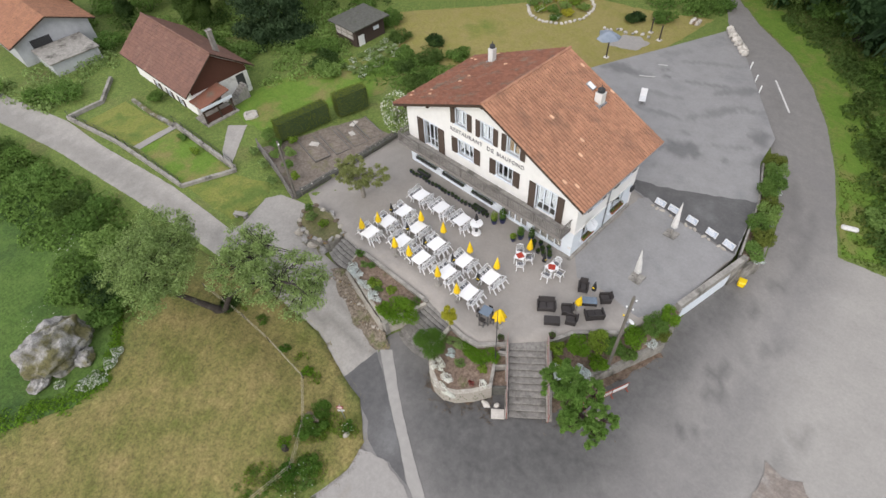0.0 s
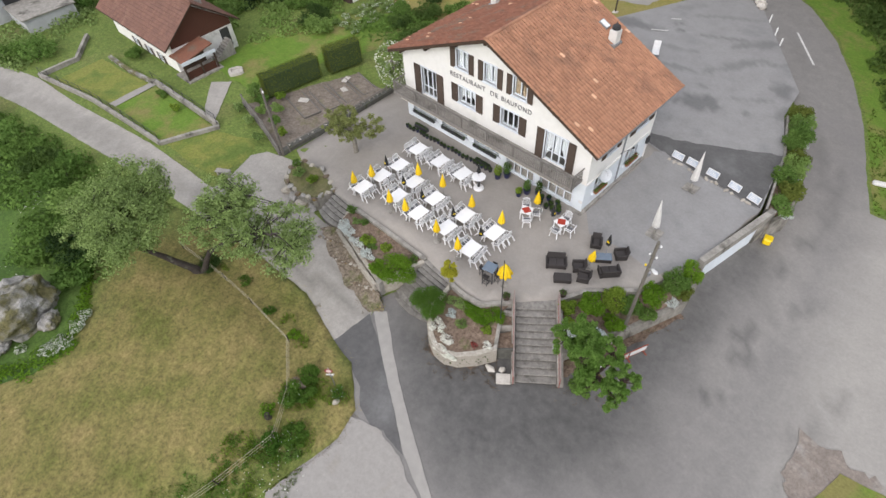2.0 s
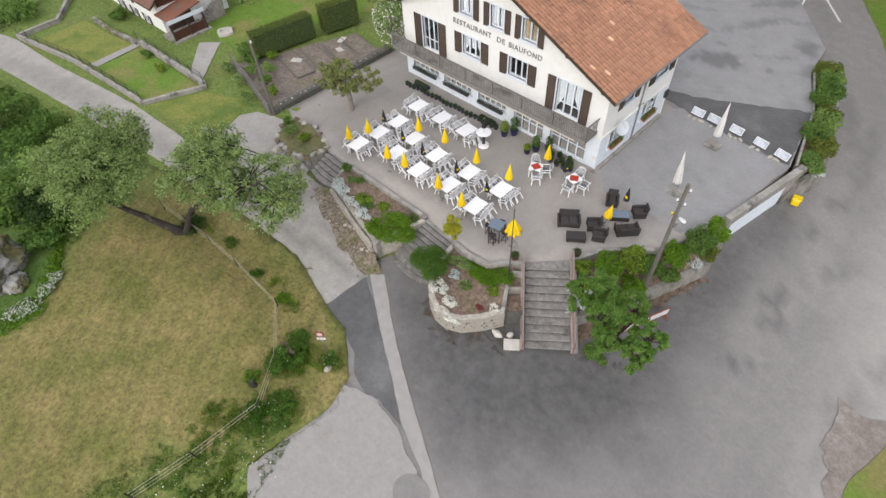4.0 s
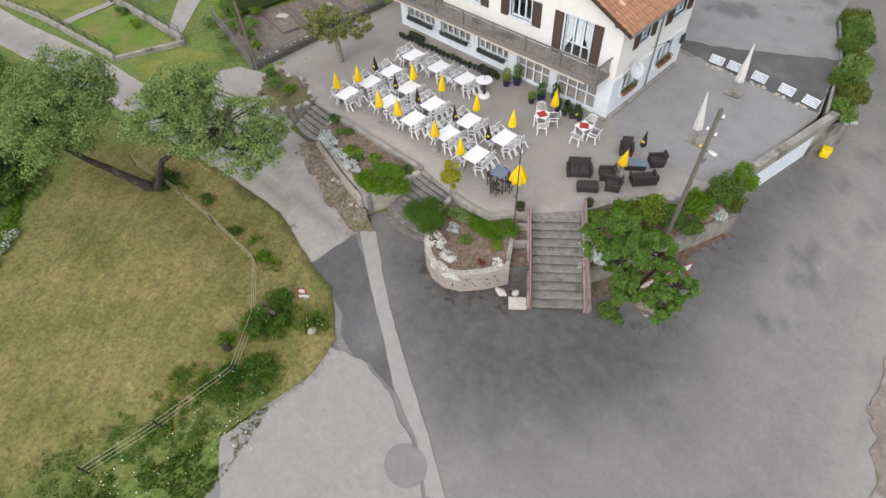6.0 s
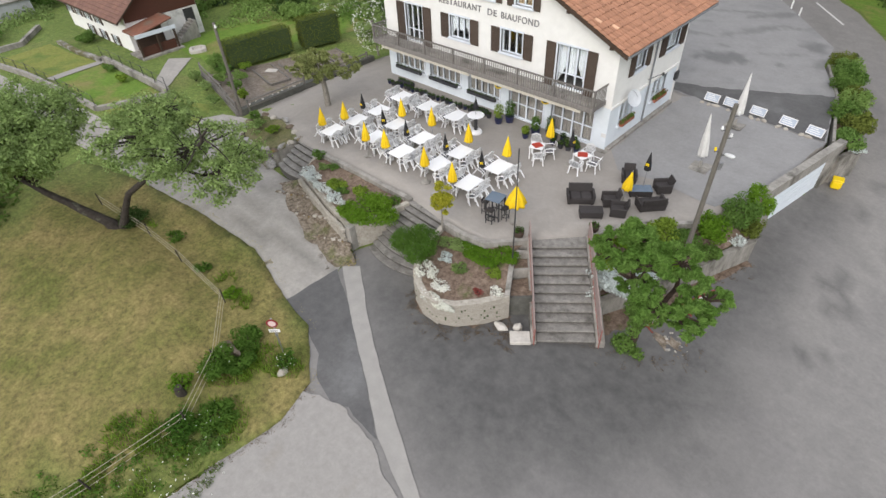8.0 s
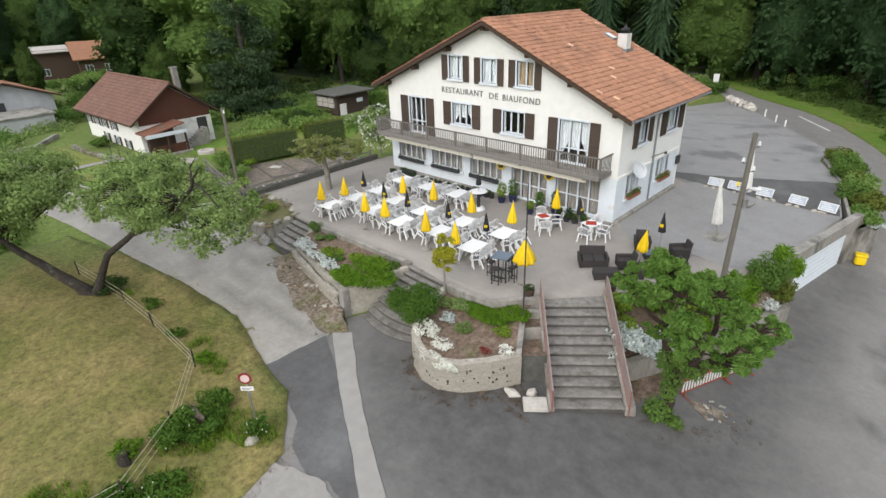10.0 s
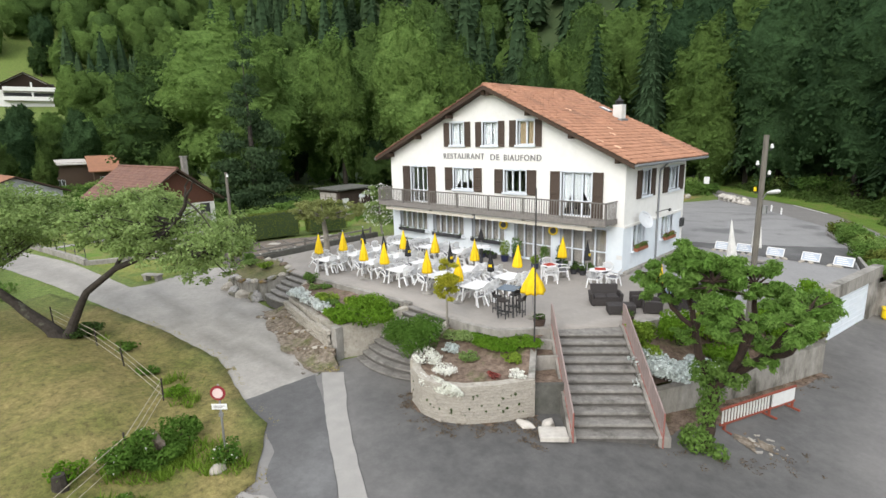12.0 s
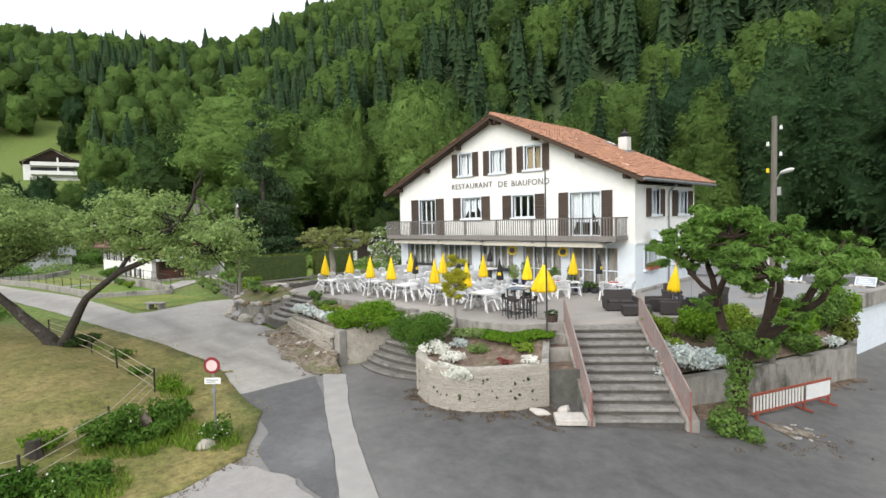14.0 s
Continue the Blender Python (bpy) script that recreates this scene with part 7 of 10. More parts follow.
for i in range(34):
    a, d = i * 2.4, 0.95 * ((i * 37 % 46) / 46) ** 0.6
    x, y = 7.9 + d * 0.75 * math.cos(a), -7.75 + d * 0.6 * math.sin(a)
    k = 0.022 + 0.04 * (((i * 17) % 7) / 6) ** 2
    rock("rubble_stone", x, y, ground_height(x, y) + 0.03, (k * 1.5, k, k * 0.6), (STONE, MOSSY, CONCRETE)[i % 3], "loose rubble on the asphalt under the tree", 50 + i, group="rubble", sub=1)
for i in range(70):
    t, o = ((i * 29) % 70) / 70, 0.15 + 1.0 * (((i * 53) % 70) / 70) ** 1.6
    x, y = lin(-12.2, -5.3, t) - 0.22 * o, lin(-11.25, -12.75, t) - o
    k = 0.03 + 0.1 * (((i * 17) % 11) / 10) ** 2
    rock("rubble_stone", x, y, ground_height(x, y) + 0.045 + litter_bank(x, y), (k * 1.5, k * 1.1, k * 0.7), (MOSSY, STONE, LITTER)[i % 3], "loose stone among the dry leaves below the bed wall", 500 + i, group="rubble below the bed wall", sub=1)
sb = thing("stone_slab", pose(3.55, -11.75, ground_height(3.55, -11.75) + 0.05, 0, 0, 40), "pale stone slab at the foot of the stairs", "stone slab")
part("slab", boxes((-0.4, 0.4, -0.3, 0.3, 0, 0.16), bevel=0.02), PALE_STONE, sb)
rock("stone", 3.15, -11.35, ground_height(3.1, -11.3) + 0.03, (0.2, 0.17, 0.18), PALE_STONE, "rough pale stone beside the slab", 71)
rock("stone", 2.6, -11.75, ground_height(2.6, -11.7) + 0.03, (0.3, 0.2, 0.08), PALE_STONE, "flat pale stone by the planter wall", 72)

yb = thing("grit_bin", pose(9.6, 7.75, ground_height(9.6, 7.75) + 0.04, 0, 0, 10), "yellow plastic grit bin beside the garage", "bin")
part("body", boxes((-0.24, 0.24, -0.24, 0.24, 0.02, 0.48), bevel=0.08), YELLOW_PLASTIC, yb)
part("lid", boxes((-0.27, 0.27, -0.27, 0.27, 0.48, 0.58), bevel=0.05), YELLOW_PLASTIC, yb)
lg = thing("white_log", pose(13.2, 18.6, ground_height(13.2, 18.6), 0, 0, 20), "white bag lying on the roadside grass", "bag")
part("sack", boxes((-0.6, 0.6, -0.22, 0.22, 0, 0.3), bevel=0.1), WHITE_CLOTH, lg)

# ---- the neighbour's house and the other buildings ----


def gable_block(bm, x0, x1, y0, y1, z0, ze, zr):
    """A block under a gable whose ridge runs along x."""
    ym = (y0 + y1) / 2
    a = [bm.verts.new(p) for p in ((x0, y0, z0), (x0, y1, z0), (x0, y1, ze), (x0, ym, zr), (x0, y0, ze))]
    b = [bm.verts.new((x1, v.co.y, v.co.z)) for v in a]
    bm.faces.new(a)
    bm.faces.new(b[::-1])
    for i in range(5):
        bm.faces.new((a[i], b[i], b[(i + 1) % 5], a[(i + 1) % 5]))
    return bm


def roof_half(bm, x0, x1, ya, za, yb, zb, t=0.14):
    """One slope from the eave (ya, za) to the ridge (yb, zb)."""
    q = [(x0, ya, za), (x1, ya, za), (x1, yb, zb), (x0, yb, zb)]
    lo = [bm.verts.new(p) for p in q]
    hi = [bm.verts.new((x, y, z + t)) for x, y, z in q]
    bm.faces.new(lo[::-1])
    bm.faces.new(hi)
    for i in range(4):
        j = (i + 1) % 4
        bm.faces.new((lo[i], lo[j], hi[j], hi[i]))
    return bm


def tiled_half(parent, x0, x1, ya, za, yb, zb, material, course=0.34, width=0.6):
    """Overlapping courses of tiles on a slope, as one field."""
    n = int(math.dist((ya, za), (yb, zb)) / course)
    k = int((x1 - x0) / width)
    v, f = [], []
    for i in range(n):
        t0, t1 = i / n, (i + 1.25) / n
        for j in range(k):
            xa, xb = lin(x0, x1, j / k), lin(x0, x1, (j + 0.97) / k)
            b = len(v)
            y0, y1, z0, z1 = lin(ya, yb, t0), lin(ya, yb, min(1, t1)), lin(za, zb, t0), lin(za, zb, min(1, t1))
            v += [(xa, y0, z0 + 0.2), (xb, y0, z0 + 0.2), (xb, y1, z1 + 0.15), (xa, y1, z1 + 0.15), (xa, y0, z0 + 0.14), (xb, y0, z0 + 0.14)]
            f += [(b, b + 1, b + 2, b + 3), (b + 4, b + 5, b + 1, b)]
    return tagged(raw("tile_field", v, f, material, parent), kind="stuff")


def small_window(parent, m, w, h, shut=True):
    wi = new("window")
    wi.parent = parent
    wi.matrix_local = m
    # black plate on the wall face, in place of an unlit room
    part("recess", boxes((0, w, -0.012, 0.02, 0, h)), BLACK_METAL, wi, "black plate standing for the unlit room")
    part("frame", boxes((0, w, -0.05, -0.012, 0, 0.06), (0, w, -0.05, -0.012, h - 0.06, h), (0, 0.06, -0.05, -0.012, 0.06, h - 0.06), (w - 0.06, w, -0.05, -0.012, 0.06, h - 0.06), (w / 2 - 0.03, w / 2 + 0.03, -0.05, -0.012, 0.06, h - 0.06)), WHITE_PAINT, wi)
    p_ = part("pane", boxes((0.06, w - 0.06, -0.03, -0.026, 0.06, h - 0.06)), GLASS, wi)
    p_.visible_shadow = False
    if shut:
        for a, b in ((-0.42, -0.02), (w + 0.02, w + 0.42)):
            part("shutter", boxes((a, b, -0.05, -0.005, -0.03, h + 0.03)), SHUTTER, wi)
    return wi


nh = thing("cottage", pose(-38.2, -9.3, -0.85, 0, 0, 2.5), "white cottage with a dark timber gable and a red tile roof", "house")
L2, W2, ZE, ZR = 13.3, 6.9, 2.9, 5.32
bm = bmesh.new()
gable_block(bm, -L2 + 0.5, 0, 0.3, W2 - 0.3, -0.4, ZE, ZR - 0.15)
part("wall", bm, RENDER_WHITE, nh)
part("gable_boarding", gable_block(bmesh.new(), 0, 0.06, 0.35, W2 - 0.35, 2.3, ZE, ZR - 0.2), BARN_RED, nh, "dark red-brown boarded gable")
rf = new("roof")
rf.parent = nh
for ya, yb in ((-0.45, W2 / 2), (W2 + 0.45, W2 / 2)):
    za = ZE - 0.15 - 0.45 * 0.75
    bm = bmesh.new()
    roof_half(bm, -L2 - 0.2, 0.5, ya, za, yb, ZR)
    part("deck", bm, TIMBER, rf)
    tiled_half(rf, -L2 - 0.2, 0.5, ya, za, yb, ZR, TILE_COTTAGE, 0.34, 0.3)
bm = bmesh.new()
tube(bm, [(-L2 - 0.2, W2 / 2, ZR + 0.17), (0.5, W2 / 2, ZR + 0.17)], 0.12, 8)
part("ridge_tiles", bm, TILE_COTTAGE, rf)
for x in (-12.4, -10.4, -8.4, -6.2):
    small_window(nh, pose(x, 0.29, 1.3), 0.85, 0.9)
for x in (-8.6, -6.0, -3.6):
    small_window(nh, pose(x, 0.29, 0.0), 0.7, 0.75)
part("chimney", boxes((-2.2, -1.76, 4.9, 5.34, 3.2, 6.35), (-2.26, -1.7, 4.84, 5.4, 6.35, 6.45), bevel=0.01), CONCRETE, nh)
pv = new("porch")
pv.parent = nh
bm = bmesh.new()
roof_half(bm, -0.1, 2.2, -0.1, 1.75, 3.2, 2.35, 0.1)
part("porch_roof", bm, TILE_DARK, pv)
part("front_board", boxes((2.2, 2.26, -0.15, 3.25, 1.6, 1.9)), WHITE_PAINT, pv)
for y in (0.05, 1.6, 3.1):
    part("post", boxes((2.0, 2.14, y - 0.07, y + 0.07, -0.4, 1.8)), TIMBER, pv)
part("deck", boxes((0, 2.4, -0.2, 3.4, -0.4, 0.1)), CONCRETE, pv)
part("front_panel", boxes((1.96, 2.0, 0.1, 3.0, 0.1, 0.8)), BARN_RED, pv)
# dark sheet: the shade inside the doorway put into its colour
part("dark_doorway", boxes((0.06, 0.1, 0.6, 3.0, 0.1, 1.9)), TIMBER, pv)
flight = [(3.6, -0.4)] + [p for i in range(8) for p in ((3.6 + 0.25 * i, 0.2 + 0.17 * i), (3.85 + 0.25 * i, 0.2 + 0.17 * i))] + [(5.6, -0.4)]
bm = bmesh.new()
for x in (0.1, 1.1):
    bm.faces.new([bm.verts.new((x, y, z)) for y, z in flight])
bm.verts.ensure_lookup_table()
k = len(flight)
for i in range(k):
    bm.faces.new([bm.verts[j] for j in (i, (i + 1) % k, k + (i + 1) % k, k + i)])
part("outer_stair", bm, CONCRETE, nh)
part("upper_door", boxes((0.07, 0.12, 5.2, 6.1, 0.4, 2.2)), BLACK_METAL, nh)
part("white_brace", boxes((0.062, 0.1, 3.6, 6.5, 0.5, 2.3)), OLD_RENDER, nh)

gb = thing("garage_building", pose(-63.2, -13.6, -1.1, 0, 0, 3), "pale grey garage with an orange-brown roof", "garage")
part("wall", gable_block(bmesh.new(), -12, 0, -4.2, 4.2, -0.3, 2.9, 4.5), GREY_RENDER, gb)
gr = new("roof")
gr.parent = gb
for ya in (-4.9, 4.9):
    bm = bmesh.new()
    roof_half(bm, -12.5, 0.7, ya, 2.7, 0, 4.62)
    part("deck", bm, TIMBER, gr)
    tiled_half(gr, -12.5, 0.7, ya, 2.7, 0, 4.62, TILE_BROWN)
# no opening here: a black plate gives the loft's darkness
part("doorway", boxes((0.0, 0.06, -2.6, -0.4, 1.0, 2.7)), BLACK_METAL, gb, "black plate standing for the unlit loft opening")
lt = thing("lean_to", pose(-57.8, -13.5, -1.1, 0, 0, 3), "low grey lean-to with a flat stone roof", "shed")
part("wall", boxes((-5.0, 0, -2.6, 2.6, -0.3, 1.7)), GREY_RENDER, lt)
part("flat_roof", boxes((-5.2, 0.2, -2.8, 2.8, 1.7, 1.85), bevel=0.02), CONCRETE, lt)

sh = thing("garden_shed", pose(-40.3, 10.0, -0.75), "dark brown wooden garden shed with a grey felt roof", "shed")
part("wall", boxes((0, 3.7, 0.0, 4.2, -0.2, 2.0)), SHED_BROWN, sh)
bd = part("board", boxes((-0.09, 0.09, -0.03, 0.0, -0.1, 0.75)), SHED_BROWN, sh)
bd.matrix_local = pose(0.1, 0, 0)
for i in range(1, 18):
    again(bd, sh, pose(0.1 + 3.5 * i / 17, 0, 0))
bd = part("side_board", boxes((0.0, 0.03, -0.1, 0.1, -0.1, 1.95)), SHED_BROWN, sh)
bd.matrix_local = pose(3.7, 1.45, 0)
for i in range(1, 13):
    again(bd, sh, pose(3.7, 1.45 + 0.22 * i, 0))
part("window_band", boxes((0.15, 3.3, -0.07, -0.03, 0.78, 1.8)), PALE_STONE, sh, "pale boarded window panels")
for k in range(4):
    part("glazing_bar", boxes((0.13 + 1.03 * k, 0.19 + 1.03 * k, -0.09, -0.07, 0.78, 1.8)), GREY_WOOD, sh)
part("cross_bar", boxes((0.19, 3.3, -0.085, -0.07, 1.22, 1.28)), GREY_WOOD, sh)
part("door", boxes((3.7, 3.78, 0.35, 1.15, -0.1, 1.2)), SIGN_WHITE, sh, "white door board leaning at the entrance")
part("side_window", boxes((3.73, 3.78, 2.6, 3.4, 1.1, 1.5)), WHITE_PAINT, sh)
bm = bmesh.new()
roof_half(bm, -0.4, 4.3, -0.6, 2.12, 4.7, 2.2, 0.12)
part("roof", bm, DARK_CONCRETE, sh, "weathered grey felt roof")


def far_house(name, x, y, w, d, h, rz, roof_m, wall_m, label, floors=2, pitch=0.28):
    z = ground_height(x, y)
    fh = thing(name, pose(x, y, z, 0, 0, rz), label, "house")
    part("wall", gable_block(bmesh.new(), -w / 2, w / 2, -d / 2, d / 2, -2.5, h, h + d * pitch), wall_m, fh)
    ro = new("roof")
    ro.parent = fh
    for s in (-1, 1):
        bm_ = bmesh.new()
        roof_half(bm_, -w / 2 - 0.8, w / 2 + 0.8, s * (d / 2 + 0.8), h - 0.4, 0, h + d * pitch + 0.1, 0.2)
        part("slope", bm_, roof_m, ro)
    for f in range(floors):
        for k in range(max(2, int(w / 3))):
            xx = lin(-w / 2 + 0.9, w / 2 - 2.0, k / max(1, int(w / 3) - 1))
            small_window(fh, pose(xx, -d / 2 - 0.01, 0.7 + f * 2.7), 1.2, 1.2, False)
    return fh


ch = far_house("chalet", -203, 12.8, 11, 15, 3.9, -11, TIMBER, RENDER_WHITE, "white chalet with balconies and a dark gable on the far pasture", 2)
bm = bmesh.new()
bm.faces.new([bm.verts.new(v) for v in ((5.54, -7.4, 3.0), (5.54, 7.4, 3.0), (5.54, 7.4, 3.8), (5.54, 0, 7.9), (5.54, -7.4, 3.8))])
bmesh.ops.solidify(bm, geom=bm.faces[:], thickness=0.08)
part("gable_cladding", bm, TIMBER, ch, "dark timber gable")
cz = ground_height(-203, 12.8)
for z in (20.7 - cz, 23.5 - cz):
    b_ = new("balcony")
    b_.parent = ch
    part("floor", boxes((5.5, 6.8, -5.6, 7.4, z - 0.15, z)), CONCRETE, b_)
    part("parapet", boxes((6.7, 6.8, -5.6, 7.4, z, z + 1.2)), RENDER_WHITE, b_)
    # black sheet gives the shade at the back of the loggia
    part("glazing", boxes((5.505, 5.53, -5.6, 7.2, z, z + 2.3)), BLACK_METAL, b_, "black sheet standing for the shaded glazed loggia")
    part("pillar", boxes((5.54, 6.7, 1.2, 1.7, z, z + 2.6)), RENDER_WHITE, b_)
far_house("village_house", -108, 10.6, 12, 8, 3.2, 80, TILE_BROWN, TIMBER, "far timber house with an orange tile roof", 1)
far_house("village_house", -112, 2.9, 8.6, 6, 5.0, 80, PALE_STONE, TIMBER, "far low timber house with a flat pale roof", 1, 0.05)

# ---- garden walls and fences ----


def low_wall(line, width, h, material, label, stones=False):
    w = thing("garden_wall", pose(0, 0, 0), label, "garden wall", kind="structure")
    bm_ = bmesh.new()
    wall_along(bm_, dense(line, 1.0), width, lambda x, y: ground_height(x, y) - 0.4, lambda x, y: ground_height(x, y) + h + 0.05 * noise.noise((x, y, 0)))
    part("core", bm_, material, w)
    return w


low_wall([(-48.2, -18.4), (-40, -16.6), (-29.6, -15.35)], 0.26, 0.4, CONCRETE, "low pale stone wall along the lane")
low_wall([(-29.6, -15.35), (-28.0, -10.9)], 0.3, 0.3, CONCRETE, "low stone wall at the garden corner")
low_wall([(-48.2, -18.4), (-48.4, -14.8), (-52.5, -12.2)], 0.3, 0.4, CONCRETE, "low stone wall of the upper garden")
low_wall([(-46.3, -12.4), (-42.2, -12.2), (-38.6, -11.6)], 0.35, 0.3, BOULDER, "rough stone edging in the garden")
low_wall([(-38.4, -11.5), (-33, -11.2), (-28.2, -10.9)], 0.3, 0.5, CONCRETE, "low white-topped wall between the lawns")
low_wall([(-29.4, -7.7), (-24.5, -8.6), (-21.0, -9.5)], 0.25, 0.25, GREY_WOOD, "timber edging of the vegetable garden")
low_wall([(-20.9, -9.3), (-20.6, -4), (-20.6, 1.8)], 0.4, 0.45, DARK_CONCRETE, "dark rough stone wall above the terrace")


def fence(name, line, h, spacing, rails, post_r, material, label, square=True, lean=0.0, wire=None):
    fe = thing(name, pose(0, 0, 0), label, "fence")
    pts = dense(line, spacing)
    rg_ = random.Random(len(pts))
    for x, y in pts:
        z = ground_height(x, y)
        bm_ = bmesh.new()
        tube(bm_, [(x, y, z - 0.3), (x + rg_.uniform(-lean, lean), y + rg_.uniform(-lean, lean), z + h)], post_r, 6)
        part("post", bm_, material, fe)
    for r, thick in rails:
        bm_ = bmesh.new()
        tube(bm_, [(x, y, ground_height(x, y) + r) for x, y in pts], thick, 5)
        part("rail", bm_, wire or material, fe)
    return fe


fence("iron_fence", [(-48, -18.3), (-40, -16.5), (-29.7, -15.3)], 1.1, 1.6, ((1.05, 0.015), (0.65, 0.012)), 0.025, BLACK_METAL, "thin dark iron fence on the garden wall")
fence("iron_fence", [(-38.4, -11.5), (-33, -11.2), (-28.2, -10.9)], 1.3, 1.6, ((1.25, 0.015), (0.8, 0.012)), 0.025, BLACK_METAL, "thin dark iron fence between the lawns")
fence("timber_fence", [(-29.4, -7.7), (-25, -8.5), (-21.1, -9.5)], 1.0, 1.8, ((0.9, 0.05), (0.5, 0.05)), 0.07, GREY_WOOD, "weathered timber rail fence of the vegetable garden", lean=0.05)
fence("timber_fence", [(-20.7, -8.8), (-20.5, -4.5), (-20.6, 1.2)], 0.9, 2.2, ((0.75, 0.06), (0.35, 0.06)), 0.08, GREY_WOOD, "weathered timber rail along the terrace", lean=0.04)
fence("meadow_fence", [(-18, -19.4), (-13.5, -18.8), (-10.8, -18.6), (-6.9, -18.6), (-4.3, -20.4), (-2.75, -22.4), (-2.9, -25.6), (-3.4, -28.4)], 0.85, 2.1, ((0.75, 0.012), (0.5, 0.011), (0.25, 0.011)), 0.032, BARK,
      "low electric-tape fence on dark wooden posts round the meadow", lean=0.09, wire=FENCE_TAPE)
bq = thing("stone_bench", pose(-22.7, -13.6, ground_height(-22.7, -13.6), 0, 0, 30), "small grey stone bench on the verge", "bench")
part("seat", boxes((-0.6, 0.6, -0.22, 0.22, 0.3, 0.4), bevel=0.02), CONCRETE, bq)
for s in (-0.4, 0.4):
    part("leg", boxes((s - 0.1, s + 0.1, -0.2, 0.2, -0.05, 0.3)), CONCRETE, bq)
st_ = thing("tree_stump", pose(-3.9, -22.0, ground_height(-3.9, -22.0)), "dark cut tree stump in the grass", "stump")
bm = bmesh.new()
lathe(bm, [(0.22, -0.1), (0.17, 0.15), (0.14, 0.42)], 10, squash=lambda a, z: 1 + 0.1 * math.sin(3 * a))
part("trunk", bm, BARK, st_)
# garden plots
for i, (x, y, w, d, a) in enumerate([(-25.3, -4.3, 3.6, 1.5, -10), (-24.7, -2.4, 3.6, 1.4, -10), (-24.4, -0.6, 3.7, 1.4, -10), (-24.1, 1.1, 3.5, 1.4, -10)]):
    pl = thing("garden_bed", pose(x, y, ground_height(x, y) + 0.06, 0, 0, a), "raised bare garden bed with plank edges", "garden bed", "vegetable beds")
    part("soil", boxes((-w / 2, w / 2, -d / 2, d / 2, -0.05, 0.1), bevel=0.03), PLOT, pl)
    for s in (-1, 1):
        part("plank", boxes((-w / 2, w / 2, s * d / 2 - 0.04, s * d / 2 + 0.04, -0.05, 0.17)), GREY_WOOD, pl)
    part("end_plank", boxes((w / 2, w / 2 + 0.06, -d / 2, d / 2, -0.05, 0.17)), GREY_WOOD, pl)
for i, (x, y, w, d, a) in enumerate([(-25.8, -3.9, 0.9, 0.6, 30), (-24.5, -0.5, 0.7, 0.5, -12), (-25.6, 0.6, 0.5, 0.9, 20)]):
    bo = thing("loose_board", pose(x, y, ground_height(x, y) + 0.165, 0, 0, a), "pale weathered board lying on a garden bed", "board", "boards on the beds")
    part("board", boxes((-w / 2, w / 2, -d / 2, d / 2, 0, 0.04), bevel=0.01), PALE_STONE, bo)
for i in range(24):
    x, y = lin(-20.95, -20.65, i / 23) + 0.06 * math.sin(i * 4), lin(-8.6, 1.5, i / 23) + 0.1 * math.sin(i * 7)
    rock("stone", x, y, ground_height(x, y) + 0.36, (0.13 + 0.04 * (i % 3), 0.11, 0.1), (PALE_STONE, STONE)[i % 2], "pale stone laid along the garden wall", 120 + i, group="stones on the garden wall", sub=1)
for i, (x, y) in enumerate(dense(U_LINE[:6], 0.42) + dense(U_LINE[5:8], 0.7)):
    rock("kerb_stone", x + 0.06 * math.sin(i * 4), y + 0.06 * math.cos(i * 3), lin(0.0, -0.58, (-9 - y) / 2.2), (0.2 + 0.05 * (i % 3), 0.17 + 0.04 * (i % 2), 0.13), (STONE, MOSSY, BOULDER)[i % 3], "rough mossy stone edging the upper bed", 600 + i, group="stones edging the upper bed", sub=2, rough=0.6)
for i, (x, y, r) in enumerate([(-14.75, -10.3, 0.4), (-15.0, -11.0, 0.45), (-15.8, -11.3, 0.38), (-16.7, -11.35, 0.42), (-17.6, -11.2, 0.4), (-18.35, -10.7, 0.36), (-18.6, -9.9, 0.34), (-14.4, -9.75, 0.3)]):
    rock("boulder", x, y, ground_height(x, y) + 0.04, (r * 1.3, r * 0.85, r * 0.75), (STONE, BOULDER)[i % 2], "rough stone at the edge of the upper bed", 150 + i, group="stones round the upper bed", sub=3, rough=0.8)

# the round flower bed, the covered heap and the posts on the back lawn
for i in range(44):
    t = 2 * math.pi * i / 44
    x, y = -24.6 + 3.7 * math.cos(t) + 0.08 * math.sin(i * 5), 32.2 + 4.3 * math.sin(t)
    rock("stone", x, y, ground_height(x, y) + 0.03, (0.24 + 0.05 * (i % 3), 0.2, 0.18), PALE_STONE, "pale stone edging the round flower bed", 300 + i, group="stones round the flower bed", sub=1)
for i in range(13):
    t, r = 2.4 * i, 3.2 * math.sqrt((i + 0.5) / 13)
    x, y = -24.6 + r * math.cos(t), 32.2 + 1.15 * r * math.sin(t)
    bush("flower_clump", x, y, ground_height(x, y), 0.8, 0.8, 0.42, (LEAF_SUMAC, LEAF_GOLD, LEAF_BUSH, LEAF_LIME)[i % 4], "leafy perennials in the round flower bed", 800, 0.08, "plant", 400 + i, extra=((LEAF_RED, LEAF_WHITE, LEAF_GOLD)[i % 3], 60, 0.06))
paved("sand_patch", [(-15.6, 28.6), (-12.6, 29.4), (-12.2, 31.8), (-13.8, 32.4), (-15.4, 31.4)], 0.06, GRAVEL, "bare sandy patch on the lawn", "sand", 0.6, 0.3, 0.3)
TARP = mat("grey_blue_tarpaulin", (0.27, 0.31, 0.36), (0.19, 0.23, 0.28), 2.0, 0.5, 0.4, 8)
tp_z = ground_height(-16.4, 30.0)
heap = thing("covered_heap", pose(-16.4, 30.0, tp_z), "heap covered with a grey-blue tarpaulin", "tarpaulin")
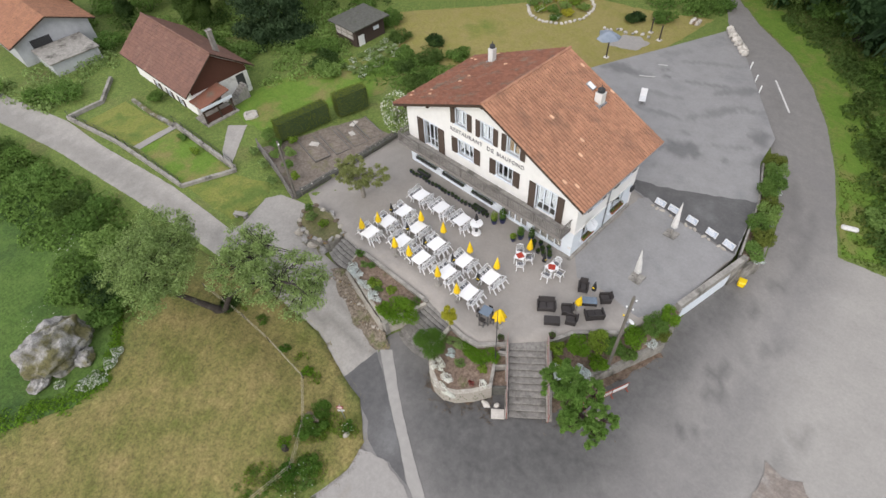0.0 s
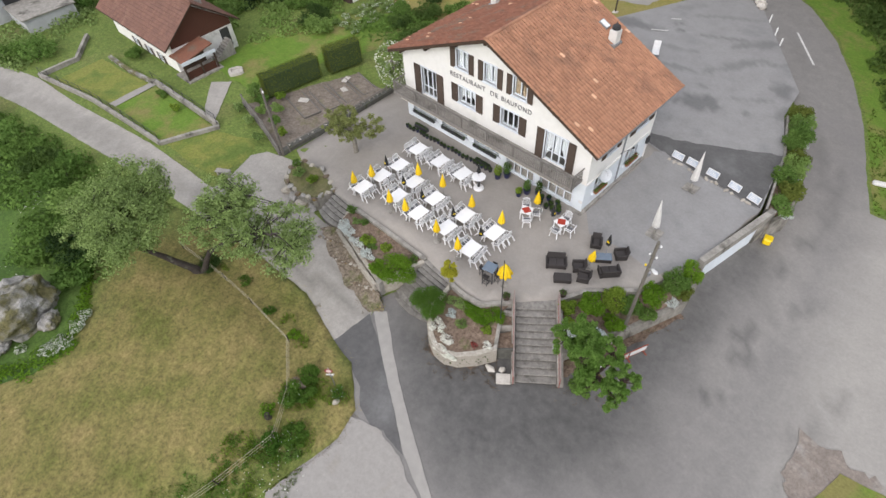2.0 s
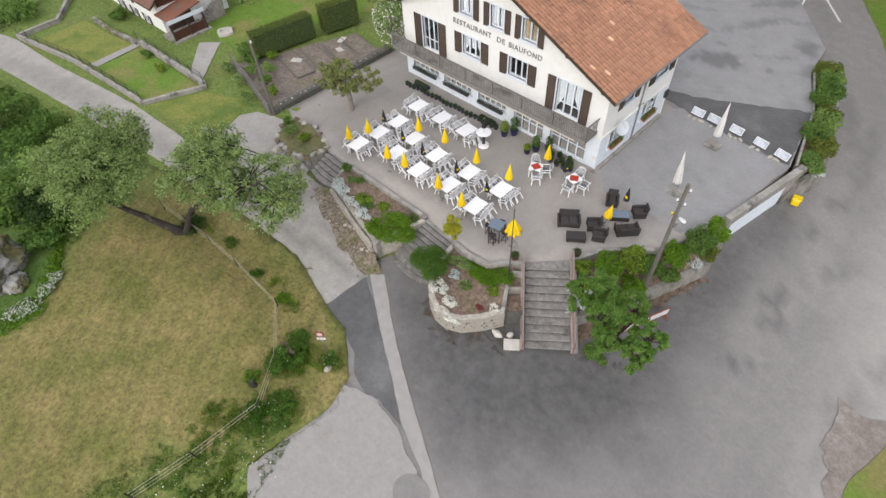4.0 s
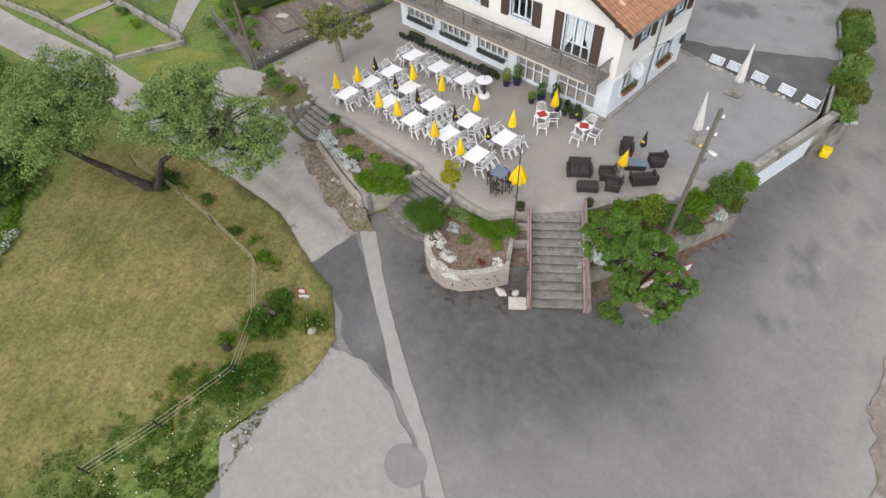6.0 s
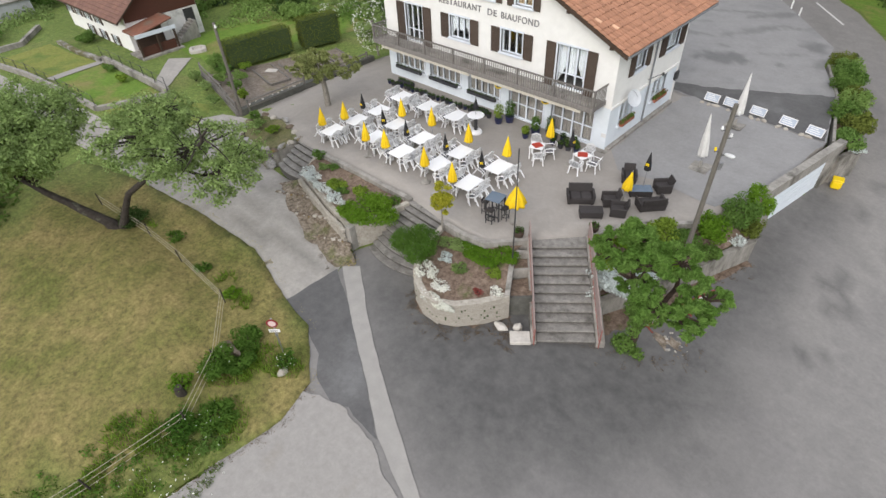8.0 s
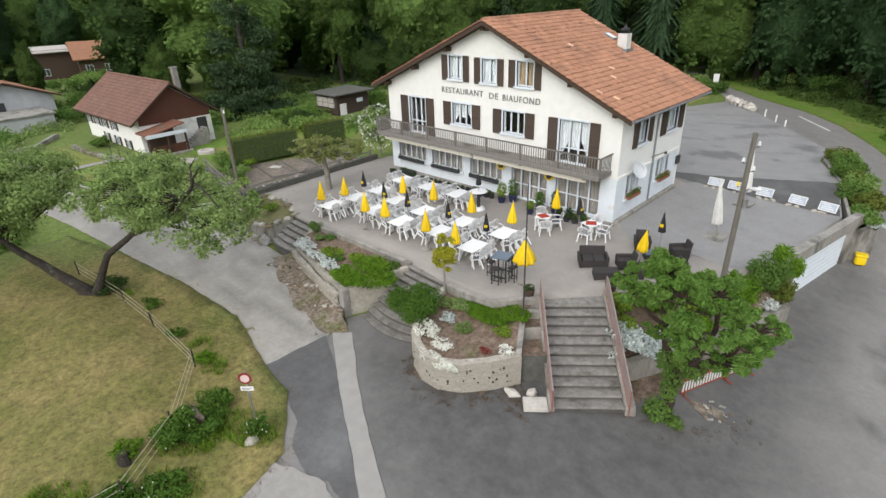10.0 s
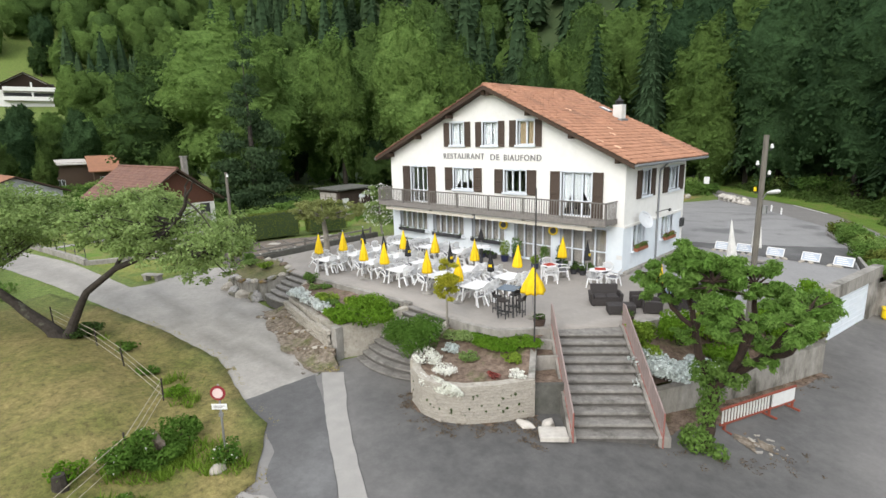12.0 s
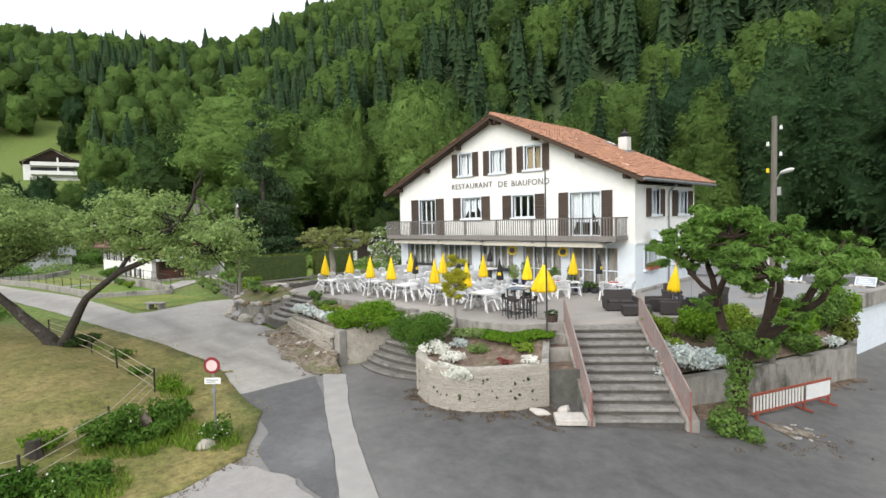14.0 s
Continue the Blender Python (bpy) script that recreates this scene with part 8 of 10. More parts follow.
bm = bmesh.new()
lathe(bm, [(1.35, 0.0), (1.2, 0.2), (0.8, 0.45), (0.35, 0.65), (0.05, 0.7)], 9, squash=lambda a, z: 1 + 0.16 * math.sin(3 * a + z) + 0.1 * math.sin(5 * a))
part("sheet", bm, TARP, heap)
for i in range(12):
    x, y = -17.8 + 0.42 * i + 0.2 * math.sin(i * 3), 31.3 + 0.16 * i + 0.3 * math.sin(i * 5)
    rock("stone", x, y, ground_height(x, y) + 0.03, (0.26, 0.22, 0.17), (PALE_STONE, BOULDER)[i % 2], "loose grey stone beside the covered heap", 360 + i, group="stones by the heap", sub=1)
for x, y in ((-13.4, 33.9), (-11.8, 33.0), (-14.2, 26.3)):
    po = thing("garden_post", pose(x, y, ground_height(x, y)), "short dark wooden garden post", "post", "garden posts")
    bm = bmesh.new()
    tube(bm, [(0, 0, -0.3), (0, 0, 1.7)], 0.08, 7)
    part("post", bm, BARK, po)
    part("foot_stone", boxes((-0.25, 0.25, -0.25, 0.25, 0, 0.12), bevel=0.03), PALE_STONE, po)
for i in range(9):
    x, y = -11.0 + 0.3 * (i % 3), 38.6 + 0.35 * (i // 3)
    rock("stone", x, y, ground_height(x, y) + 0.05, (0.32, 0.28, 0.3), (PALE_STONE, MOSSY, STONE)[i % 3], "stone of a low pile at the lawn's end", 380 + i, group="stone pile", sub=1)
lo = thing("sun_lounger", pose(-6.7, 20.8, deck(-6.7, 20.8) + 0.06, 0, 0, 25), "white metal sun lounger on the car park behind the house", "lounger")
part("seat", boxes((-0.3, 0.3, -0.7, 0.3, 0.32, 0.36), bevel=0.01), WHITE_METAL, lo)
part("backrest", box(bmesh.new(), -0.3, 0.3, 0.0, 0.04, 0.0, 0.7, m=pose(0, 0.3, 0.34, -28, 0, 0)), WHITE_METAL, lo)
for x in (-0.28, 0.28):
    for y in (-0.62, 0.25):
        part("leg", boxes((x - 0.02, x + 0.02, y - 0.02, y + 0.02, 0, 0.32)), STEEL, lo)
for k in range(4):
    for i in range(6):
        x, y = -34.3 + 0.95 * k - 0.12 * i, 6.4 + 1.25 * i + 0.2 * math.sin(i * 3 + k)
        bush("vegetable_row", x, y, ground_height(x, y), 0.42, 0.62, 0.24, LEAF_APPLE, "pale flowering vegetables in a row", 420, 0.07, "plant", 430 + 7 * k + i, 6, "vegetable rows", extra=(LEAF_WHITE, 90, 0.06) if (i + k) % 2 else None)
fr = thing("fire_ring", pose(-34.3, -5.5, ground_height(-34.3, -5.5)), "pale stone fire ring on the lawn", "fire ring")
bm = bmesh.new()
lathe(bm, [(0.75, 0.0), (0.72, 0.25), (0.45, 0.28), (0.42, 0.1)], 11, squash=lambda a, z: 1 + 0.12 * math.sin(4 * a))
part("ring", bm, PALE_STONE, fr)

# ---- trees, shrubs and grass ----


def limb(bm, a, b, ra, rb, bend, rng_, seg=7, k=5):
    """A bent, tapering branch from a to b; returns its points."""
    a, b = Vector(a), Vector(b)
    off = Vector((rng_.uniform(-1, 1), rng_.uniform(-1, 1), rng_.uniform(-0.3, 1))) * bend
    pts = [a.lerp(b, i / k) + off * math.sin(math.pi * i / k) for i in range(k + 1)]
    tube(bm, pts, [lin(ra, rb, i / k) for i in range(k + 1)], seg)
    return pts


def branching_tree(name, label, trunks, crowns, leaf_m, bark, count, size, seed, spread=None, twigs=26, category="tree", shell=0.35, lean=0.55, slim=0.6, clump=0.27):
    """trunks: lists of (x, y, z, r) points; crowns: (x, y, z, rx, ry, rz) masses, which are broken up into many small clumps fed by limbs."""
    rn, rg_ = random.Random(seed), np.random.default_rng(seed)
    x0, y0, z0, _ = trunks[0][0]
    tr = thing(name, pose(x0, y0, z0), label, category)
    base = Vector((x0, y0, z0))
    bm_ = bmesh.new()
    nodes = []
    for t in trunks:
        pts = [Vector(p[:3]) - base for p in t]
        fine, rad = [], []
        for (p, q), (s, e) in zip(zip(pts, pts[1:]), zip(t, t[1:])):
            for i in range(4):
                f = i / 4
                fine.append(p.lerp(q, f) + Vector((rn.uniform(-1, 1), rn.uniform(-1, 1), 0)) * 0.03)
                rad.append(lin(s[3], e[3], f))
        fine.append(pts[-1])
        rad.append(t[-1][3])
        tube(bm_, fine, rad, 10)
        nodes += fine[len(fine) // 2:]
    clumps = []
    for cx, cy, cz, rx, ry, rz in crowns:
        c = Vector((cx, cy, cz)) - base
        vol = max(6, int(twigs * (rx * ry * rz) ** 0.5 / 3))
        for i in range(vol):
            d = Vector((rn.gauss(0, 1), rn.gauss(0, 1), rn.gauss(0.15, 1))).normalized() * rn.uniform(0.45, 1.0)
            p = c + Vector((d.x * rx, d.y * ry, d.z * rz))
            k = rn.uniform(0.55, 1.0)
            r = clump * (rx * ry * rz) ** (1 / 3) * k
            clumps.append((p.x, p.y, p.z, r * 1.25, r * 1.25, r * 0.75))
            if i % 2 == 0:
                s = min(nodes, key=lambda n_: (n_ - p).length)
                limb(bm_, s, p, 0.05 * r + 0.03, 0.012, 0.15 * r + 0.05, rn, 5, 4)
    part("trunk", bm_, bark, tr)
    foliage("crown", clumps, count, size, leaf_m, rg_, tr, shell=shell, lift=lean, aspect=slim)
    return tr


# the two-stemmed apple tree on the meadow's edge
az = ground_height(-15.3, -19.6)
branching_tree("apple_tree", "old two-stemmed apple tree with leaning trunks and a grey-green crown",
               [[(-15.3, -19.6, az - 0.2, 0.42), (-15.6, -19.9, az + 0.5, 0.25), (-16.7, -21.1, az + 2.0, 0.16), (-17.6, -22.1, az + 3.5, 0.12), (-18.3, -22.7, az + 4.8, 0.08)],
                [(-15.2, -19.5, az - 0.1, 0.24), (-14.9, -19.2, az + 0.7, 0.18), (-14.3, -18.7, az + 2.0, 0.14), (-13.2, -17.8, az + 3.0, 0.12), (-11.9, -16.9, az + 3.6, 0.1), (-10.7, -16.5, 3.5, 0.085), (-9.25, -16.4, 4.3, 0.07), (-8.7, -16.4, 4.85, 0.05), (-7.8, -16.4, 5.5, 0.018)],
                [(-8.9, -16.4, 4.65, 0.04), (-9.05, -16.25, 5.2, 0.028), (-8.6, -16.15, 5.65, 0.012)], [(-11.9, -16.9, az + 3.6, 0.08), (-10.4, -16.4, az + 3.5, 0.06), (-9.2, -15.8, az + 3.9, 0.04)],
                [(-13.2, -17.8, az + 3.0, 0.09), (-13.0, -16.8, az + 4.6, 0.06), (-13.2, -15.8, az + 5.6, 0.04)]],
               [(-17.5, -21.6, az + 5.0, 3.2, 3.0, 1.75), (-19.5, -20.0, az + 4.85, 2.6, 2.4, 1.6), (-15.9, -22.6, az + 5.0, 2.2, 1.9, 1.0), (-19.1, -22.8, az + 4.8, 2.1, 1.9, 1.1),
                (-12.8, -16.8, az + 5.2, 2.4, 2.1, 1.3), (-14.4, -16.2, az + 4.9, 1.9, 1.8, 1.2), (-9.3, -15.8, az + 3.9, 2.0, 1.8, 1.3), (-11.2, -17.4, az + 4.7, 2.0, 1.6, 1.2), (-13.6, -18.2, az + 4.6, 1.8, 1.6, 1.1), (-10.6, -14.9, az + 4.2, 1.9, 1.7, 1.2)],
               LEAF_APPLE, BARK, 64000, 0.068, 4, twigs=90, shell=0.25, clump=0.25)

# the umbrella-shaped tree in front of the wall
tz = ground_height(6.6, -8.9)
branching_tree("pollard_tree", "gnarled pollarded tree with a spreading bright green crown",
               [[(6.85, -9.05, tz - 0.2, 0.216), (6.85, -9.00, tz + 0.90, 0.160), (6.95, -9.10, tz + 1.90, 0.144), (7.39, -9.42, tz + 2.55, 0.128), (8.08, -9.64, tz + 3.20, 0.104), (8.60, -9.83, tz + 4.07, 0.072), (8.86, -9.88, tz + 4.60, 0.040)],
                [(7.39, -9.42, tz + 2.55, 0.096), (7.70, -10.13, tz + 3.31, 0.080), (7.93, -10.71, tz + 4.28, 0.048)],
                [(8.08, -9.64, tz + 3.20, 0.072), (8.77, -10.46, tz + 3.85, 0.064), (9.16, -10.68, tz + 4.50, 0.040)],
                [(7.39, -9.32, tz + 2.55, 0.096), (7.71, -8.97, tz + 3.74, 0.080), (7.66, -9.08, tz + 4.90, 0.048)],
                [(6.95, -9.10, tz + 1.90, 0.120), (6.52, -9.29, tz + 2.77, 0.112), (6.42, -9.40, tz + 3.52, 0.088), (6.06, -9.08, tz + 4.50, 0.064), (6.06, -9.18, tz + 5.10, 0.040)],
                [(6.42, -9.40, tz + 3.52, 0.080), (6.86, -9.88, tz + 4.50, 0.064), (6.96, -10.08, tz + 5.10, 0.040)],
                [(6.42, -9.40, tz + 3.52, 0.064), (5.92, -9.82, tz + 4.17, 0.056), (5.36, -9.58, tz + 5.00, 0.032)]],
               [(6.13, -9.16, tz + 5.32, 0.8, 0.75, 0.55), (5.78, -10.16, tz + 4.72, 0.75, 0.7, 0.5), (7.58, -9.16, tz + 5.12, 0.8, 0.75, 0.45), (7.68, -10.86, tz + 4.52, 0.8, 0.75, 0.5), (8.73, -10.76, tz + 4.52, 0.75, 0.7, 0.45), (8.88, -9.86, tz + 4.82, 0.75, 0.7, 0.45),
                (6.98, -10.06, tz + 5.32, 0.8, 0.75, 0.5), (5.18, -9.66, tz + 5.02, 0.5, 0.5, 0.4), (6.53, -9.46, tz + 4.72, 0.7, 0.7, 0.5), (8.18, -9.56, tz + 4.82, 0.6, 0.6, 0.4), (7.28, -10.46, tz + 4.52, 0.65, 0.65, 0.4), (8.20, -10.00, tz + 3.40, 0.45, 0.4, 0.45), (6.20, -9.60, tz + 3.40, 0.4, 0.4, 0.4)],
               LEAF_POLLARD, RED_BARK, 33000, 0.085, 9, twigs=130, shell=0.25, lean=0.6, slim=0.3)
ivy = foliage("trunk_ivy", [(6.65, -9.3, tz + 0.32, 0.48, 0.46, 0.42), (6.8, -9.1, tz + 1.1, 0.27, 0.27, 0.5), (6.9, -9.15, tz + 1.8, 0.34, 0.34, 0.5), (7.5, -9.5, tz + 2.5, 0.36, 0.36, 0.3), (6.65, -9.4, tz + 2.4, 0.32, 0.32, 0.36), (7.1, -9.4, tz + 2.6, 0.32, 0.32, 0.3), (7.25, -9.3, tz + 0.16, 0.28, 0.25, 0.22)],
              3400, 0.055, LEAF_BUSH, np.random.default_rng(14), None, shell=0.6, out=1.0)
tagged(ivy, "dense green ivy round the trunk of the pollarded tree", "ivy", kind="stuff")
# small terrace tree, and the young tree by the curved steps
branching_tree("terrace_tree", "small spreading tree growing through the terrace",
               [[(-15.9, -5.9, -0.1, 0.2), (-15.9, -5.9, 1.4, 0.16), (-15.6, -6.2, 2.2, 0.1)], [(-15.9, -5.9, 1.4, 0.12), (-16.6, -5.6, 2.3, 0.07)]],
               [(-15.3, -6.3, 2.8, 1.5, 1.4, 0.7), (-17.0, -5.8, 2.6, 1.3, 1.3, 0.6), (-14.4, -5.4, 2.6, 1.2, 1.2, 0.6), (-16.2, -7.0, 2.6, 1.0, 1.0, 0.5)], LEAF_OLIVE, PALE_BARK, 8000, 0.07, 21, twigs=90)
branching_tree("young_tree", "thin young tree with golden-green leaves at the edge of the terrace",
               [[(-2.05, -10.15, -0.2, 0.05), (-2.05, -10.1, 1.0, 0.04), (-2.0, -10.1, 2.0, 0.015)]],
               [(-2.05, -10.1, 1.3, 0.42, 0.42, 0.5), (-2.0, -10.1, 1.85, 0.36, 0.36, 0.5), (-2.0, -10.1, 2.35, 0.22, 0.22, 0.35), (-2.1, -10.15, 0.95, 0.34, 0.34, 0.3)], LEAF_GOLD, PALE_BARK, 5200, 0.045, 23, twigs=90, clump=0.55)
branching_tree("blossom_shrub", "tall white-blossomed shrub beside the house",
               [[(-20.9, 2.6, -0.6, 0.08), (-20.9, 2.5, 1.2, 0.06), (-20.8, 2.4, 2.4, 0.03)]], [(-20.9, 2.5, 1.9, 1.5, 1.5, 1.4), (-20.3, 1.8, 1.2, 1.2, 1.1, 1.0)], LEAF_APPLE, PALE_BARK, 3200, 0.1, 27, category="shrub", twigs=30)
bl_ = foliage("shrub_blossom", [(-20.9, 2.5, 1.9, 1.5, 1.5, 1.4), (-20.3, 1.8, 1.2, 1.2, 1.1, 1.0)], 700, 0.07, LEAF_WHITE, np.random.default_rng(3), None, shell=0.95)
tagged(bl_, "white blossom heads of the tall shrub", "blossom", kind="stuff")

# shrubs of the beds
SHRUBS = [("bush", -5.3, -11.5, -0.5, 1.3, 0.95, 0.58, LEAF_FRESH, "bright green mounded shrub over the bed wall", 5600, 0.05), ("bush", -6.2, -12.0, -0.5, 0.75, 0.55, 0.4, LEAF_FRESH, "bright green mounded shrub over the bed wall", 2300, 0.05),
          ("bush", -2.15, -11.7, -0.95, 1.08, 0.98, 0.84, LEAF_BOX, "dense rounded green shrub by the curved steps", 12000, 0.036),
          ("bush", -8.6, -10.9, -0.35, 0.55, 0.5, 0.25, LEAF_LIME, "low pale green perennial clump", 700, 0.06), ("lavender", -10.3, -11.2, -0.45, 0.6, 0.45, 0.26, LEAF_SILVER, "silvery cushion plant on the wall", 900, 0.05),
          ("lavender", -9.0, -11.5, -0.45, 0.7, 0.4, 0.24, LEAF_SILVER, "silvery cushion plant on the wall", 900, 0.05), ("lavender", -7.7, -11.7, -0.45, 0.6, 0.4, 0.22, LEAF_SILVER, "silvery cushion plant on the wall", 800, 0.05),
          ("lavender", -10.95, -11.1, -0.5, 0.5, 0.4, 0.22, LEAF_SILVER, "silvery cushion plant on the wall", 600, 0.05), ("bush", -11.2, -10.05, -0.15, 0.35, 0.35, 0.3, LEAF_BUSH, "small green shrub by the steps", 500, 0.05),
          ("bush", -9.9, -10.1, -0.2, 0.3, 0.3, 0.15, LEAF_BUSH, "small green shrub in the brown mulch", 250, 0.05), ("bush", -5.2, -10.1, -0.2, 0.4, 0.3, 0.15, LEAF_BUSH, "low green plant by the edge wall", 300, 0.05),
          ("groundcover", 0.3, -10.35, -0.32, 1.0, 0.42, 0.14, LEAF_FRESH, "low bright green groundcover in the planter", 3800, 0.04), ("groundcover", 1.05, -9.75, -0.22, 0.75, 0.5, 0.13, LEAF_FRESH, "low bright green groundcover in the planter", 2400, 0.04),
          ("groundcover", -0.7, -10.4, -0.36, 0.6, 0.4, 0.18, LEAF_APPLE, "pale leafy perennials below the terrace", 700, 0.05), ("bush", -1.3, -10.6, -0.42, 0.4, 0.35, 0.2, LEAF_APPLE, "pale leafy perennials below the terrace", 450, 0.05),
          ("white_cushion", -0.95, -12.35, -0.58, 0.62, 0.42, 0.24, LEAF_WHITE, "white flowering cushion plant on the planter wall", 800, 0.035), ("white_cushion", 0.1, -12.55, -0.6, 0.48, 0.34, 0.22, LEAF_WHITE, "white flowering cushion plant", 700, 0.035),
          ("white_cushion", 0.5, -13.15, -0.92, 0.75, 0.22, 0.27, LEAF_WHITE, "white flowers hanging over the planter wall", 2800, 0.035), ("white_cushion", -0.1, -13.2, -0.85, 0.35, 0.2, 0.2, LEAF_WHITE, "white flowers hanging over the planter wall", 600, 0.035),
          ("white_cushion", 2.0, -11.35, -0.57, 0.32, 0.25, 0.13, LEAF_WHITE, "small white flowering plant on the planter", 350, 0.035), ("red_plant", 1.45, -11.8, -0.58, 0.24, 0.18, 0.1, LEAF_RED, "small red-leaved plant in the planter", 180, 0.04),
          ("bush", 3.85, -6.55, -0.4, 0.55, 0.5, 0.42, LEAF_LIME, "yellow-green shrub at the head of the stairs", 1700, 0.055), ("bush", 4.35, -7.3, -0.8, 0.5, 0.45, 0.36, LEAF_LIME, "yellow-green shrub below the terrace", 1400, 0.055),
          ("bush", 4.75, -5.55, -0.5, 0.75, 0.7, 0.6, LEAF_FRESH, "rounded bright green shrub along the terrace edge", 2800, 0.055), ("bush", 5.55, -4.45, -0.55, 0.8, 0.75, 0.6, LEAF_LIME, "rounded yellow-green shrub along the terrace edge", 2800, 0.055),
          ("bush", 6.3, -4.0, -0.75, 0.7, 0.65, 0.5, LEAF_BUSH, "green shrub along the terrace edge", 2200, 0.055), ("bush", 6.95, -2.5, -0.6, 0.8, 0.8, 0.62, LEAF_FRESH, "green shrub along the terrace edge", 2800, 0.055),
          ("bush", 7.35, -1.2, -0.6, 0.75, 0.75, 0.85, LEAF_BUSH, "green shrub beside the garage wall", 2600, 0.055), ("bush", 7.7, -0.1, -0.6, 0.6, 0.65, 0.95, LEAF_FRESH, "tall green shrub beside the garage wall", 2200, 0.055),
          ("bush", 8.0, -0.9, -0.95, 0.45, 0.5, 0.55, LEAF_HEDGE, "reddish-green shrub over the front wall", 1300, 0.055),
          ("bush", 6.1, -5.3, -0.95, 0.65, 0.6, 0.42, LEAF_FRESH, "green shrub over the front wall", 1900, 0.055), ("bush", 7.15, -3.6, -0.95, 0.55, 0.55, 0.4, LEAF_BUSH, "green shrub over the front wall", 1600, 0.055),
          ("lavender", 5.1, -7.75, -0.9, 1.2, 0.55, 0.38, LEAF_SILVER, "silvery plant hanging over the front wall", 3800, 0.05), ("lavender", 5.75, -6.4, -0.95, 0.6, 0.35, 0.28, LEAF_SILVER, "silvery plant hanging over the front wall", 900, 0.05),
          ("lavender", 7.75, -1.8, -0.98, 0.4, 0.4, 0.2, LEAF_SILVER, "silvery plant on the front wall", 450, 0.05), ("lavender", 4.6, -8.3, -1.2, 0.22, 0.5, 0.3, LEAF_SILVER, "silvery plant growing through the stair railing", 450, 0.05),
          ("perennial", -7.2, -10.6, -0.3, 0.4, 0.35, 0.2, LEAF_LIME, "low leafy perennial in the mulch", 600, 0.05), ("perennial", -10.4, -10.4, -0.25, 0.35, 0.3, 0.16, LEAF_APPLE, "low leafy perennial in the mulch", 450, 0.05), ("perennial", -8.0, -11.1, -0.4, 0.35, 0.3, 0.18, LEAF_BUSH, "low leafy perennial in the mulch", 450, 0.05),
          ("perennial", 0.0, -11.3, -0.58, 0.4, 0.3, 0.14, LEAF_APPLE, "low grey-green perennial in the planter", 450, 0.045), ("perennial", 1.3, -10.7, -0.45, 0.35, 0.3, 0.16, LEAF_LIME, "low leafy perennial in the planter", 500, 0.045), ("perennial", -0.9, -11.2, -0.55, 0.35, 0.3, 0.16, LEAF_SILVER, "low silvery perennial in the planter", 400, 0.045),
          ("weeds", -17.2, -10.2, -0.05, 0.6, 0.5, 0.16, LEAF_APPLE, "weedy clump in the upper bed", 500, 0.06), ("weeds", -15.8, -10.0, -0.05, 0.5, 0.4, 0.16, LEAF_LIME, "weedy clump in the upper bed", 450, 0.06),
          ("weeds", -18.0, -9.8, 0.0, 0.35, 0.35, 0.25, LEAF_BUSH, "weedy clump in the upper bed", 350, 0.06)]
SHRUBS += [("bush", -24.6, -7.6, -0.75, 0.6, 0.5, 0.35, LEAF_BUSH, "leafy vegetables by the timber fence", 900, 0.06), ("bush", -26.0, -6.4, -0.75, 0.7, 0.5, 0.3, LEAF_SUMAC, "leafy vegetables by the timber fence", 900, 0.06), ("bush", -22.8, -8.0, -0.75, 0.5, 0.4, 0.4, LEAF_LIME, "leafy vegetables by the timber fence", 700, 0.06), ("bush", -29.6, -6.4, -0.8, 0.7, 0.6, 0.55, LEAF_SUMAC, "tall leafy plants at the garden fence", 1200, 0.06), ("bush", -28.6, -8.6, -0.8, 0.5, 0.5, 0.4, LEAF_APPLE, "tall leafy plants at the garden fence", 800, 0.06), ("bush", -26.4, -8.9, -0.8, 0.6, 0.4, 0.3, LEAF_APPLE, "flowering weeds along the garden fence", 700, 0.06), ("bush", -24.0, -9.6, -0.8, 0.6, 0.4, 0.25, LEAF_APPLE, "flowering weeds along the garden fence", 700, 0.06),
           ("bush", -28.0, -6.6, -0.75, 0.7, 0.6, 0.3, LEAF_BUSH, "leafy vegetables at the garden's end", 900, 0.07), ("bush", -26.8, -7.4, -0.75, 0.6, 0.5, 0.3, LEAF_SUMAC, "leafy vegetables at the garden's end", 800, 0.07), ("bush", -27.4, -5.2, -0.75, 0.5, 0.5, 0.25, LEAF_LIME, "leafy vegetables at the garden's end", 600, 0.07),
           ("bush", -44.5, -10.6, -0.9, 0.9, 0.8, 0.5, LEAF_BUSH, "rounded garden shrub by the wall", 1400, 0.08), ("bush", -33.0, -12.2, -0.85, 0.6, 0.35, 0.3, LEAF_LIME, "flower border along the garden wall", 700, 0.06), ("bush", -36.0, -12.0, -0.85, 0.7, 0.35, 0.3, LEAF_BUSH, "flower border along the garden wall", 700, 0.06)]
for i, (nm, x, y, z, rx, ry, rz, lm, lab, n, s) in enumerate(SHRUBS):
    bush(nm, x, y, z, rx, ry, rz, lm, lab, n, s, "shrub" if nm == "bush" else "plant", i)
# roadside hedge
for i in range(9):
    t = i / 8
    x, y = lin(9.2, 6.4, t) + 0.25 * math.sin(i * 2.2), lin(9.3, 19.6, t)
    bush("hedge_shrub", x, y, -0.55, 0.85, 0.85, 0.75 if i else 0.45, (LEAF_SUMAC, LEAF_BUSH, LEAF_HEDGE)[(i * 5 + (i > 5)) % 3], "tall green roadside hedge shrub", 2000, 0.075, "hedge", 100 + i, group="roadside hedge")
    if i % 3 == 0:
        bush("lavender", x + 0.5, y - 0.3, -0.6, 0.4, 0.4, 0.2, LEAF_SILVER, "silvery plant below the hedge", 350, 0.05, "plant", 130 + i)
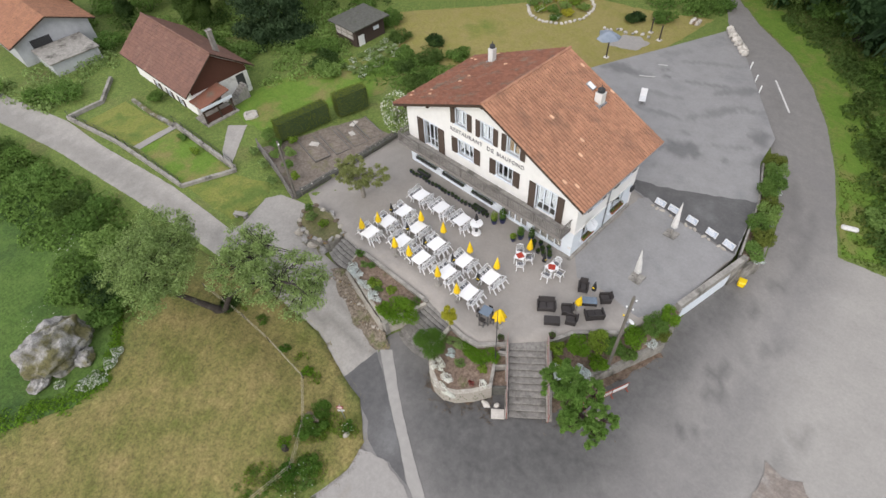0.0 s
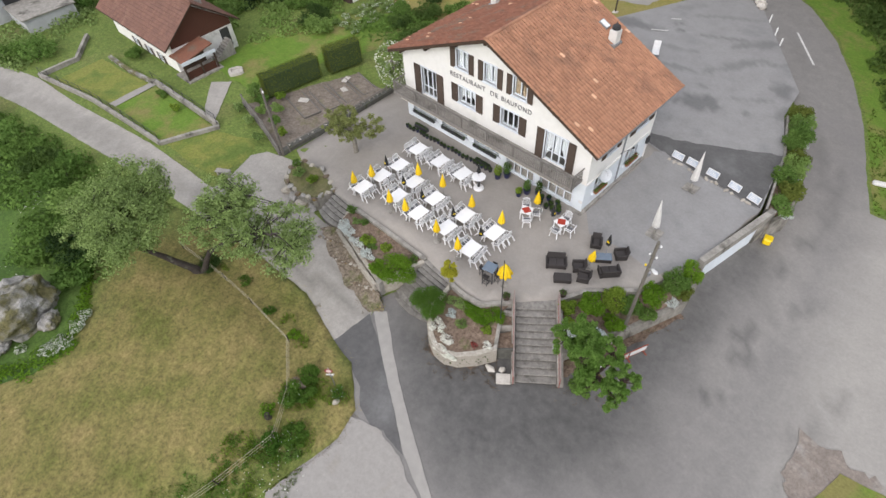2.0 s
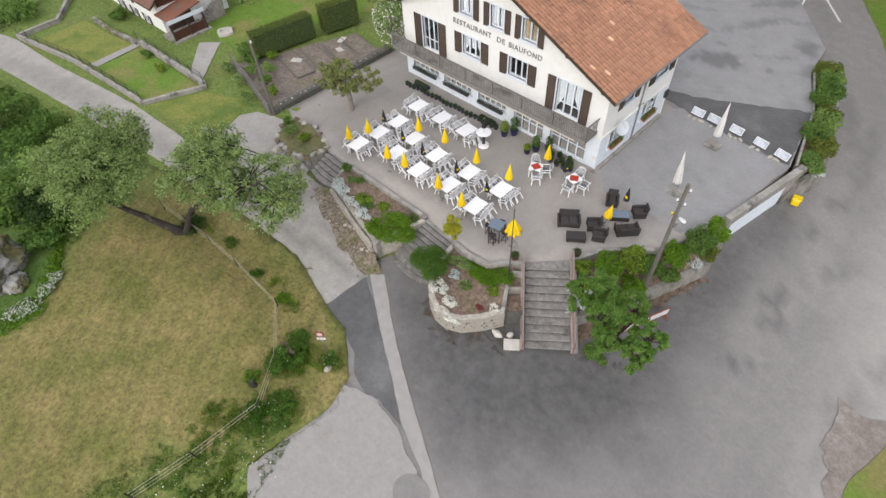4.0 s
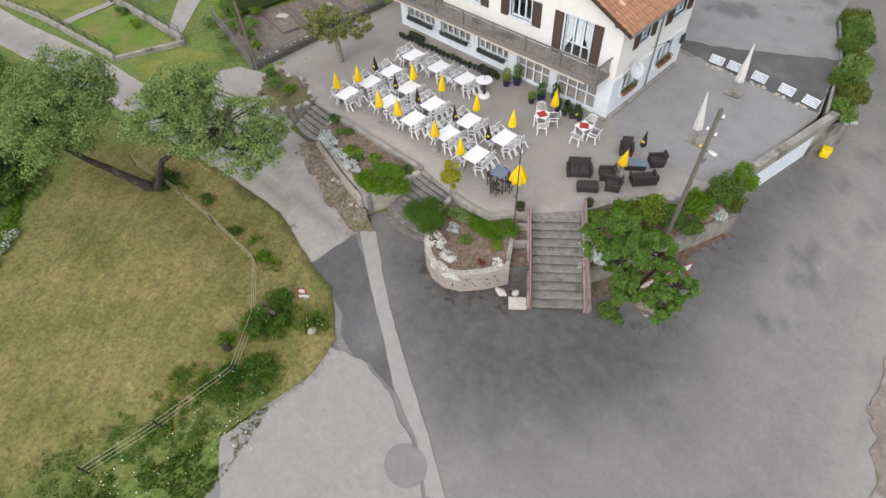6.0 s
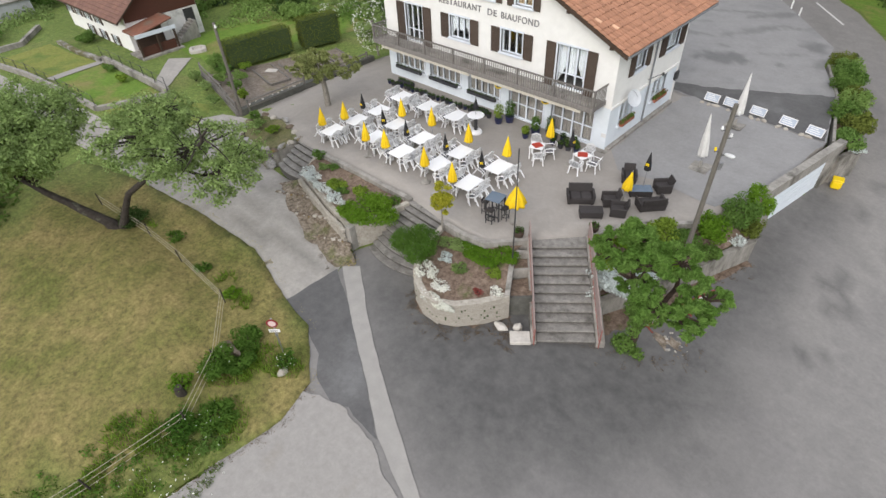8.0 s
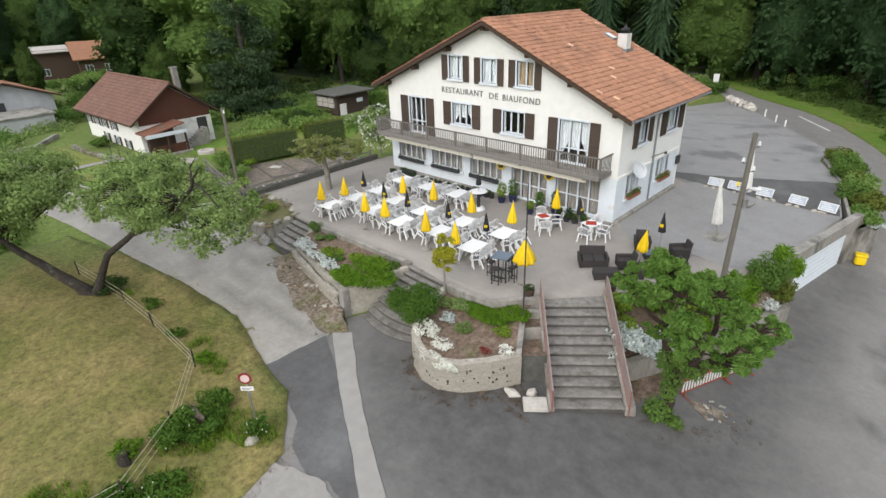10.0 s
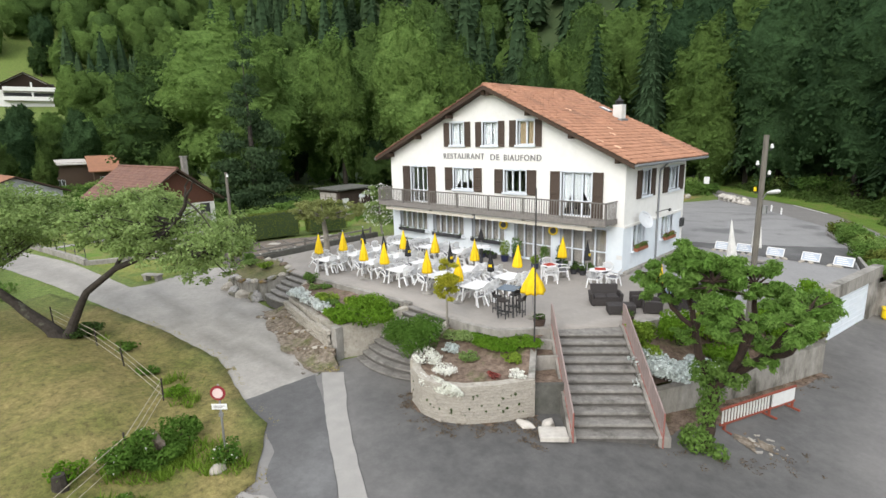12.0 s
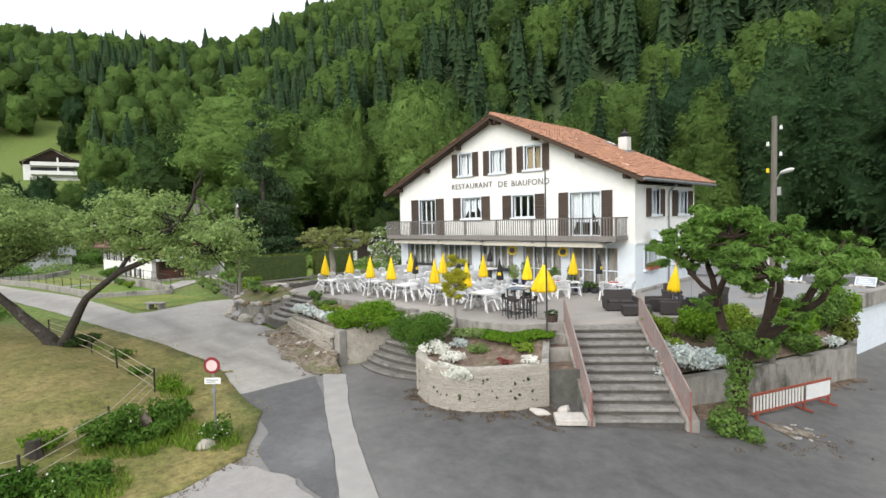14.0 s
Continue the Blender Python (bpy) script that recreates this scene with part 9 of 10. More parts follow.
# flower clumps on the verge
for i, (x, y, r, h, lm, lab) in enumerate([(-4.1, -20.5, 0.7, 0.46, LEAF_BOX, "leafy flower clump round a mossy stone"), (-4.3, -19.1, 0.62, 0.44, LEAF_BOX, "leafy flower clump on the verge"), (-2.3, -18.6, 0.4, 0.36, LEAF_BOX, "leafy clump with white flowers by the sign"),
                                           (-2.2, -21.6, 0.72, 0.32, LEAF_BOX, "tall weeds at the fence corner"), (-2.6, -22.7, 0.6, 0.34, LEAF_BOX, "tall weeds at the fence corner"), (-1.6, -22.2, 0.5, 0.22, LEAF_BUSH, "tall weeds at the fence corner"),
                                           (-7.1, -18.1, 0.42, 0.2, LEAF_FRESH, "small tuft with yellow flowers by the fence"), (-9.7, -18.1, 0.42, 0.22, LEAF_BOX, "small dark tuft by the fence"), (-15.6, -18.9, 0.9, 0.3, LEAF_DARK, "dark grass tuft under the apple tree"),
                                           (-12.7, -18.0, 0.5, 0.24, LEAF_BOX, "small dark tuft by the fence"), (-3.6, -19.9, 0.6, 0.3, LEAF_BOX, "leafy flower clump round a mossy stone"), (-4.2, -21.8, 0.45, 0.26, LEAF_FRESH, "tall weeds round the stump")]):
    bush("flower_clump", x, y, ground_height(x, y), r, r, h, lm, lab, int(3200 * r) if r > 0.5 else 500, 0.05, "plant", 160 + i, extra=(LEAF_WHITE, 26, 0.03) if i in (0, 2, 3, 4) else None)
rock("boulder", -4.35, -19.8, ground_height(-4.35, -19.8) + 0.16, (0.45, 0.3, 0.34), MOSSY, "mossy stone among the flowers", 61, sub=3, rough=0.9)
rock("stone", -2.1, -18.95, ground_height(-2.1, -18.95) + 0.05, (0.24, 0.16, 0.17), STONE, "white stone below the sign", 62)
rock("boulder", -20.0, -28.8, ground_height(-20.0, -28.8) - 0.2, (1.65, 2.25, 1.85), BOULDER, "big pale grey limestone boulder with moss and lichen", 63, sub=5, rough=0.75)
rock("boulder", -18.3, -27.9, ground_height(-18.3, -27.9), (0.7, 0.6, 0.5), BOULDER, "small grey limestone boulder with moss", 64, sub=4, rough=1.0)
rock("boulder", -18.6, -30.6, ground_height(-18.6, -30.6), (0.6, 0.8, 0.45), BOULDER, "small grey limestone boulder with moss", 65, sub=4, rough=1.0)
for i, (x, y, r) in enumerate([(-16.3, -28.6, 0.55), (-16.35, -27.75, 0.6), (-16.75, -26.9, 0.5), (-17.2, -26.2, 0.4), (-17.6, -29.8, 0.3)]):
    bush("blossom_shrub", x, y, ground_height(x, y), r, r, 0.24, LEAF_BUSH, "white-flowering wild plant by the boulder", int(1100 * r), 0.06, "plant", 5 + i, extra=(LEAF_WHITE, int(1100 * r), 0.04), group="white blossom by the boulder")
weeds = random.Random(43)
cl = []
for p, q in zip(dense([(-2.7, -22.0), (-3.0, -23.8), (-3.2, -25.6), (-3.7, -28.4), (-3.9, -31)], 0.14), range(400)):
    for k in range(2):
        x, y, r = p[0] + weeds.gauss(0.35, 0.6), p[1] + weeds.uniform(-0.2, 0.2), weeds.uniform(0.14, 0.34)
        cl.append((x, y, ground_height(x, y) + 0.06, r, r, r * weeds.uniform(0.4, 0.9)))
tagged(foliage("fence_weeds", cl, 9000, 0.05, LEAF_BOX, np.random.default_rng(44), None, shell=0.5, out=0.8, stray=0.5), "dark green weeds growing along the wire fence", "weeds", kind="stuff")
herbs = random.Random(41)
cl = []
for p, q in zip(dense(FIELD_EDGE, 0.16), dense(FIELD_EDGE, 0.16)[1:]):
    for k in range(2):
        d = herbs.uniform(-0.15, 1.5)
        x, y = p[0] - d * (0.8 if p[1] > -31 else 0.95), p[1] + d * (0.35 if p[1] > -28 else -0.1)
        r = herbs.uniform(0.22, 0.5)
        cl.append((x, y, ground_height(x, y) + 0.1, r, r, r * herbs.uniform(0.35, 0.8)))
tagged(foliage("field_herbs", cl, 9000, 0.075, LEAF_FRESH, np.random.default_rng(42), None, shell=0.6, out=0.9, stray=0.5), "tall green grass and herbs at the meadow's edge", "grass", kind="stuff")


def trimmed_hedge(x, y, l_, w, z0, z1, a, seed):
    he = thing("trimmed_hedge", pose(x, y, z0, 0, 0, a), "square-trimmed dark green garden hedge", "hedge", "trimmed hedges")
    part("core", boxes((-w / 2 + 0.08, w / 2 - 0.08, -l_ / 2 + 0.08, l_ / 2 - 0.08, 0, z1 - z0 - 0.1)), FOREST_FLOOR, he)
    rg_ = np.random.default_rng(seed)
    n_ = int(700 * (l_ * w + 2 * (l_ + w) * (z1 - z0)) / 4)
    f_ = rg_.integers(0, 6, n_)
    p_ = np.stack([rg_.uniform(-w / 2, w / 2, n_), rg_.uniform(-l_ / 2, l_ / 2, n_), rg_.uniform(0, z1 - z0, n_)], 1)
    p_[f_ == 0, 0], p_[f_ == 1, 0], p_[f_ == 2, 1], p_[f_ == 3, 1] = -w / 2, w / 2, -l_ / 2, l_ / 2
    p_[f_ > 3, 2] = z1 - z0
    p_ += rg_.normal(size=p_.shape) * 0.035
    n3 = np.zeros((n_, 3))
    for k_, (ax_, sg_) in enumerate(((0, -1), (0, 1), (1, -1), (1, 1), (2, 1), (2, 1))):
        n3[f_ == k_, ax_] = sg_
    n3 += rg_.normal(size=(n_, 3)) * 0.35
    u_ = np.cross(n3, rg_.normal(size=(n_, 3)))
    u_ /= np.linalg.norm(u_, axis=1)[:, None]
    v_ = np.cross(n3, u_)
    v_ /= np.linalg.norm(v_, axis=1)[:, None]
    s_ = 0.05
    q_ = np.stack([p_ - u_ * s_, p_ - v_ * s_ * 0.6, p_ + u_ * s_, p_ + v_ * s_ * 0.6], 1).reshape(-1, 3)
    raw("leaf_skin", q_.tolist(), np.arange(n_ * 4).reshape(-1, 4).tolist(), LEAF_HEDGE, he, "", rg_.uniform(0, 0.4, n_))


trimmed_hedge(-28.4, -3.2, 5.3, 1.25, -0.8, 1.1, -8, 1)
trimmed_hedge(-27.4, 1.9, 3.3, 1.25, -0.8, 1.35, -12, 2)

# wild growth on the bank left of the meadow, and round the gardens
WILD = [(-20.5, -25.3, 1.2), (-22.5, -24.5, 1.5), (-24.6, -26.5, 1.4), (-27, -22.9, 1.3), (-30.5, -22.3, 1.6), (-33.2, -22.9, 1.5), (-36.5, -23.2, 1.4), (-40, -24.2, 1.6), (-44, -24.6, 1.5), (-48, -25.4, 1.7),
        (-52, -26.5, 1.8), (-52.0, -17.2, 1.7), (-54, -19.2, 1.3), (-36.5, 5.2, 1.5), (-38.5, 7.2, 1.3), (-34.6, 4.4, 1.3), (-40.5, 6.0, 1.2),
        (-25.5, 9.2, 1.4), (-23.5, 10.6, 1.3), (-22.0, 12.2, 1.5), (-20.5, 14.2, 1.4), (-29, 10.4, 1.0), (-31, 12.0, 1.0), (-45, 0.5, 1.5), (-50, -1.0, 1.6), (-55, 2, 1.8), (-57, -6, 1.5), (-60, -22.5, 1.4), (-13.5, 37.0, 1.2), (-16.2, 35.0, 1.0),
        (-11.2, 42.0, 1.6), (-13.0, 43.5, 1.8), (-10.0, 44.0, 1.2), (-27.9, 13.2, 1.3), (-26.0, 15.6, 1.2), (14.6, 20.5, 1.0), (15.2, 24.6, 1.4), (13.6, 28.0, 1.5), (11.5, 32.0, 1.5), (17.5, 18.5, 1.2), (-60, -9, 1.7), (-63, -5.5, 1.9), (-66, -1.5, 2.0), (-58, -5, 1.3), (-70, -5.5, 1.9), (-75, -2.5, 2.1), (-80, 0.5, 2.2), (-72, 1.5, 1.8), (-67, -9.5, 1.6), (-34, 14.5, 1.2), (-38, 16.0, 1.5), (-41, 14.0, 1.5), (-44, 17.5, 1.7), (-30, 16.0, 1.0), (-88, -3, 2.0), (-92, 1.5, 2.1), (-95, -6, 1.9), (-90, 6.5, 1.9), (-97, 4.0, 2.0),
        (12.5, 37.5, 1.9), (8.8, 41.5, 2.1), (4.6, 45.0, 2.1), (0.2, 47.8, 2.2), (-4.6, 50.0, 2.0), (15.5, 32.5, 1.9), (17.8, 28.0, 1.8)]
for i, (x, y, r) in enumerate(WILD):
    bush("wild_shrub", x, y, ground_height(x, y) - 0.1, r * 1.15, r * 1.1, r * 0.62, (LEAF_BUSH, LEAF_SUMAC, LEAF_BUSH, LEAF_WOOD)[(i * 7) % 4], "dense wild green shrub", 1500, 0.12, "shrub", 200 + i, 11, "wild shrubs")

BANKS = [([(-19.6, -24.4), (-22.5, -27.2), (-29, -26.6), (-38, -27.4), (-50, -30), (-62, -33), (-62, -28), (-46, -23.6), (-33, -20.9), (-25, -20.4)], 250), ([(-50, -2), (-38, -1.5), (-33.5, 4), (-36, 9.5), (-44, 16), (-58, 12), (-62, -2)], 200),
         ([(-62, -9), (-54.5, -10.5), (-53.5, -17), (-50.5, -19.6), (-62, -22.5)], 60), ([(-32, 6.5), (-26, 7.5), (-20, 12), (-21.5, 15), (-33, 11.5)], 60), ([(14.5, 17.5), (17, 17), (24, 24), (18, 34), (8, 44), (6, 41), (12, 31), (14.5, 24)], 150),
         ([(4, 40), (-2, 44.6), (-9, 50.6), (-5, 54), (3, 48), (12, 38), (17, 30), (20, 22), (17, 17), (14.8, 18), (13, 23), (10.5, 28), (7, 34)], 200), ([(-12.5, 39.5), (-9.0, 43), (-13, 49), (-27, 44), (-26, 37), (-15, 39.6)], 90), ([(-62, 12), (-45, 14), (-41, 20), (-38, 26), (-33, 33), (-40, 44), (-62, 40)], 170)]
# dead leaves and crumbs blown against the walls, thinning out over the asphalt
rng_d = random.Random(8)
litter = []
for line_, spread, dense_ in ((R_WALL, 0.35, 26), ([(2.4, -11.1), (3.9, -12.4)], 0.3, 22), (G_LINE[:3], 0.35, 16), ([(5.6, -9.4), (6.6, -9.6), (8.2, -8.3), (8.6, -7.2)], 0.45, 8), (L_WALL, 0.55, 34), ([(-5.6, -13.2), (-4.9, -13.9)], 0.5, 20), ([(-1.1, -23.5), (-0.7, -20.4), (-1.1, -18.7)], 0.22, 18)):
    for p_, q_ in zip(line_, line_[1:]):
        dx, dy = q_[0] - p_[0], q_[1] - p_[1]
        d_ = math.hypot(dx, dy)
        for i in range(int(d_ * dense_)):
            f_, o_ = rng_d.random(), 0.12 + abs(rng_d.gauss(0, spread))
            x, y = p_[0] + dx * f_ + dy / d_ * o_, p_[1] + dy * f_ - dx / d_ * o_
            r_ = rng_d.uniform(0.04, 0.13)
            litter.append((x, y, ground_height(x, y) + 0.062 + (litter_bank(x, y) if line_ is L_WALL else 0), r_ * 1.3, r_ * 1.3, 0.012))
tagged(foliage("fallen_leaves", litter, 11000, 0.02, DEAD_LEAF, np.random.default_rng(6)), "dead brown leaves and crumbs along the walls", "leaf litter", kind="stuff")
# small dark specks strewn over the face of the planter wall
moss = []
for i in range(26):
    p_ = dense(R_WALL, 0.12)
    p_, q_ = (lambda k_: (p_[k_], p_[k_ + 1]))(rng_d.randrange(4, len(p_) - 2))
    d_ = Vector((q_[0] - p_[0], q_[1] - p_[1])).normalized()
    r_ = rng_d.uniform(0.015, 0.045)
    moss.append((p_[0] + d_.y * 0.165, p_[1] - d_.x * 0.165, rng_d.uniform(-1.5, -0.8), r_, r_, r_ * 1.2))
tagged(foliage("wall_moss", moss, 1500, 0.014, LEAF_DARK, np.random.default_rng(7)), "small dark specks on the face of the planter wall", "moss", kind="stuff")
rng_u = random.Random(31)
for k_, (poly, n_) in enumerate(BANKS):
    cl = []
    xs, ys = [p[0] for p in poly], [p[1] for p in poly]
    while len(cl) < n_:
        x, y = rng_u.uniform(min(xs), max(xs)), rng_u.uniform(min(ys), max(ys))
        if inside(poly, x, y):
            r_ = rng_u.uniform(0.5, 1.35)
            cl.append((x, y, ground_height(x, y) + r_ * 0.15, r_, r_, r_ * rng_u.uniform(0.3, 0.75)))
    ug = foliage("undergrowth", cl, n_ * 90, 0.15, (LEAF_BUSH, LEAF_SUMAC, LEAF_APPLE, LEAF_BUSH, LEAF_BUSH, LEAF_WOOD, LEAF_BUSH, LEAF_DARK)[k_], np.random.default_rng(70 + k_), None, shell=0.75, out=1.0, stray=0.45)
    tagged(ug, "dense tangled green undergrowth and nettles", "undergrowth", kind="stuff")


def grass(name, spots, count, h, material, label, seed, w=0.012):
    """Single blades strewn over plan polygons."""
    rn = random.Random(seed)
    v, f = [], []
    areas = []
    for poly in spots:
        xs, ys = [p[0] for p in poly], [p[1] for p in poly]
        areas.append((max(xs) - min(xs)) * (max(ys) - min(ys)))
    for poly, ar in zip(spots, areas):
        xs, ys = [p[0] for p in poly], [p[1] for p in poly]
        n_ = int(count * ar / sum(areas))
        for _ in range(n_):
            x, y = rn.uniform(min(xs), max(xs)), rn.uniform(min(ys), max(ys))
            if not inside(poly, x, y) or noise.noise((x * 0.6, y * 0.6, seed)) < -0.15:
                continue
            z = ground_height(x, y)
            a = rn.uniform(0, 6.28)
            hh = h * rn.uniform(0.5, 1.4) * (1 + 0.5 * noise.noise((x, y, seed)))
            dx, dy = math.cos(a), math.sin(a)
            for k in range(3):
                o = len(v)
                b = a + 2.1 * k
                ex, ey = math.cos(b) * hh * 0.5, math.sin(b) * hh * 0.5
                v += [(x - dy * w * 3, y + dx * w * 3, z), (x + dy * w * 3, y - dx * w * 3, z), (x + ex, y + ey, z + hh)]
                f.append((o, o + 1, o + 2))
    ob = raw(name, v, f, material)
    return tagged(ob, label, "grass", kind="stuff")


BANK = [(-1.2, -18.6), (-0.3, -20.0), (-1.0, -22.6), (0.0, -24.6), (1.2, -27.5), (-0.5, -30), (-4.5, -30), (-3.2, -22.5), (-6.9, -18.9), (-15, -19.2), (-21, -20), (-19.2, -17.5), (-9.2, -16.1), (-5.2, -17.0), (-2.0, -17.8)]
grass("bank_grass", [BANK], 9000, 0.07, BLADE, "uneven green grass on the bank", 5)
grass("bank_dry_grass", [BANK], 5000, 0.06, DRY_BLADE, "dry straw-coloured grass on the bank", 15)
grass("weed_grass", [[(-0.5, -22.3), (0.3, -24.6), (1.0, -28), (-0.5, -31), (-5.5, -31), (-5, -28), (-3.6, -26), (-3.2, -22.8)]], 6000, 0.13, BLADE, "tall uncut weeds along the fence", 6, 0.016)
grass("dry_grass", [[(-3.6, -24.2), (-4.0, -21.6), (-7.0, -19.0), (-14, -19.2), (-19, -20.8), (-17.6, -25.2), (-15.2, -29.0), (-7, -32), (-5, -29)]], 16000, 0.035, DRY_BLADE, "short dry meadow grass", 7)
grass("verge_grass", [[(12.4, 19), (14, 15), (17, 16), (20, 25), (12, 32), (8, 36), (10, 25)]], 9000, 0.12, BLADE, "roadside verge grass", 8, 0.02)
EDGE = [(-1.1, -24.2), (-0.65, -21.6), (-0.5, -20.1), (-0.95, -18.4), (-3.2, -16.8), (-5.2, -16.58), (-9.2, -15.68), (-14, -16.08), (-19, -16.98)]
el_, er_ = ribbon(EDGE, 0.55)
grass("edge_grass", [[el_[i], el_[i + 1], er_[i + 1], er_[i]] for i in range(len(EDGE) - 1)], 7000, 0.04, DRY_BLADE, "grass fringe overhanging the asphalt", 25, 0.014)
CLUMPS = [(-3.9, -20.1, 1.2), (-3.1, -19.2, 1.0), (-2.05, -18.75, 0.6), (-2.0, -21.6, 1.1), (-2.8, -22.9, 1.1), (-1.5, -22.6, 0.8), (-3.6, -24.0, 0.9), (-2.4, -25.2, 1.3), (-14.6, -18.9, 0.8), (-6.4, -18.1, 0.5), (-8.2, -17.8, 0.5)]
grass("tall_weeds", [[(x + r * math.cos(k), y + r * math.sin(k)) for k in (0, 1, 2, 3, 4, 5)] for x, y, r in CLUMPS], 3800, 0.26, LEAF_LIME, "tall ragged weeds round the stones and the fence", 27, 0.01)
foliage("wild_flowers", [(x, y, ground_height(x, y) + 0.3, 1.6, 1.2, 0.12) for x, y in ((-2.0, -25.0), (-0.8, -26.5), (-3.0, -27.5), (-1.0, -23.2), (-24, -29), (-30, -25), (-33, 14), (-30, 11))], 300, 0.04, LEAF_WHITE, np.random.default_rng(8))
tagged(bpy.data.objects["wild_flowers"], "scattered small white wild flowers", "flowers", kind="stuff")
foliage("litter_leaves", [(lin(-12, -5.2, i / 12), lin(-11.6, -13.3, i / 12), ground_height(lin(-12, -5.2, i / 12), lin(-11.6, -13.3, i / 12)) + 0.08, 0.6, 0.5, 0.04) for i in range(13)], 1500, 0.05, DRY_BLADE, np.random.default_rng(9), lift=1.2)
tagged(bpy.data.objects["litter_leaves"], "dry leaves under the bed wall", "leaf litter", kind="stuff")

# ---- woods ----


def broad_shape(seed, h, r, count, size, around=22, up=14, foot=0.07, bough=0.48, deep=0.75):
    """A broadleaf crown: one billowing body of boughs, skinned with leaf sprays that follow it and stand off its edge."""
    rg_ = np.random.default_rng(seed)
    sd = Vector((seed * 3.7, seed * 1.9, seed * 5.3))
    mid = Vector((0, 0, h * (0.5 + foot * 0.4)))

    def at(a, t):
        rad = r * max(0.02, math.sin(math.pi * min(1.0, 0.1 + 0.9 * t))) ** 0.62 * (0.78 + 0.22 * t if t < 0.5 else 0.89)
        p = Vector((rad * math.cos(a), rad * math.sin(a), h * (foot + (0.97 - foot) * t)))
        near = noise.voronoi(p / (bough * r) * 1.15 + sd)
        k = 1 + deep * (0.42 - near[0][0]) + 0.14 * noise.noise(p * 0.8 + sd) + 0.3 * noise.noise(p * 0.17 + sd)
        c = near[1][0]
        return mid + (p - mid) * k, (math.sin(c.x * 12.9 + c.y * 78.2 + c.z * 37.7) * 43758.5) % 1.0

    v, f, s = [], [], []
    for j in range(up + 1):
        for i in range(around):
            v.append(at(2 * math.pi * (i + 0.5 * (j % 2)) / around, j / up)[0])
    for j in range(up):
        for i in range(around):
            f.append((j * around + i, j * around + (i + 1) % around, (j + 1) * around + (i + 1) % around, (j + 1) * around + i))
            # low tint on the inner body: shade between the sprays put into its colour
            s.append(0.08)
    q, tint = [], []
    for i in range(count):
        a, t = rg_.uniform(0, 2 * math.pi), rg_.uniform(0.02, 1.0)
        p, bright = at(a, t)
        nrm = (at(a + 0.05, t)[0] - p).cross(at(a, t + 0.02)[0] - p)
        nrm = (nrm.normalized() if nrm.length > 1e-6 else Vector((0, 0, 1))) + Vector(rg_.normal(0, 0.24, 3)) + Vector((0, 0, 0.3))
        nrm.normalize()
        p = mid + (p - mid) * (1 + rg_.uniform(-0.05, 0.085))
        u = nrm.cross(Vector(rg_.normal(size=3))).normalized() * size * rg_.uniform(0.6, 1.4)
        w = nrm.cross(u) * 0.6
        bend = nrm * u.length * 0.15
        q += [p - u, p - w + bend, p + u, p + w + bend]
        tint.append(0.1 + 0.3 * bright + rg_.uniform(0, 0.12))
    n_ = len(v)
    f += [(n_ + 4 * i, n_ + 4 * i + 1, n_ + 4 * i + 2, n_ + 4 * i + 3) for i in range(count)]
    return np.array(v + q), np.array(f), np.array(s + tint)


def spruce_shape(seed, h, r, layers=17, arms=9, loose=0.1, thick=0.28, taper=0.85):
    rn = random.Random(seed)
    v, f, s = [], [], []
    for i in range(layers):
        t = i / (layers - 1)
        z, rad = h * (0.17 + 0.83 * t), r * (1 - t) ** taper + 0.12
        for j in range(arms):
            a = 2 * math.pi * (j + rn.random()) / arms
            L = rad * rn.uniform(0.85 - loose, 1.1 + loose)
            drop = L * rn.uniform(0.3, 0.55)
            w = L * thick + 0.08
            for k in range(3):
                a_, b_ = k / 3, (k + 1) / 3
                o = len(v)
                for q, ww in ((a_, w * (1 - a_ * 0.6)), (b_, w * (1 - b_ * 0.8))):
                    x, y, zz = L * q * math.cos(a), L * q * math.sin(a), z - drop * q * q
                    v += [(x - math.sin(a) * ww, y + math.cos(a) * ww, zz - 0.25 * ww + rn.uniform(-0.1, 0.1)), (x + math.sin(a) * ww, y - math.cos(a) * ww, zz - 0.25 * ww + rn.uniform(-0.1, 0.1))]
                f.append((o, o + 1, o + 3, o + 2))
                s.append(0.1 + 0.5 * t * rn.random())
    for i in range(6):
        for t0, t1 in ((0.0, 0.35), (0.35, 0.7), (0.7, 1.0)):
            o = len(v)
            for a, t in ((i, t0), (i + 1, t0), (i + 1, t1), (i, t1)):
                q = 0.72 * r * (1 - t) ** taper
                v.append((q * math.cos(a * math.pi / 3), q * math.sin(a * math.pi / 3), h * (0.14 + 0.8 * t)))
            f.append((o, o + 1, o + 2, o + 3))
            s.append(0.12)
    return np.array(v), np.array(f), np.array(s)


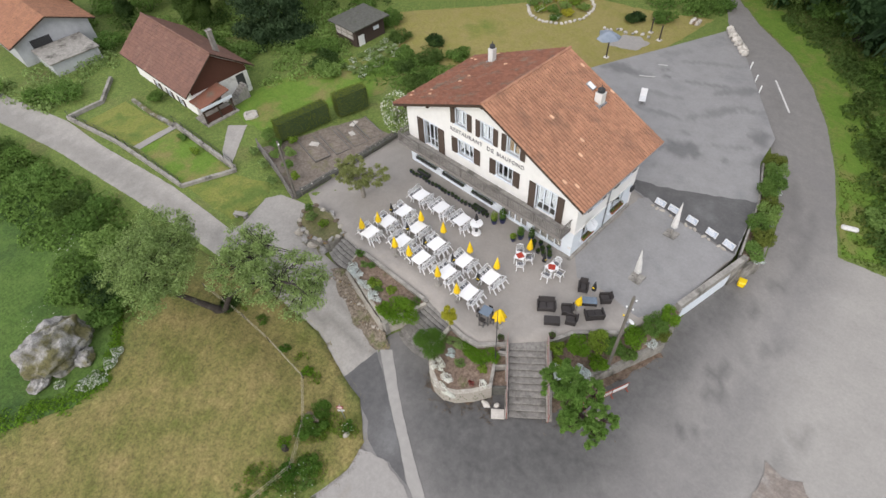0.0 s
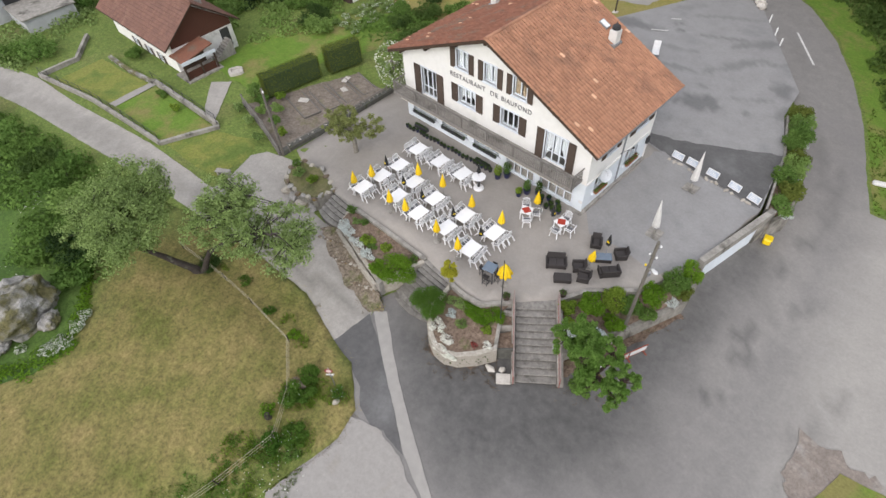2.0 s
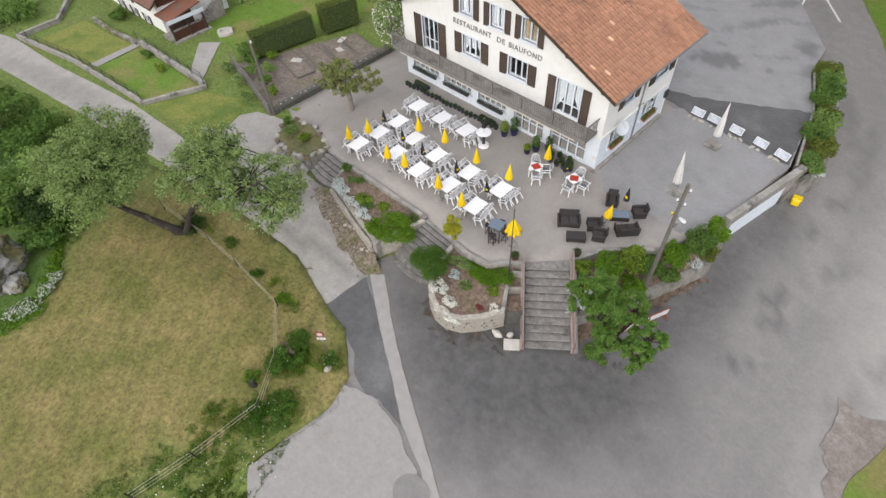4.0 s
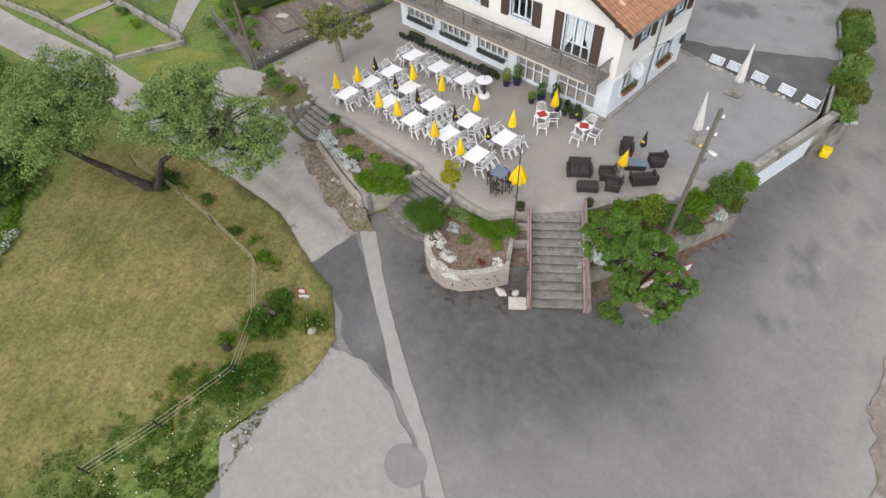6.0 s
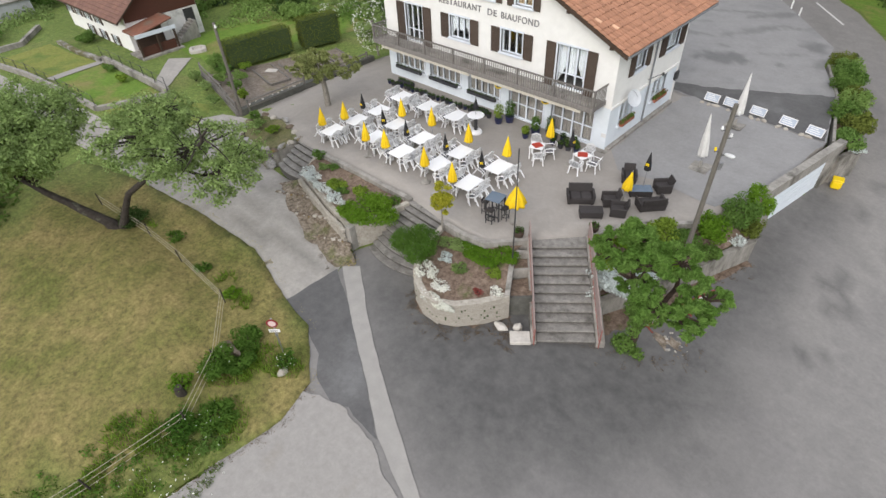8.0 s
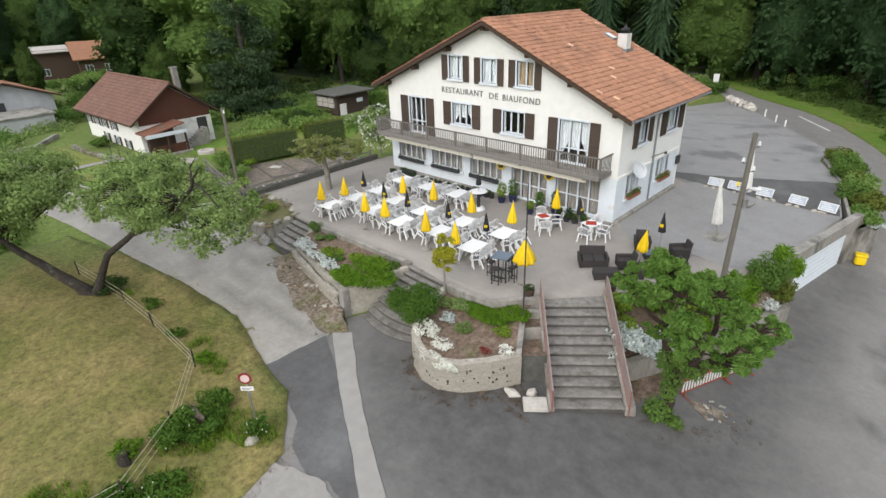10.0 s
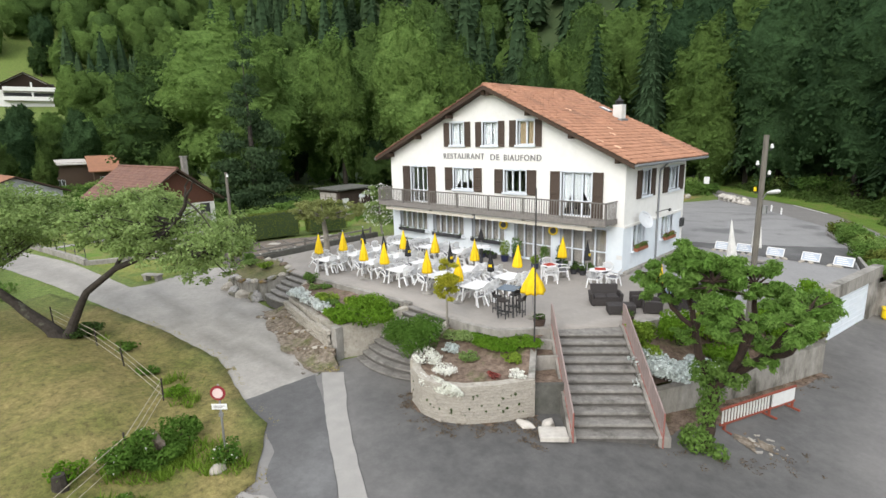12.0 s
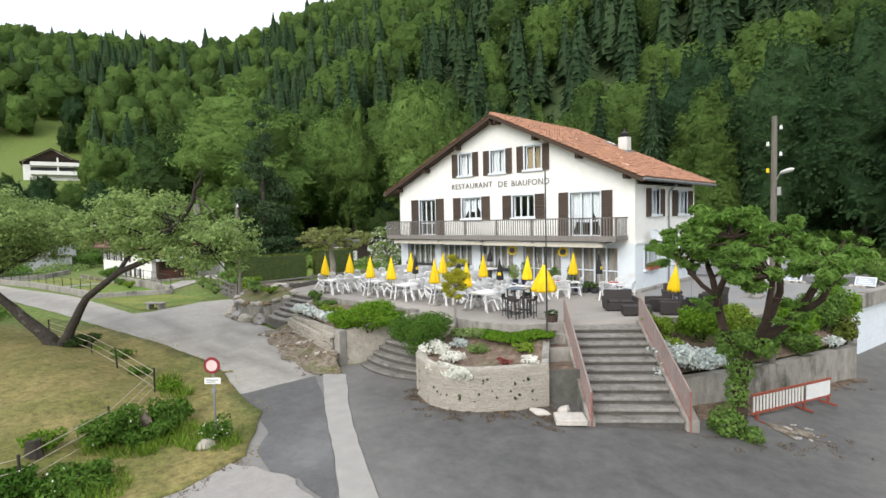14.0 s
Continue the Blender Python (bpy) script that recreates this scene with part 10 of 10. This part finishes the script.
def wood_tree(kind_, seed, h, r, count=3200, size=0.4, leaf_m=None, layers=26):
    tr = thing("broadleaf_tree" if kind_ == "broad" else "spruce_tree", pose(0, 0, 0), "tall leafy green broadleaf tree" if kind_ == "broad" else "tall dark green spruce", "tree", "woodland trees")
    bm_ = bmesh.new()
    tube(bm_, [(0, 0, -1.0), (0.1, 0, h * 0.35), (0, 0.1, h * 0.8)], [r * 0.07 + 0.1, r * 0.05 + 0.08, 0.05], 8)
    rn = random.Random(seed)
    if kind_ == "broad":
        for i in range(9):
            a = rn.uniform(0, 6.28)
            z = h * rn.uniform(0.2, 0.55)
            limb(bm_, (0, 0, z), (r * 0.6 * math.cos(a), r * 0.6 * math.sin(a), z + h * 0.22), 0.12, 0.03, 0.4, rn, 5, 4)
    part("trunk", bm_, BARK, tr)
    if kind_ == "feathery":
        cl = []
        for i in range(17):
            t = i / 16
            rad = r * (1 - t) ** 0.6 + 0.15
            for j in range(max(3, int(11 * (1 - t)))):
                a, k = rn.uniform(0, 6.28), rn.uniform(0.45, 0.85)
                cl.append((rad * k * math.cos(a), rad * k * math.sin(a), h * (0.07 + 0.91 * t) - rad * k * 0.3 + rn.uniform(-0.4, 0.4), rad * 0.3 + 0.15, rad * 0.3 + 0.15, 0.3 + rad * 0.06))
        q, f, s = leaves(cl, count, size, np.random.default_rng(seed), lift=0.1, aspect=0.35, shell=0.3, out=0.7, stray=0.5, reach=1.25)
        s = s * 0.6
    else:
        q, f, s = broad_shape(seed, h, r, count, size) if kind_ == "broad" else spruce_shape(seed, h, r, layers, 36, 0.22, 0.07)
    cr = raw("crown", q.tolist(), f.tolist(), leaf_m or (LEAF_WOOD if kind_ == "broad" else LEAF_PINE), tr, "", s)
    cr.data.polygons.foreach_set("use_smooth", [True] * len(cr.data.polygons))
    return tr


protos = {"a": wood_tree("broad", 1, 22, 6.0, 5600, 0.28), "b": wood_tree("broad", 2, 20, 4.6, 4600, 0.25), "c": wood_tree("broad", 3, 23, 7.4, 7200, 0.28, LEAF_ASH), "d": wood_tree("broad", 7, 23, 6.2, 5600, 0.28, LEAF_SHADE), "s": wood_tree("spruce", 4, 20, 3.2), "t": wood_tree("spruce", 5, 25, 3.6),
          "f": wood_tree("feathery", 6, 19.5, 5.2, 24000, 0.24, LEAF_PINE)}
used = set()


def plant(key, x, y, k=1.0, turn=0.0, wide=1.0):
    m = pose(x, y, ground_height(x, y), 0, 0, turn)
    pr = protos[key]
    ob = copy_thing(pr, m) if key in used else pr
    used.add(key)
    ob.matrix_world = m @ Matrix.Diagonal((k * wide, k * wide, k, 1))
    return ob


rn = random.Random(77)
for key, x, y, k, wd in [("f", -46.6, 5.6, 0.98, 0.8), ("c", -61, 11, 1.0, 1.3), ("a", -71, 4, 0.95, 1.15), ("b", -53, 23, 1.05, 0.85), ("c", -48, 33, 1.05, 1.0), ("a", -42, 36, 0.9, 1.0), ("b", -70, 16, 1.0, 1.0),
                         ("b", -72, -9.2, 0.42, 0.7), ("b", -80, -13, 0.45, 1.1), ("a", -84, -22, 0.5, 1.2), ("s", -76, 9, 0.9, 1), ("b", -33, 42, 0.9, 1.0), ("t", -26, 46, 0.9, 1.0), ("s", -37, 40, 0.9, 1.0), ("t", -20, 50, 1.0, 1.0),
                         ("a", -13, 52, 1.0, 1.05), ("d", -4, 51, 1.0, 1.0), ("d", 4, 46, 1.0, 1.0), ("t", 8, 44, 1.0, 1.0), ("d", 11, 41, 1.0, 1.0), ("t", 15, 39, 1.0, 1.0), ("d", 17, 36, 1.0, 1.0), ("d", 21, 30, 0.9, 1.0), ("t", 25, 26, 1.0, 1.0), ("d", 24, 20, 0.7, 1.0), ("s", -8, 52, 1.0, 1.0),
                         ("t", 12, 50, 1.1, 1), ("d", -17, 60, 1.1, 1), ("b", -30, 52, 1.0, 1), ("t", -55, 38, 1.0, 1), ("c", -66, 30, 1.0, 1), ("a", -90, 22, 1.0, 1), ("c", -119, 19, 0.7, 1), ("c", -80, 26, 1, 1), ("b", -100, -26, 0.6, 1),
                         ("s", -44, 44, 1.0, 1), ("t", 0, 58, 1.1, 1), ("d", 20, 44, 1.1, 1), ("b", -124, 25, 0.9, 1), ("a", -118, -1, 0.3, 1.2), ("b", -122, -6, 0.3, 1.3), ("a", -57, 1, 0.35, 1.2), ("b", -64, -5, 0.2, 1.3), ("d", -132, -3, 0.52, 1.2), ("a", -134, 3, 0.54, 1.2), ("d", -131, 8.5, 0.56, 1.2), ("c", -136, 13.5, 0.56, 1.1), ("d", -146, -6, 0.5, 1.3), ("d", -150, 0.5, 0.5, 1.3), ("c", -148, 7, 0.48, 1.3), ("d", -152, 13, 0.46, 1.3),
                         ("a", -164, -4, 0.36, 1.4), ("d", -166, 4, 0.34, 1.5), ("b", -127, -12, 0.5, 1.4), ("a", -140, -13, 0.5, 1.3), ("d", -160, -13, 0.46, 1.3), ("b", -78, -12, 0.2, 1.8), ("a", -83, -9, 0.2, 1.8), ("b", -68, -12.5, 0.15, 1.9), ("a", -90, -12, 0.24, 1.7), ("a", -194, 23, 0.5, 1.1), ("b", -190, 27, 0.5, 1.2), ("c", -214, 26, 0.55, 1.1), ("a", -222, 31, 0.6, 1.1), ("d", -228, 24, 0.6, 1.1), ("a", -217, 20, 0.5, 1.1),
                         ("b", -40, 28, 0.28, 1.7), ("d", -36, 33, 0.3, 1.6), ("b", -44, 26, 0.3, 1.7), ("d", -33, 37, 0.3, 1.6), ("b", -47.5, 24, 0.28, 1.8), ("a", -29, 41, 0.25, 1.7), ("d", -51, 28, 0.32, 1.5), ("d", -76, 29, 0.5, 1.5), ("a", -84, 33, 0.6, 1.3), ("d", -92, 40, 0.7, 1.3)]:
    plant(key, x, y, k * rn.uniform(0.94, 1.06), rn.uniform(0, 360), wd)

# the wooded hillsides as two sheets of trees
shapes = {"n": [broad_shape(60 + i, 18, 5.4, 640, 0.44, 18, 11, 0.12) for i in range(5)], "b": [broad_shape(40 + i, 15, 5.2, 150, 0.55, 13, 8, 0.12) for i in range(6)],
          "m": [spruce_shape(50 + i, 22, 3.9, 15, 9) for i in range(4)], "s": [spruce_shape(55 + i, 20, 4.0, 11, 8) for i in range(3)]}
acc = {"b": ([], [], []), "s": ([], [], [])}
off = {"b": 0, "s": 0}
gap = 8.6
spots, hill_side = [], {}
for i in range(-64, 52):
    for j in range(-12, 64):
        x, y = i * gap + rn.uniform(-3, 3), j * gap + rn.uniform(-3, 3)
        s1, s2 = -0.17 * x + 0.985 * y, -x - 0.25 * y
        d = math.hypot(x - 11, y + 24)
        a = math.degrees(math.atan2(y + 24, x - 11))
        if d > 500 or not (90 < a < 180):
            continue
        if d > 330 and (i + 2 * j) % 3:
            continue
        hill1 = s1 > 57 and y > 46
        hill2 = s2 > (228 if a > 167.3 else 150)
        if not (hill1 or hill2):
            continue
        if x > 4 and y < 70 and s1 < 60:
            continue
        spots.append((x, y, d))
        hill_side[(x, y)] = hill1
for x, y, d in spots:
    nz = noise.noise((x * 0.02, y * 0.02, 9.0))
    key = "b" if nz + rn.uniform(-0.3, 0.3) > (smooth(55, 130, y) * 0.08 - 0.08 if hill_side[(x, y)] else -0.2) else "s"
    if hill_side[(x, y)] and -72 < x + 0.7 * (y - 60) < -18 and y < 150 and rn.random() < 0.6:
        key = "s"
    if d > 330 and rn.random() < 0.75:
        key = "b"
    q, f, s = rn.choice(shapes[({"b": "n", "s": "m"}[key]) if d < 190 else key])
    k = rn.uniform(0.75, 1.25)
    c, sn = math.cos(d * 7), math.sin(d * 7)
    p = q * k
    p = np.stack([p[:, 0] * c - p[:, 1] * sn + x, p[:, 0] * sn + p[:, 1] * c + y, p[:, 2] + ground_height(x, y) - 0.5], 1)
    V, Fc, S = acc[key]
    V.append(p)
    Fc.append(f + off[key])
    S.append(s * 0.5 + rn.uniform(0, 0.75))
    off[key] += len(p)
for key, nm, lm, lab in (("b", "broadleaf_wood", LEAF_WOOD, "mixed broadleaf forest on the hillside"), ("s", "spruce_wood", LEAF_PINE, "dark spruce forest on the hillside")):
    V, Fc, S = (np.concatenate(z) for z in acc[key])
    me = bpy.data.meshes.new(nm)
    me.vertices.add(len(V))
    me.vertices.foreach_set("co", V.astype(np.float32).ravel())
    me.loops.add(Fc.size)
    me.loops.foreach_set("vertex_index", Fc.astype(np.int32).ravel())
    me.polygons.add(len(Fc))
    me.polygons.foreach_set("loop_start", np.arange(0, Fc.size, 4, dtype=np.int32))
    me.polygons.foreach_set("use_smooth", np.ones(len(Fc), dtype=bool))
    me.update(calc_edges=True)
    me.materials.append(lm)
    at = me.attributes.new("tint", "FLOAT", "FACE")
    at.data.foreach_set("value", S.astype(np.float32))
    tagged(new(nm, me), lab, "forest", kind="stuff")

# stones of the planter and bed walls, one by one
rs_ = random.Random(3)
stones_on(rw, dense(R_WALL, 0.35), -2.15, -0.55, rs_, out=24, length=0.3, height=0.105, depth=0.016, limit=300)
stones_on(lw, dense(L_WALL, 0.7), -1.7, lambda x, y: lin(-0.65, -0.5, (x + 12.25) / 6.5), rs_, out=11, length=0.5, height=0.2, depth=0.085, limit=200)
